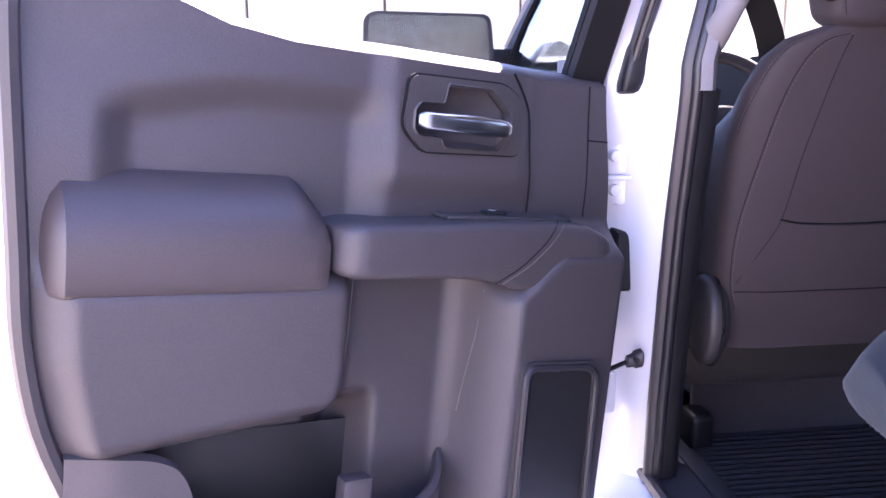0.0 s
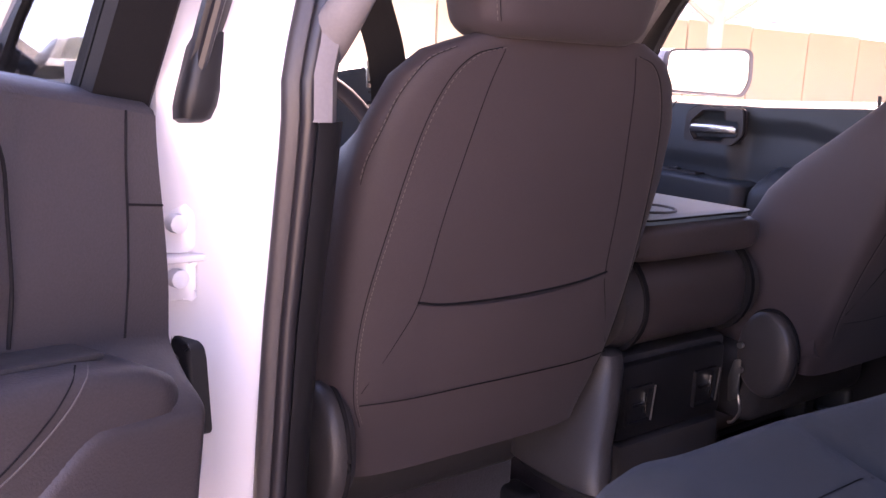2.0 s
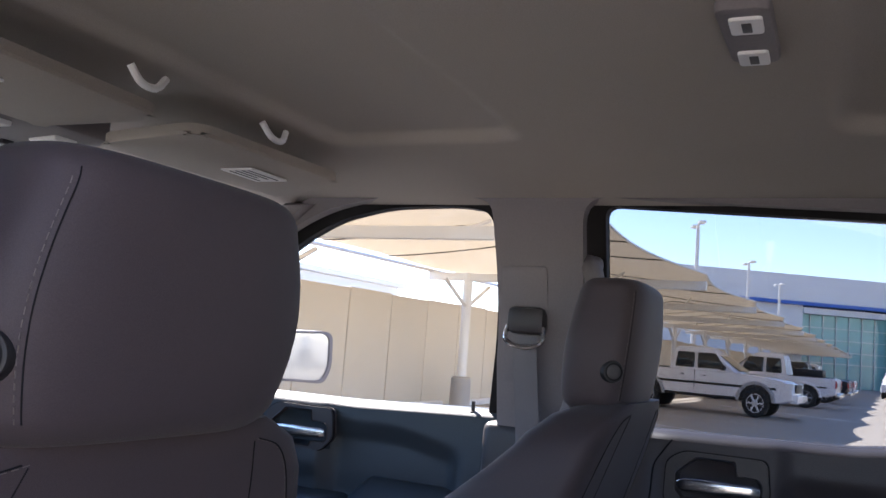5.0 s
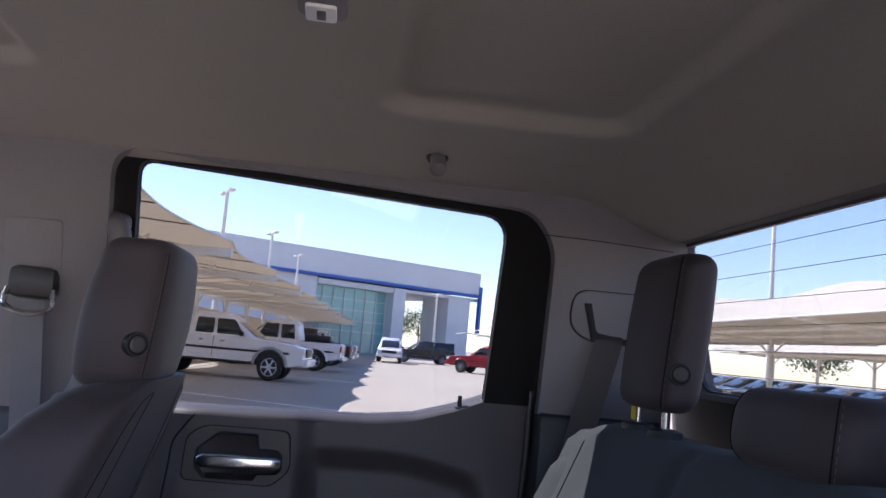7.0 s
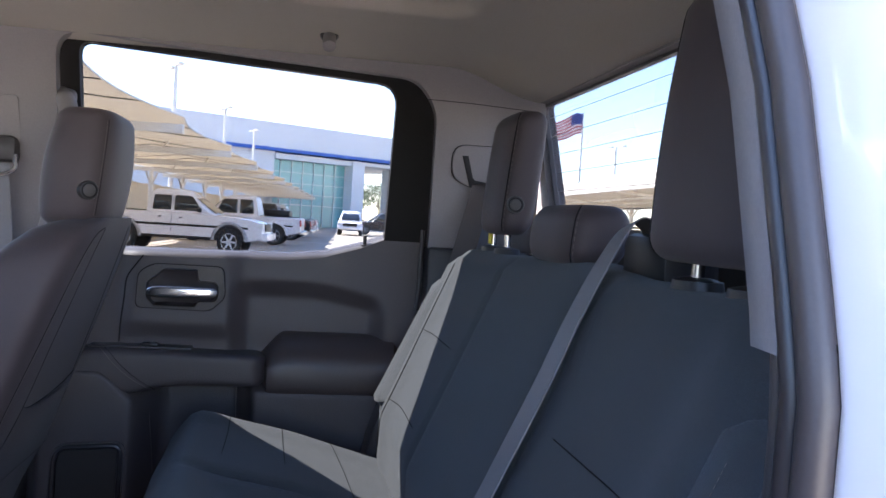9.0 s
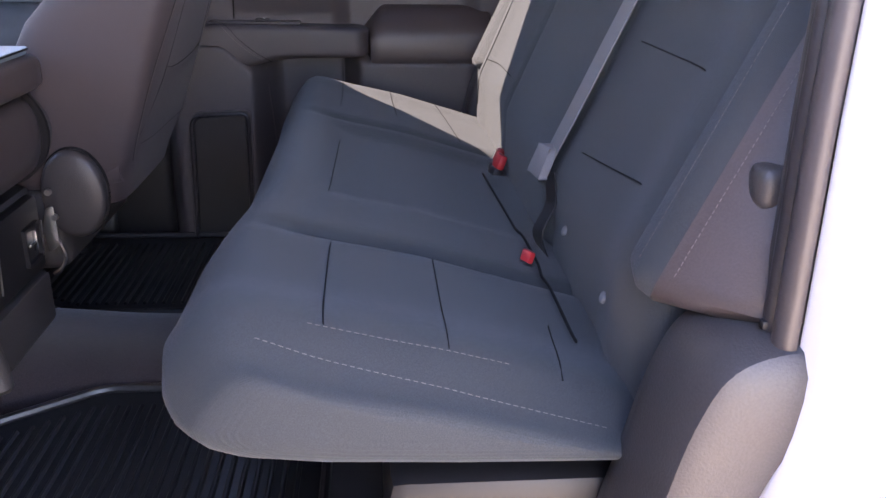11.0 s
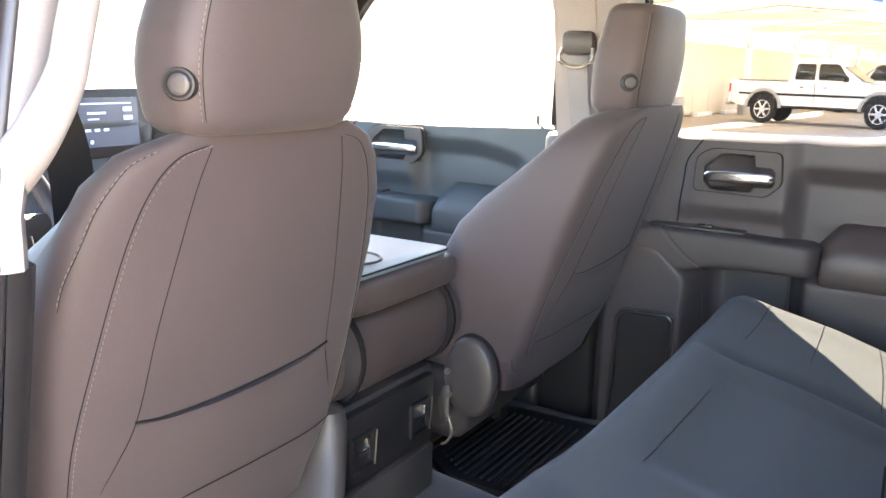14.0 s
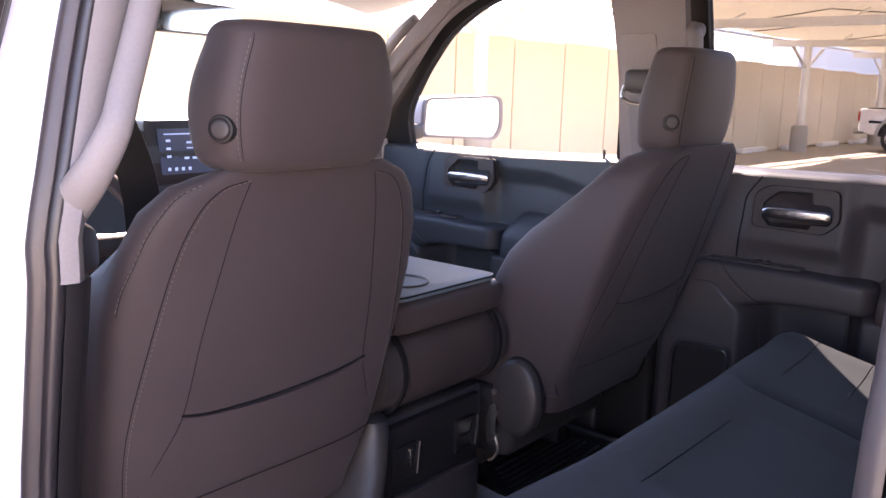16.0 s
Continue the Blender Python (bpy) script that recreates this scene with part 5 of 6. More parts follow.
bezel = corner_round([(-0.872, 1.565), (-0.872, 1.635), (-1.005, 1.635), (-1.005, 1.548), (-0.925, 1.540)], [0.03, 0.03, 0.02, 0.02, 0.03])
part("guide_groove", plate([((a + 0.935) * 1.02 - 0.935, (b - 1.59) * 1.03 + 1.59) for a, b in bezel], [bezel], on_side(0.0365), 0.003), SEAM, rb)
part("guide_panel", prism(bezel, on_side(0.040), 0.008, 0.003), PILLAR, rb)
part("guide_slot", prism(corner_round([(-0.893, 1.612), (-0.907, 1.612), (-0.925, 1.560), (-0.985, 1.552), (-0.985, 1.540), (-0.918, 1.543)], 0.004), on_side(0.042), 0.006, 0.001), PLASTIC_DARK, rb)
strap("webbing", [(0.742, -0.950, 1.556), (0.733, -0.945, 1.535), (0.735, -0.925, 1.45), (0.748, -0.900, 1.33), (0.752, -0.885, 1.20), (0.752, -0.88, 1.08)], 0.050, rb, BELT_BROWN, (-1, 0.3, 0))
rb2 = thing("rear_belt", "brown shoulder belt hanging beside the bench bolster", "seat belt")
strap("webbing", [(-0.690, -0.845, 1.26), (-0.688, -0.82, 1.20), (-0.688, -0.800, 1.12), (-0.690, -0.792, 1.03), (-0.692, -0.788, 0.90)], 0.040, rb2, BELT_BROWN, (-0.3, 1, 0))
part("anchor", rbox((-0.705, -0.820, 1.165), (-0.672, -0.785, 1.200), 0.010, 3), PLASTIC, rb2)
fb = thing("front_belt", "dark front shoulder belt on the door pillar", "seat belt")
part("guide_plate", prism(corner_round([(0.028, 1.40), (0.030, 1.665), (0.124, 1.662), (0.128, 1.40)], 0.01), lambda a, b, d: Vector((side_x(b) - 0.040 + d, a, b)), 0.006, 0.002), PILLAR, fb)
part("guide_hood", rbox((0.715, 0.032, 1.530), (0.765, 0.112, 1.584), 0.014), PLASTIC, fb)
part("guide_ring", tube(spline([(0.722, 0.034, 1.545), (0.715, 0.034, 1.515), (0.718, 0.07, 1.503), (0.715, 0.108, 1.515), (0.722, 0.108, 1.545)], 6), 0.005, 8), CHROME, fb)
strap("webbing", [(0.722, 0.071, 1.525), (0.735, 0.070, 1.46), (0.77, 0.066, 1.30), (0.79, 0.06, 1.05)], 0.05, fb, BELT, (-1, 0, 0))
fb2 = thing("front_belt", "dark front shoulder belt hanging beside the driver seat", "seat belt")
strap("webbing", [(-0.715, 0.055, 1.66), (-0.655, 0.09, 1.56), (-0.590, 0.12, 1.46), (-0.558, 0.132, 1.38), (-0.545, 0.15, 1.26), (-0.56, 0.17, 1.10)], 0.047, fb2, PLASTIC_DARK, (0.55, 0.8, 0.2))

# overhead fittings
lamp = thing("dome_lamp", "grey overhead lamp with two frosted lenses", "lamp")
part("housing", prism(corner_round([(-0.120, -0.424), (0.032, -0.426), (0.026, -0.378), (-0.122, -0.374)], 0.014), lambda a, b, d: Vector((a, b, 1.818 + d)), 0.02, 0.004), PILLAR, lamp)
for x in (-0.084, 0.006):
    ln = part("lens", prism(corner_round([(x - 0.019, -0.416), (x + 0.019, -0.416), (x + 0.019, -0.386), (x - 0.019, -0.386)], 0.005), lambda a, b, d: Vector((a, b, 1.8145 + d)), 0.006, 0.001), LENS, lamp)
    part("switch_mark", rbox((x - 0.011, -0.406, 1.8132), (x + 0.011, -0.397, 1.815), 0.001), PRINT, ln)
hk = thing("coat_hook", "small grey coat hook below the headliner", "coat hook")
part("base", tube([(0.545, -0.58, 1.825), (0.54, -0.58, 1.808), (0.536, -0.58, 1.804)], [0.019, 0.018, 0.014], 16, up=(0, 1, 0)), PLASTIC, hk)
part("peg", tube([(0.538, -0.58, 1.812), (0.524, -0.58, 1.796), (0.512, -0.58, 1.784), (0.510, -0.58, 1.782)], [0.012, 0.013, 0.013, 0.009], 14, up=(0, 1, 0)), PILLAR, hk)
for sg in (-1, 1):
    vs = thing("sun_visor", "grey stowed sun visor with a white warning label", "sun visor", "sun visors")
    flip = lambda a: sg * a
    part("pad", prism(corner_round([(flip(a), b) for a, b in ((0.03, 0.345), (0.40, 0.325), (0.50, 0.54), (0.05, 0.56))], 0.045), lambda a, b, d: Vector((a, b, 1.766 - 0.03 * (b - 0.4) + d)), 0.018, 0.006), HEADLINER, vs)
    lab = part("warning_label", rbox((flip(0.235), 0.40, 1.7605), (flip(0.335), 0.465, 1.7635), 0.0), LABEL, vs, "white warning label")
    for k in range(4):
        part("print_bar", rbox((flip(0.242), 0.410 + 0.013 * k, 1.7598), (flip(0.325 - 0.012 * (k % 3)), 0.414 + 0.013 * k, 1.7606), 0.0), PRINT, lab)
    part("pivot_rod", tube([(flip(0.49), 0.53, 1.77), (flip(0.53), 0.545, 1.78)], 0.006, 8), PILLAR, vs)
    part("visor_clip", tube(spline([(flip(0.10), 0.285, 1.80), (flip(0.12), 0.28, 1.782), (flip(0.145), 0.28, 1.782), (flip(0.16), 0.285, 1.80)], 4), 0.005, 8), LENS, vs)
oc = thing("overhead_console", "grey overhead console with map lamps", "overhead console")
part("body", prism(corner_round([(-0.13, 0.58), (0.11, 0.58), (0.13, 0.81), (-0.15, 0.81)], 0.03), lambda a, b, d: Vector((a, b, 1.775 - 0.06 * (b - 0.58) + d)), 0.045, 0.008), PILLAR, oc)
for x in (-0.07, 0.05):
    part("lens", rbox((x - 0.022, 0.62, 1.765), (x + 0.022, 0.68, 1.775), 0.003), LENS, oc)
for k in range(5):
    part("button", rbox((-0.075 + 0.03 * k, 0.72, 1.759), (-0.053 + 0.03 * k, 0.74, 1.768), 0.002), PLASTIC_DARK, oc)
im = thing("interior_mirror", "frameless black-backed rear-view mirror", "mirror")
mo = corner_round([(-0.13, -0.033), (0.12, -0.033), (0.125, 0.033), (-0.125, 0.036)], 0.012)
mm = pose(-0.027, 0.74, 1.657, 88, 0, 12)
part("shell", prism(mo, lambda a, b, d: mm @ Vector((a, b, 0.004 - d)), 0.028, 0.004), PLASTIC_DARK, im)
part("glass", prism([(a * 0.97, b * 0.92) for a, b in mo], lambda a, b, d: mm @ Vector((a, b, 0.0055 - d)), 0.003), MIRROR, im)
part("stalk", tube([(-0.03, 0.755, 1.67), (-0.03, 0.79, 1.70), (-0.03, 0.82, 1.745)], 0.012, 8), PLASTIC_DARK, im)

# windscreen, front pillars and dashboard
ws = thing("windscreen", "laminated windscreen with black border", "window", kind="structure")
wsp = lambda a, b, d: Vector((a * (1 - 0.10 * b), 1.33 - 0.56 * b - 0.08 * (a / 0.7) ** 2 + d, 1.30 + 0.46 * b))
g = part("pane", plate([(-0.74 + 1.48 * i / 20, 0) for i in range(21)] + [(0.74 - 1.48 * i / 20, 1) for i in range(21)], [], wsp, 0.005), GLASS, ws, smooth=False)
g.visible_shadow = False
for sg in (-1, 1):
    pil = thing("pillar_front", "grey front roof pillar beside the windscreen", "pillar", kind="structure")
    lp = []
    for i in range(13):
        t = i / 12
        y, z = 1.23 - 0.62 * t, 1.31 + 0.475 * t + 0.02 * math.sin(math.pi * t)
        x = 0.82 - 0.135 * t
        lp.append([Vector((sg * (x + a), y + b, z + 0.3 * a)) for a, b in ((-0.045, 0.01), (-0.04, -0.04), (0.0, -0.06), (0.035, -0.05), (0.05, 0.0), (0.0, 0.04))])
    part("trim", loft(lp), PILLAR, pil)
    if sg > 0:
        ga = [(0.74, 1.03, 1.50), (0.715, 0.99, 1.525), (0.69, 0.89, 1.60), (0.675, 0.81, 1.665), (0.685, 0.77, 1.70), (0.70, 0.76, 1.715)]
        part("grab_grip", tube(spline(ga, 5), 0.016, 10), PILLAR, pil)
dash = thing("dashboard", "dark dashboard with silver trim, screen and vents", "dashboard")
lp = []
for k in range(41):
    x = -0.82 + 1.64 * k / 40
    hood = 0.040 + 0.035 * math.exp(-((x + 0.43) / 0.17) ** 4)
    cen = 0.030 * math.exp(-((x - 0.12) / 0.24) ** 6)
    lp.append([Vector((x, y, z)) for y, z in ((1.40, 1.31), (1.24, 1.335 + hood * 0.6), (1.13 - cen * 0.4, 1.345 + hood + cen * 0.7), (1.075 - cen, 1.33 + hood + cen * 0.9), (1.06 - cen, 1.30 + hood * 0.5 + cen * 0.6), (1.07 - cen, 1.22), (1.03 - cen, 1.16), (1.06, 1.02), (1.14, 0.90), (1.30, 0.85), (1.40, 0.9))])
part("shell", loft(lp), TRIM_SKYLIT, dash)
part("screen_bezel", prism(corner_round([(0.015, 1.262), (0.290, 1.262), (0.298, 1.425), (0.008, 1.425)], 0.012), lambda a, b, d: Vector((a, 1.034 - 0.1 * (1.34 - b) + d, b)), 0.04, 0.004), PLASTIC_DARK, dash)
part("screen", prism([(0.045, 1.288), (0.262, 1.288), (0.267, 1.403), (0.040, 1.403)], lambda a, b, d: Vector((a, 1.0315 - 0.1 * (1.34 - b) + d, b)), 0.003), SCREEN, dash, "lit touch screen")
for k, (x, z, w, h) in enumerate(((0.085, 1.388, 0.19, 0.003), (0.09, 1.37, 0.012, 0.006), (0.09, 1.35, 0.012, 0.006), (0.09, 1.33, 0.012, 0.006), (0.15, 1.365, 0.05, 0.005), (0.15, 1.352, 0.03, 0.003), (0.14, 1.325, 0.014, 0.006), (0.165, 1.325, 0.014, 0.006), (0.19, 1.325, 0.014, 0.006), (0.09, 1.297, 0.008, 0.008), (0.11, 1.297, 0.008, 0.008), (0.13, 1.297, 0.008, 0.008), (0.15, 1.297, 0.008, 0.008), (0.25, 1.37, 0.025, 0.01), (0.25, 1.35, 0.025, 0.01))):
    x -= 0.028
    part("screen_mark", rbox((x, 1.0295 - 0.1 * (1.34 - z), z), (x + w, 1.0305 - 0.1 * (1.34 - z), z + h), 0.0), SCREEN_TEXT, dash)
for x0, x1 in ((-0.045, -0.012), (0.312, 0.362)):
    v = part("vent", prism(corner_round([(x0, 1.27), (x1, 1.27), (x1, 1.41), (x0, 1.41)], 0.008), lambda a, b, d: Vector((a, 1.035 + d, b)), 0.03, 0.004), CHROME if x1 < 0.1 else PLASTIC_DARK, dash)
    for k in range(5):
        part("vent_slat", rbox((x0 + 0.004, 1.031, 1.285 + 0.024 * k), (x1 - 0.004, 1.037, 1.291 + 0.024 * k), 0.001), PLASTIC_DARK, v)
for x, z in ((0.045, 1.175), (-0.09, 1.097)):
    k = part("dial_knob", tube([(x, 1.06, z), (x, 0.985, z), (x, 0.982, z)], [0.024, 0.022, 0.014], 20), PLASTIC_DARK, dash)
    part("dial_ring", tube([(x + 0.026 * math.cos(a * math.pi / 12), 0.990, z + 0.026 * math.sin(a * math.pi / 12)) for a in range(25)], 0.0035, 6), CHROME, k)
wheel = thing("steering_wheel", "black leather steering wheel with metal-look spokes", "steering wheel", at=pose(-0.43, 0.63, 1.215, 66, 0, 0))
part("rim", tube([(0.185 * math.cos(a * math.pi / 24), 0.185 * math.sin(a * math.pi / 24), 0) for a in range(49)], 0.016, 12), VINYL, wheel)
part("hub", prism(corner_round([(-0.07, -0.05), (0.07, -0.05), (0.085, 0.03), (0.05, 0.055), (-0.05, 0.055), (-0.085, 0.03)], 0.02), lambda a, b, d: Vector((a, b, 0.012 - d)), 0.05, 0.012), PLASTIC, wheel)
for a in (0, 180, 270):
    ca, sa = math.cos(radians(a)), math.sin(radians(a))
    part("spoke", tube([(0.06 * ca, 0.06 * sa, -0.01), (0.12 * ca, 0.12 * sa, -0.012), (0.18 * ca, 0.18 * sa, 0)], [0.026, 0.02, 0.016], 10, flat=0.45), PLASTIC, wheel)
part("column", tube([(0, 0, -0.02), (0, 0.02, -0.2), (0, 0.04, -0.36)], [0.05, 0.06, 0.07], 14), PLASTIC_DARK, wheel)


def wing_mirror(sg, label):
    root = thing("wing_mirror", label, "mirror", "wing mirrors")
    o = corner_round([(0.915, 1.365), (1.225, 1.355), (1.25, 1.40), (1.245, 1.492), (1.22, 1.505), (0.925, 1.492)], 0.025)
    if sg > 0:
        o = [(0.955 + (a - 0.915) * 0.84, b) for a, b in o]
    place = lambda y0: (lambda a, b, d: Vector((sg * a, y0 + d + (-0.43 * (a - 1.08) if sg > 0 else 0.10 * (a - 0.9)), b)))
    part("housing", prism(o, place(0.90), 0.13, 0.02), PLASTIC_DARK if sg < 0 else WHITE_PAINT, root)
    part("bezel", plate(o, [[((a - 1.08) * 0.94 + 1.08, (b - 1.43) * 0.9 + 1.43) for a, b in o]], place(0.893), 0.012), PLASTIC_DARK if sg < 0 else PILLAR, root)
    part("glass", prism([((a - 1.08) * 0.945 + 1.08, (b - 1.43) * 0.905 + 1.43) for a, b in o], place(0.898), 0.004), MIRROR if sg > 0 else DUSTY, root)
    part("arm", rbox((sg * 0.86, 0.93, 1.36), (sg * 0.95, 1.01, 1.41), 0.012), PLASTIC_DARK, root)
    return root


wing_mirror(1, "door mirror with white housing beside the passenger window")
wing_mirror(-1, "door mirror with black housing and dusty glass")
tagged(part("bonnet", loft([[Vector((x * (1 - 0.04 * b), 1.40 + 1.78 * b, z - 0.05 * b ** 3)) for x, z in ((-0.84, 1.10), (-0.84, 1.17), (-0.78, 1.225), (-0.62, 1.25), (-0.3, 1.285), (0, 1.275), (0.3, 1.285), (0.62, 1.25), (0.78, 1.225), (0.84, 1.17), (0.84, 1.10))] for b in (0, 0.2, 0.4, 0.6, 0.8, 0.95, 1.0)]), WHITE_PAINT), "white truck bonnet ahead of the windscreen", "bonnet", kind="structure")
TYRE = material("black_tyre", (0.02, 0.02, 0.021), 0.85, var=0.2, scale=10)
RIM = material("alloy_rim", (0.5, 0.5, 0.5), 0.35, metal=1.0, var=0.1)


def arch_outline(y0, y1, z0, z1, yc, r):
    """A side panel's outline with a wheel arch cut from its lower edge."""
    arc_p = [(yc + r * math.cos(radians(a)), 0.45 + r * math.sin(radians(a))) for a in range(8, 173, 8)]
    return [(y0, z0), (y0, z1), (y1, z1), (y1, z0)] + [p for p in arc_p if y0 < p[0] < y1 and p[1] > z0] if y1 > yc else []


def road_wheel(parent, x, y):
    sg = 1 if x > 0 else -1
    ring = lambda xx, r: [Vector((x + sg * xx, y + r * math.cos(a * math.pi / 18), 0.41 + r * math.sin(a * math.pi / 18))) for a in range(36)]
    tyre = part("tyre", loft([ring(-0.24, 0.27), ring(-0.24, 0.38), ring(-0.21, 0.41), ring(-0.03, 0.41), ring(0.0, 0.385), ring(0.005, 0.27)]), TYRE, parent)
    part("rim", loft([ring(-0.03, 0.275), ring(0.0, 0.26), ring(-0.03, 0.22), ring(-0.01, 0.08), ring(0.005, 0.06)]), RIM, tyre)
    for k in range(6):
        c, s_ = math.cos(k * math.pi / 3), math.sin(k * math.pi / 3)
        part("spoke", tube([Vector((x + sg * 0.0, y + 0.05 * c, 0.41 + 0.05 * s_)), Vector((x - sg * 0.005, y + 0.25 * c, 0.41 + 0.25 * s_))], [0.035, 0.025], 6), RIM, tyre)


nose = thing("truck_front", "white truck front end with dark grille and alloy wheels", "truck body", kind="structure")
for sg in (-1, 1):
    part("fender", plate(arch_outline(1.06, 3.12, 0.50, 1.17, 2.12, 0.50), [], lambda a, b, d: Vector((sg * (0.93 - 0.04 * step(a, 2.6, 3.1) - d), a, b)), 0.06), WHITE_PAINT, nose)
    part("arch_liner", loft([[Vector((sg * x, 2.12 + 0.49 * math.cos(radians(a)), 0.45 + 0.49 * math.sin(radians(a)))) for a in range(0, 181, 12)] for x in (0.60, 0.89)], closed=False, caps=False), PLASTIC_DARK, nose)
    road_wheel(nose, sg * 0.90, 2.12)
    part("headlamp", rbox((sg * 0.74 - 0.14, 3.06, 0.86), (sg * 0.74 + 0.14, 3.17, 1.06), 0.03), LENS, nose)
part("grille", rbox((-0.60, 3.10, 0.72), (0.60, 3.18, 1.10), 0.03), PLASTIC_DARK, nose)
for k in range(4):
    part("grille_bar", rbox((-0.58, 3.17, 0.76 + 0.085 * k), (0.58, 3.20, 0.785 + 0.085 * k), 0.008), CHROME, nose)
part("front_bumper", rbox((-0.92, 3.08, 0.42), (0.92, 3.28, 0.66), 0.05), CHROME, nose)
part("engine_bay", rbox((-0.80, 1.40, 0.55), (0.80, 3.08, 1.12), 0.02), PLASTIC_DARK, nose)
box = thing("cargo_box", "white pickup cargo box with tailgate and alloy wheels", "truck body", kind="structure")
for sg in (-1, 1):
    part("box_side", plate(arch_outline(-3.12, -1.62 if sg < 0 else -1.20, 0.55, 1.30, -2.02, 0.50), [], lambda a, b, d: Vector((sg * (0.95 - d), a, b)), 0.10), WHITE_PAINT, box)
    road_wheel(box, sg * 0.91, -2.02)
    part("tail_lamp", rbox((sg * 0.90 - 0.05, -3.15, 0.85), (sg * 0.90 + 0.05, -3.08, 1.24), 0.02), RED, box)
part("box_floor", rbox((-0.85, -3.08, 0.78), (0.85, -1.20, 0.84), 0.01), PLASTIC_DARK, box)
part("front_panel", rbox((-0.85, -1.24, 0.80), (0.85, -1.19, 1.28), 0.01), WHITE_PAINT, box)
part("tailgate", rbox((-0.84, -3.13, 0.62), (0.84, -3.07, 1.29), 0.02), WHITE_PAINT, box)
part("rear_bumper", rbox((-0.92, -3.26, 0.44), (0.92, -3.10, 0.62), 0.04), CHROME, box)
part("chassis_rail", rbox((-0.5, -3.0, 0.48), (0.5, 2.9, 0.58), 0.02), PLASTIC_DARK, box)


# ---- outside ----
ASPHALT = material("worn_concrete_paving", (0.37, 0.325, 0.265), 0.9, var=0.15, scale=0.25, grain=0.25, grain_scale=25, bump=0.4)
TANWALL = material("tan_wall_panel", (0.60, 0.535, 0.44), 0.9, var=0.1, scale=0.6, grain=0.12, grain_scale=30, spread=0.05)
FABRIC = material("tan_shade_cloth", (0.58, 0.53, 0.45), 0.9, var=0.06, scale=0.4)
fn, fl = FABRIC.node_tree.nodes, FABRIC.node_tree.links
thin, both = fn.new("ShaderNodeBsdfTranslucent"), fn.new("ShaderNodeMixShader")
thin.inputs["Color"].default_value = (0.62, 0.48, 0.31, 1)
both.inputs["Fac"].default_value = 0.22
fl.new(fn["Principled BSDF"].outputs["BSDF"], both.inputs[1])
fl.new(thin.outputs["BSDF"], both.inputs[2])
fl.new(both.outputs["Shader"], fn["Material Output"].inputs["Surface"])
POST_BASE = material("grey_concrete_base", (0.36, 0.34, 0.32), 0.9, var=0.15, scale=4, grain=0.2, grain_scale=40)
STEELW = material("white_painted_steel", (0.70, 0.68, 0.65), 0.45, var=0.06, scale=3)
FACADE = material("pale_facade_panel", (0.66, 0.67, 0.70), 0.6, var=0.04, scale=0.2)
BLUE = material("blue_stripe", (0.02, 0.10, 0.42), 0.5, var=0.05)
SHOPGLASS = material("green_shop_glass", (0.17, 0.42, 0.42), 0.08, var=0.15, scale=0.3, spec=0.8)
LINEPAINT = material("white_line_paint", (0.75, 0.74, 0.72), 0.8, var=0.15, scale=3, grain=0.3, grain_scale=20)
DARKGLASS = material("dark_car_glass", (0.015, 0.018, 0.02), 0.06, var=0.1, spec=0.7)
LAMPRED = material("red_tail_lamp", (0.4, 0.02, 0.02), 0.2, var=0.1)
LEAF = material("dull_green_leaf", (0.07, 0.10, 0.04), 0.7, var=0.4, scale=2, spread=0.2)
BARK = material("grey_bark", (0.14, 0.11, 0.08), 0.9, var=0.2)
ground = tagged(part("ground", sheet(lambda a, b: Vector((a, b, 0)), -600, 600, 12, -600, 600, 12), ASPHALT, smooth=False), "worn pale concrete car park", "ground", kind="structure")

ROW_TURN = -3.5
wall = thing("boundary_wall", "tan concrete panel wall along the car park", "wall", kind="structure", at=pose(0, 9.0, 0, 0, 0, ROW_TURN))
bmq = rbox((-0.785, -0.05, 0), (0.785, 0.05, 2.42), 0.012, 1)
me = bpy.data.meshes.new("wall_panel")
bmesh.ops.recalc_face_normals(bmq, faces=bmq.faces[:])
bmq.to_mesh(me)
bmq.free()
me.materials.append(TANWALL)
for i in range(52):
    o = new("wall_panel", me)
    o.parent = wall
    o.location = (-8 + 1.6 * i, 0.0, 0.01 * (i * 7 % 5))
part("joint_backing", rbox((-9, 0.02, 0), (76, 0.045, 2.36), 0.0), BARK, wall)
house = thing("far_shed", "pale low building behind the boundary wall", "building", kind="structure")
part("wall", rbox((22, 24, 0), (46, 34, 4.6), 0.02), FACADE, house)
part("roof", rbox((21.6, 23.6, 4.6), (46.4, 34.4, 4.9), 0.02), STEELW, house)


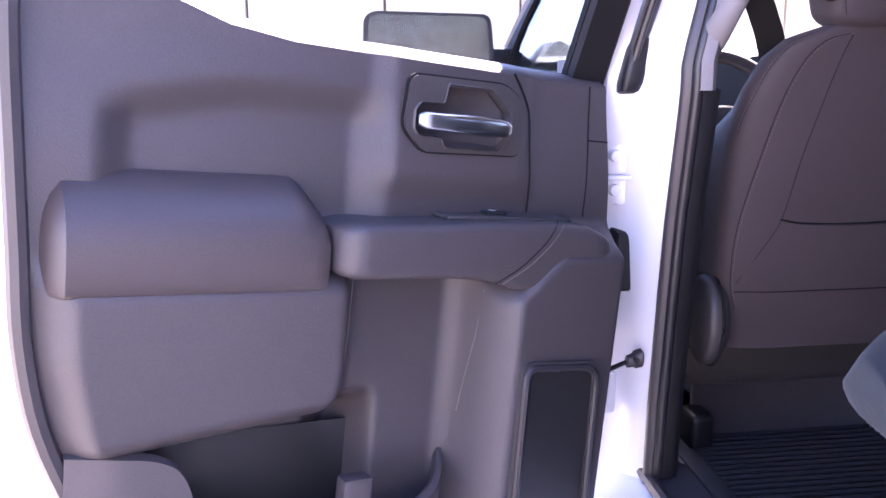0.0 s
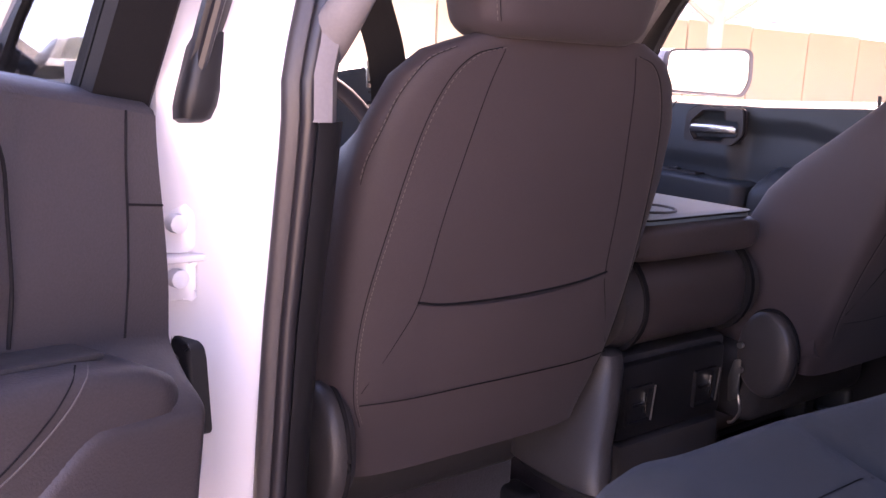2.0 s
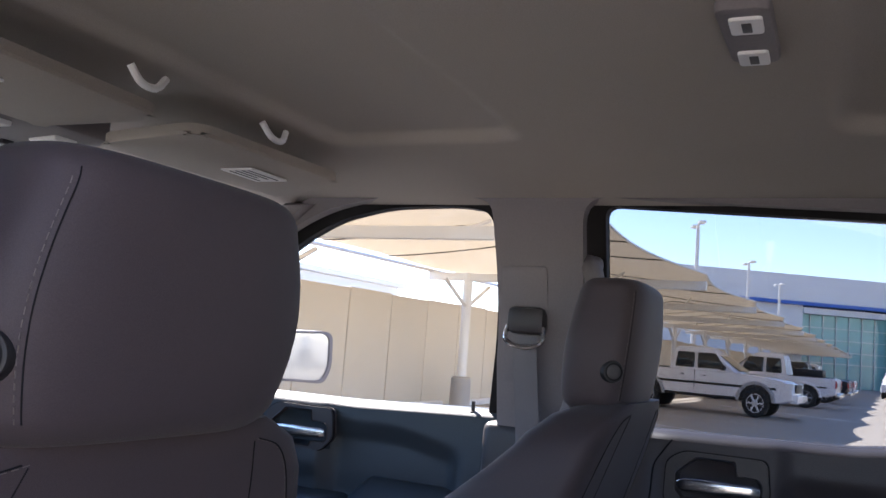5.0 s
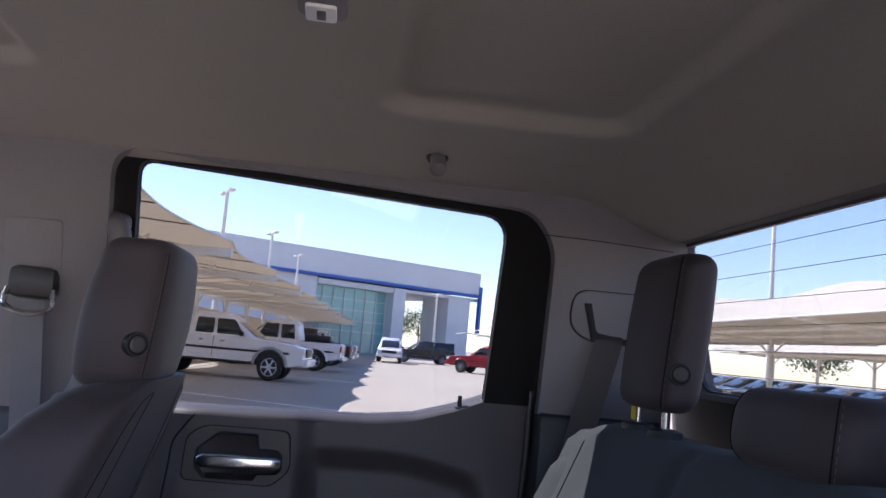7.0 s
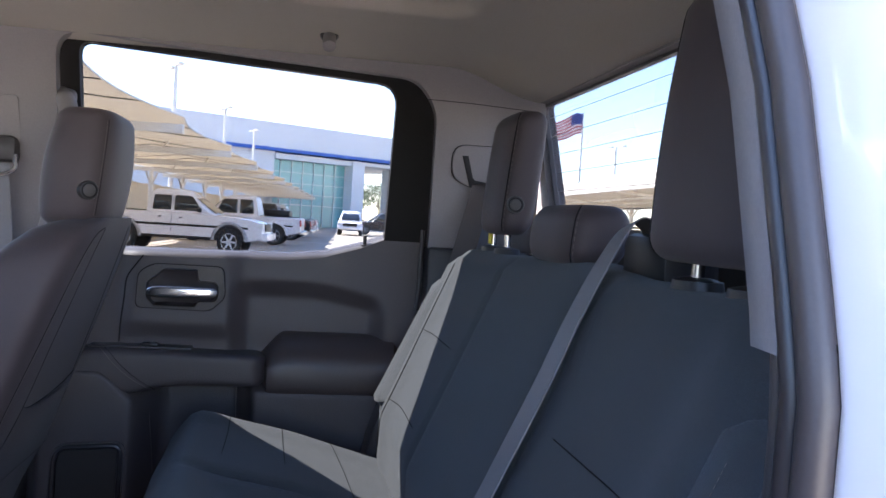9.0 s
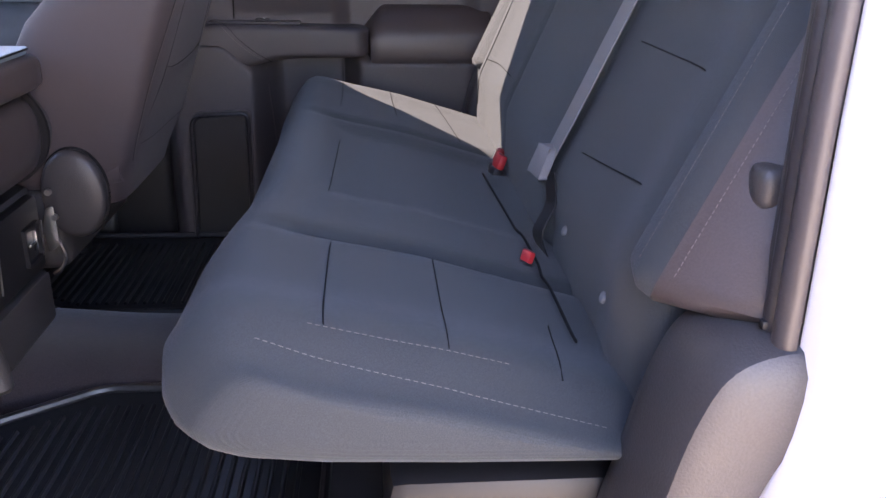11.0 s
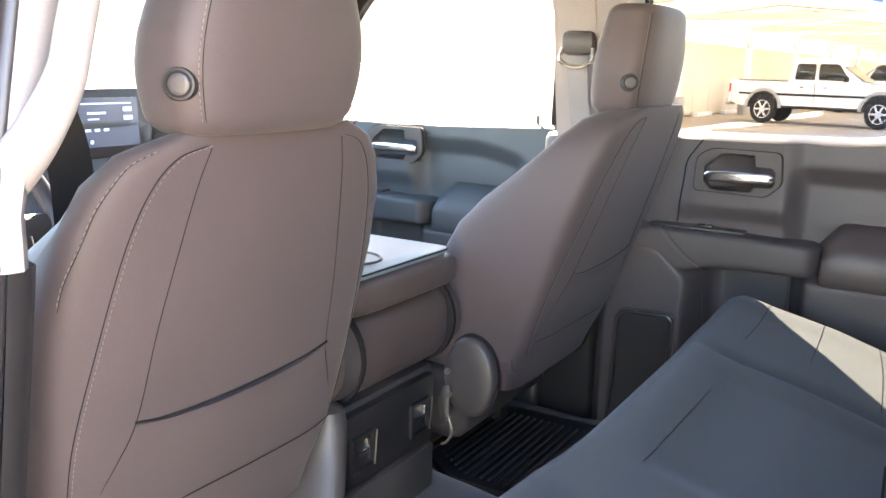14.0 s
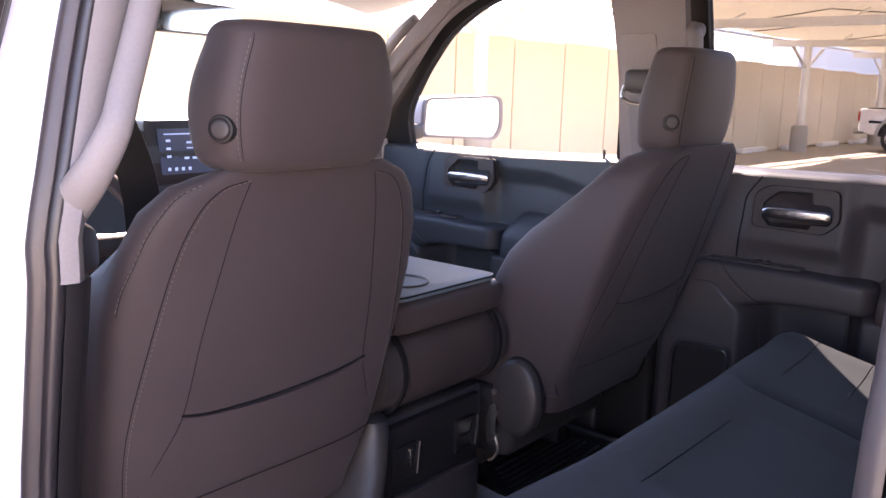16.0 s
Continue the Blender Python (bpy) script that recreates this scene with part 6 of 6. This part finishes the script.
def canopy_bay(m, a0, depth, eave, far, peak, post, label, span=7.0, even=0.5, beams=False):
    """One bay of stretched shade cloth; its row runs along x, the cloth from y 0 to depth."""
    root = thing("shade_canopy", label, "canopy", "shade canopies", at=m)
    sg = 1 if depth > 0 else -1
    def cloth(a, b, up=0.0):
        ridge = peak * (1 - abs(2 * b - 1)) ** 1.2 * (even + (1 - even) * math.cos(math.pi * (a - 0.5)) ** 2)
        sag = -0.10 * math.sin(math.pi * a) * math.sin(math.pi * b)
        edge = (0.34 if beams else 0.22) * math.sin(math.pi * a) * ((1 - b) ** 6 - b ** 6)
        return Vector((a0 + span * a, depth * b + sg * edge, eave + (far - eave) * b + ridge + sag + up))
    part("cloth", sheet(cloth, 0, 1, 16, 0, 1, 14), FABRIC, root)
    if beams:
        part("edge_cable", tube([cloth(a / 12, 0) for a in range(13)], 0.02, 6), STEELW, root)
    else:
        part("edge_tube", tube([(a0, 0, eave - 0.05), (a0 + span, 0, eave - 0.05)], 0.035, 8), STEELW, root)
    part("edge_tube", tube([(a0, depth, far - 0.05), (a0 + span, depth, far - 0.05)], 0.045, 8), STEELW, root)
    py = depth * post
    pz = eave + (far - eave) * post - 0.30
    part("post", tube([(a0 + 0.05, py, 0), (a0 + 0.05, py, pz + 0.2)], 0.11, 14, up=(0, 1, 0)), STEELW, root)
    part("post_base", tube([(a0 + 0.05, py, 0), (a0 + 0.05, py, 0.72), (a0 + 0.05, py, 0.76)], [0.24, 0.23, 0.18], 14, up=(0, 1, 0)), POST_BASE, root)
    if beams:
        # deep cross beams with raking struts up to the cloth, and thin seam cables
        part("cross_beam", rbox((a0 - 0.03, 0.0, 2.92), (a0 + 0.13, depth, 3.10), 0.01), STEELW, root)
        for f in (0.3, 0.7):
            part("strut", tube([(a0 + 0.05, depth * f, 3.08), (a0 + 0.75, depth * f, cloth(0.11, f).z - 0.03)], 0.03, 6), STEELW, root)
        for f in (0.33, 0.66):
            part("seam_cable", tube([cloth(f, b / 8) - Vector((0, 0, 0.02)) for b in range(9)], 0.012, 5), RUBBER, root)
    else:
        part("arm", tube([(a0 + 0.05, 0, eave - 0.08), (a0 + 0.05, py * 0.5, (eave + pz) / 2 - 0.12), (a0 + 0.05, py, pz - 0.05), (a0 + 0.05, depth, far - 0.08)], [0.05, 0.07, 0.09, 0.05], 8), STEELW, root)
        for f in (0.25, 0.5, 0.75):
            z = eave + (far - eave) * f - 0.16
            part("purlin", tube([(a0, depth * f, z), (a0 + span, depth * f, z)], 0.05, 8), STEELW, root)
    part("brace", tube([(a0 + 0.05, py, pz - 0.6), (a0 + 1.2, py, pz - 0.02)], 0.045, 6), STEELW, root)
    part("brace", tube([(a0 + 0.05, py, pz - 0.6), (a0 - 1.1, py, pz - 0.02)], 0.045, 6), STEELW, root)
    return root


for k in range(13):
    canopy_bay(pose(0, 2.78, 0, 0, 0, ROW_TURN), 2.6 + 7.0 * k, 6.3, 3.25, 3.20, 0.40, 0.84, "tan shade sail on white posts beside the wall", beams=True)
for k in range(-4, 6):
    canopy_bay(pose(-0.94, -11.0, 0, 0, 0, ROW_TURN), 21.0 + 10.5 * k, -8.5, 3.18, 3.18, 1.70, 0.5, "pale peaked shade sail on white posts across the aisle", 10.5, 0.8)
canopy_bay(pose(77, -12.4, 0, 0, 0, ROW_TURN), 0.0, -8.5, 3.12, 3.12, 1.5, 0.5, "pale peaked shade sail near the showroom", 10.5, 0.7)
for k in range(9):
    canopy_bay(pose(-0.94, -28.0, 0, 0, 0, ROW_TURN), 8.0 + 7.0 * k, -6.0, 3.37, 3.37, 1.6, 0.5, "pale peaked shade sail in a far row")

BRIGHT_ALLOY = material("bright_alloy", (0.62, 0.62, 0.63), 0.35, var=0.08, scale=8, spec=0.6)
ALLOY = material("painted_alloy", (0.34, 0.34, 0.35), 0.4, var=0.15, scale=8, spec=0.5)
# parking lines and wheel stops
for x0 in (5.0, 17.2, 29.3, 42.6):
    y0 = 0.25 - 0.061 * x0
    line = [(x0, y0), (x0 + 0.14, y0), (x0 + 2.44, y0 + 4.6), (x0 + 2.30, y0 + 4.6)]
    tagged(part("parking_line", prism(line, lambda a, b, d: Vector((a, b, 0.005 - d)), 0.005), LINEPAINT), "worn white painted parking line", "parking line", "parking lines", kind="structure")
for i in range(12):
    tagged(part("wheel_stop", rbox((9.5 + 3.0 * i, 8.0 - 0.18 * i, 0), (11.4 + 3.0 * i, 8.2 - 0.18 * i, 0.14), 0.03), FACADE), "pale concrete wheel stop on the parking bay", "wheel stop", "wheel stops")


def pickup(m, label, paint, tail=1.8, height=1.78, cap=False, flare=None):
    """A parked pickup truck, its nose along +x, standing on z 0."""
    root = thing("pickup_truck", label, "pickup truck", "parked vehicles", at=m)
    W = 0.92
    rim_mat = BRIGHT_ALLOY if flare else ALLOY
    prof = [(-2.70, 0.55), (-2.72, 1.05), (-2.68, 1.13), (-0.95, 1.13), (1.00, 1.13), (1.15, 1.12), (1.80, 1.09), (2.35, 1.02), (2.58, 0.93), (2.66, 0.80), (2.68, 0.52), (2.30, 0.42), (-2.4, 0.45)]
    lp = []
    for y, s in ((-W, 0.95), (-W + 0.05, 1.0), (-0.6, 1.02), (0, 1.03), (0.6, 1.02), (W - 0.05, 1.0), (W, 0.95)):
        lp.append([Vector((x * (0.985 if abs(y) > W - 0.01 else 1), y, 0.75 + (z - 0.75) * s)) for x, z in prof])
    part("body", loft(lp), paint, root)
    lp = []
    for z, x0, x1, w in ((1.08, -0.98, 1.16, 0.88), (1.16, -0.97, 1.08, 0.87), (height - 0.20, -0.86, 0.46, 0.755), (height - 0.08, -0.82, 0.30, 0.71), (height - 0.02, -0.74, 0.18, 0.66), (height, -0.60, 0.02, 0.58)):
        lp.append([Vector((x, y, z)) for x, y in ((x0, -w), (x1 - 0.12, -w), (x1, -w * 0.84), (x1 + 0.03, 0), (x1, w * 0.84), (x1 - 0.12, w), (x0, w))])
    part("cab", loft(lp), paint, root)
    slope = (0.87 - 0.755) / (height - 0.36)
    for sy in (-1, 1):
        for x0, x1, front in ((-0.80, -0.22, False), (-0.12, 0.62, True)):
            q = [(x0, 1.19), (x1 + (0.12 if front else 0), 1.19), (x1 - (0.20 if front else 0.0), height - 0.17), (x0 + (0.06 if not front else 0.0), height - 0.17)]
            part("side_window", prism(corner_round(q, 0.06), lambda a, b, d: Vector((a, sy * (0.876 - (b - 1.16) * slope - d), b)), 0.03, 0.004), DARKGLASS, root)
        part("mirror", rbox((0.62, sy * 0.96 - 0.08, 1.16), (0.74, sy * 0.96 + 0.08, 1.30), 0.03), PLASTIC_DARK, root)
        part("rocker", rbox((-1.15, sy * 0.90 - 0.03, 0.42), (1.12, sy * 0.90 + 0.03, 0.50), 0.02), PLASTIC_DARK, root)
        part("door_gap", rbox((-0.19, sy * 0.921 - 0.004, 0.60), (-0.175, sy * 0.921 + 0.004, 1.13), 0.0), SEAM, root)
        part("side_moulding", rbox((-2.4, sy * 0.925 - 0.012, 0.76), (2.2, sy * 0.925 + 0.012, 0.82), 0.01), PLASTIC_DARK, root)
        for x in (-0.62, 0.05):
            part("door_handle", rbox((x, sy * 0.925 - 0.02, 0.98), (x + 0.12, sy * 0.925 + 0.02, 1.01), 0.008), PLASTIC_DARK, root)
        for x in (-1.65, 1.62):
            arch = [(x + 0.47 * math.cos(radians(a)), 0.42 + 0.45 * math.sin(radians(a))) for a in range(0, 181, 12)]
            part("wheel_arch", loft([[Vector((a, sy * 0.90, b)), Vector((a, sy * 0.955, b)), Vector((x + (a - x) * 1.10, sy * 0.965, 0.42 + (b - 0.42) * 1.10)), Vector((x + (a - x) * 1.22, sy * 0.925, 0.42 + (b - 0.42) * 1.20))] for a, b in arch], closed=False, caps=False), flare or paint, root)
            part("arch_well", prism(arch, lambda a, b, d: Vector((a, sy * (0.928 - d), b)), 0.3), PLASTIC_DARK, root)
            wh = part("tyre", loft([[Vector((x + r * math.cos(a * math.pi / 14), sy * y, 0.38 + r * math.sin(a * math.pi / 14))) for a in range(28)] for y, r in ((0.70, 0.25), (0.70, 0.36), (0.73, 0.38), (0.91, 0.38), (0.94, 0.36), (0.945, 0.25))]), TYRE, root)
            part("rim", loft([[Vector((x + r * math.cos(a * math.pi / 14), sy * y, 0.38 + r * math.sin(a * math.pi / 14))) for a in range(28)] for y, r in ((0.93, 0.26), (0.950, 0.245), (0.940, 0.21), (0.932, 0.19), (0.945, 0.09), (0.955, 0.06))]), rim_mat, wh)
            for a in range(6):
                c, s = math.cos(a * math.pi / 3), math.sin(a * math.pi / 3)
                part("spoke", tube([(x + 0.05 * c, sy * 0.945, 0.38 + 0.05 * s), (x + 0.22 * c, sy * 0.945, 0.38 + 0.22 * s)], 0.030, 6), rim_mat, wh)
        part("headlamp", rbox((2.48, sy * 0.80 - 0.13, 0.80), (2.67, sy * 0.80 + 0.13, 0.96), 0.03), LENS, root)
        part("tail_lamp", rbox((-2.735, sy * 0.86 - 0.07, 0.80), (-2.66, sy * 0.86 + 0.07, 1.06), 0.02), LAMPRED, root)
    part("windscreen", prism([(-0.70, 0), (0.70, 0), (0.62, 1), (-0.62, 1)], lambda a, b, d: Vector((1.09 - 0.60 * b + 0.035 - d, a, 1.18 + (height - 1.40) * b)), 0.03), DARKGLASS, root)
    part("rear_window", prism([(-0.6, 1.18), (0.6, 1.18), (0.54, height - 0.18), (-0.54, height - 0.18)], lambda a, b, d: Vector((-0.945 + (b - 1.18) * 0.16 + d, a, b)), 0.03), DARKGLASS, root)
    part("bumper", rbox((2.55, -0.90, 0.45), (2.80, 0.90, 0.68), 0.05), paint, root)
    part("rear_bumper", rbox((-2.85, -0.88, 0.45), (-2.66, 0.88, 0.62), 0.04), CHROME, root)
    part("grille", rbox((2.62, -0.55, 0.72), (2.70, 0.55, 0.94), 0.02), PLASTIC_DARK, root)
    part("bed_floor", rbox((-2.60, -0.78, 1.12), (-1.02, 0.78, 1.158), 0.01), PLASTIC_DARK, root)
    if tail > 2:
        part("bed_box", rbox((-2.2, -0.55, 1.15), (-1.15, 0.55, 1.42), 0.04), PLASTIC_DARK, root)
    if cap:
        lp = [[Vector((x, y, z)) for x, y in ((-2.66, -w), (-1.0, -w), (-1.0, w), (-2.66, w))] for z, w in ((1.11, 0.86), (1.3, 0.84), (height - 0.12, 0.74), (height - 0.02, 0.62))]
        part("bed_cap", loft(lp), paint, root)
        for sy in (-1, 1):
            part("cap_window", prism(corner_round([(-2.45, 1.22), (-1.15, 1.22), (-1.2, height - 0.2), (-2.40, height - 0.2)], 0.04), lambda a, b, d: Vector((a, sy * (0.865 - (b - 1.22) * 0.22 - d), b)), 0.03, 0.003), DARKGLASS, root)
    return root


SILVER = material("silver_car_paint", (0.55, 0.56, 0.57), 0.25, metal=0.3, var=0.03, coat=0.5)
BLACKP = material("black_car_paint", (0.02, 0.022, 0.025), 0.2, var=0.1, coat=0.6)
REDP = material("red_car_paint", (0.35, 0.02, 0.03), 0.25, var=0.05, coat=0.5)
pickup(pose(27.2, 2.95, 0, 0, 0, -97) @ Matrix.Diagonal((1.0, 1.0, 1.12, 1.0)), "white older pickup truck parked under the canopy", WHITE_PAINT, flare=ALLOY)
pickup(pose(38.0, 2.0, 0, 0, 0, 84) @ Matrix.Diagonal((1.08, 1.05, 1.10, 1.0)), "white crew-cab pickup truck with a dark box in its bed", WHITE_PAINT, tail=2.2, height=1.92)
pickup(pose(46.0, 1.2, 0, 0, 0, 84), "dark pickup truck parked in the row", BLACKP, height=1.9)
pickup(pose(52.0, 0.8, 0, 0, 0, 84), "silver pickup truck parked in the row", SILVER, height=1.9)
pickup(pose(66.0, -4.9, 0, 0, 0, 175), "white pickup parked near the showroom", WHITE_PAINT, height=1.9, cap=True)
pickup(pose(72.0, -8.0, 0, 0, 0, 95), "black pickup parked near the showroom", BLACKP, height=1.9, cap=True)
pickup(pose(54.0, -10.6, 0, 0, 0, 60), "red pickup parked across the aisle", REDP, height=1.85)
for x, c in [(14 + 2.4 * i, BLACKP if i % 5 != 2 else SILVER) for i in range(15)]:
    pickup(pose(x, -19.0 - 0.061 * x, 0, 0, 0, 90) @ Matrix.Diagonal((1.0, 1.0, 0.74, 1.0)), "parked pickup under the far canopy", c, height=1.80)
for i in range(5):
    pickup(pose(-7.5 + 2.6 * i, 33 + 0.3 * i, 0, 0, 0, 200), "silver vehicle parked beyond the wall", SILVER if i % 2 else WHITE_PAINT, height=1.7)

# showroom
bld = thing("showroom", "long pale showroom with blue stripe and glass entrance", "building", kind="structure")
A, B = Vector((72, 36.9, 0)), Vector((105, -17.7, 0))
along = (B - A).normalized()
back_n = Vector((-along.y, along.x, 0))
LEN = (B - A).length


def F(s, z, d):
    """A place on the facade: s along it, d out of it (towards the viewer)."""
    return A + along * s + Vector((0, 0, z)) + (-back_n if back_n.x > 0 else back_n) * d


def facade_box(name, s0, s1, z0, z1, d0, d1, mat):
    bm = bmesh.new()
    v = [bm.verts.new(F(s, z, d)) for s in (s0, s1) for z in (z0, z1) for d in (d0, d1)]
    for q in ((0, 1, 3, 2), (4, 5, 7, 6), (0, 1, 5, 4), (2, 3, 7, 6), (0, 2, 6, 4), (1, 3, 7, 5)):
        bm.faces.new([v[i] for i in q])
    return part(name, bm, mat, bld, smooth=False)


facade_box("upper_wall", 15, LEN, 8.4, 11.1, -20, 0.6, FACADE)
facade_box("lower_wall", 15, LEN - 23, 0, 8.06, -20, 0, FACADE)
facade_box("blue_stripe", 15, LEN + 0.3, 8.06, 8.4, -0.5, 0.75, BLUE)
facade_box("entrance_wall", LEN - 23, LEN - 12.9, 0, 7.4, -20, -1.2, SHOPGLASS)
facade_box("pier", LEN - 12.9, LEN - 11.2, 0, 7.9, -8, 0.4, FACADE)
facade_box("portico_pier", LEN - 4.6, LEN - 1.2, 0, 7.9, -5, 0.3, FACADE)
facade_box("lintel", LEN - 23, LEN - 11.2, 7.3, 7.9, -3, 0.2, FACADE)
facade_box("soffit", LEN - 12, LEN, 7.5, 7.9, -20, 0.2, FACADE)
facade_box("corner_band", LEN - 0.1, LEN + 0.3, 3.6, 9.4, 0.35, 0.8, BLUE)
for i in range(8):
    facade_box("mullion", LEN - 23 + 1.44 * i - 0.04, LEN - 23 + 1.44 * i + 0.04, 0, 7.3, -1.3, -1.05, STEELW)
for z in (2.4, 3.6, 4.8, 6.0):
    facade_box("transom", LEN - 23, LEN - 12.9, z - 0.05, z + 0.05, -1.3, -1.05, STEELW)


def lamp_post(x, y, h, turn):
    root = thing("lamp_post", "tall white car park lamp post with two heads", "lamp post", "lamp posts", at=pose(x, y, 0, 0, 0, turn))
    part("base", tube([(0, 0, 0), (0, 0, 0.8)], 0.28, 12, up=(0, 1, 0)), FACADE, root)
    part("pole", tube([(0, 0, 0.6), (0, 0, h)], [0.15, 0.10], 10, up=(0, 1, 0)), STEELW, root)
    part("arm", tube([(-0.8, 0, h), (0.8, 0, h)], 0.04, 6), STEELW, root)
    for sg in (-1, 1):
        part("head", rbox((sg * 0.85 - 0.35, -0.18, h - 0.06), (sg * 0.85 + 0.35, 0.18, h + 0.08), 0.03), STEELW, root)


for x, y, h in ((47.5, 6.3, 9.1), (64.8, 5.0, 9.0), (80, 3.6, 8.9), (90, -11.0, 7.1), (43.2, -24.0, 13.0), (70, -28, 9.0)):
    lamp_post(x, y, h, 20)

# flag beyond the rear canopy
RED_S = material("flag_red", (0.45, 0.03, 0.05), 0.8, var=0.1)
WHITE_S = material("flag_white", (0.75, 0.74, 0.74), 0.8, var=0.05)
BLUE_S = material("flag_blue", (0.03, 0.05, 0.22), 0.8, var=0.05)
flag = thing("flag", "striped national flag hanging on a white pole", "flag")
part("pole", tube([(70, -24.8, 0), (70, -24.8, 11.8)], [0.14, 0.08], 10, up=(0, 1, 0)), STEELW, flag)


def flag_pt(a, b):
    return Vector((69.95, -24.8 + 2.6 * a, 11.6 - 1.8 * b - 1.1 * a * a + 0.12 * math.sin(7 * a + b)))


for k in range(13):
    part("stripe", sheet(lambda a, b: flag_pt(a, (k + b) / 13) + Vector((0.12 * math.sin(9 * a), 0, 0)), 0, 1, 14, 0, 1, 2), RED_S if k % 2 == 0 else WHITE_S, flag)
part("canton", sheet(lambda a, b: flag_pt(a * 0.42, b * 0.54) + Vector((0.12 * math.sin(9 * a * 0.42) - 0.03, 0, 0)), 0, 1, 8, 0, 1, 4), BLUE_S, flag)


def tree(x, y, h, r, seed):
    rnd = random.Random(seed)
    root = thing("tree", "leafy green tree beyond the car park", "tree", "trees", at=pose(x, y, 0))
    part("trunk", tube([(0, 0, 0), (0.1, 0, h * 0.3), (0.0, 0.1, h * 0.7)], [0.16, 0.12, 0.05], 8, up=(0, 1, 0)), BARK, root)
    for k in range(5):
        a = k * 1.3
        part("limb", tube([(0, 0, h * 0.35), (r * 0.5 * math.cos(a), r * 0.5 * math.sin(a), h * (0.55 + 0.05 * k))], [0.07, 0.02], 6), BARK, root)
    vs, fs = [], []
    for k in range(1500):
        d = Vector((rnd.gauss(0, 1), rnd.gauss(0, 1), rnd.gauss(0, 0.8))).normalized()
        q = d * (r * (0.55 + 0.5 * rnd.random()) * (0.85 + 0.25 * math.sin(5 * d.x + 3 * d.z)))
        c = Vector((q.x, q.y, h * 0.66 + q.z * 0.8))
        u = Vector((rnd.gauss(0, 1), rnd.gauss(0, 1), rnd.gauss(0, 1))).normalized() * 0.14
        w = u.orthogonal().normalized() * 0.09
        n = len(vs)
        vs += [c - u, c + w, c + u, c - w]
        fs.append((n, n + 1, n + 2, n + 3))
    me = bpy.data.meshes.new("crown")
    me.from_pydata(vs, [], fs)
    me.materials.append(LEAF)
    cr = new("crown", me)
    cr.parent = root


for i, (x, y, h, r) in enumerate(((128, -9.5, 7, 3.4), (132, -13.5, 8, 3.6), (124, -16.0, 6, 3.0), (118, -30, 7, 4), (75, -46, 6, 3), (45, -50, 6, 3), (32, -46, 5, 2.6), (20, -44, 5, 2.5), (0, 45, 7, 3.4), (6, 47, 6, 3))):
    tree(x, y, h, r, i)
far_wall = thing("far_wall", "tan block wall across the car park", "wall", kind="structure")
part("panel", rbox((-40, 38, 0), (30, 38.3, 2.3), 0.02), TANWALL, far_wall)
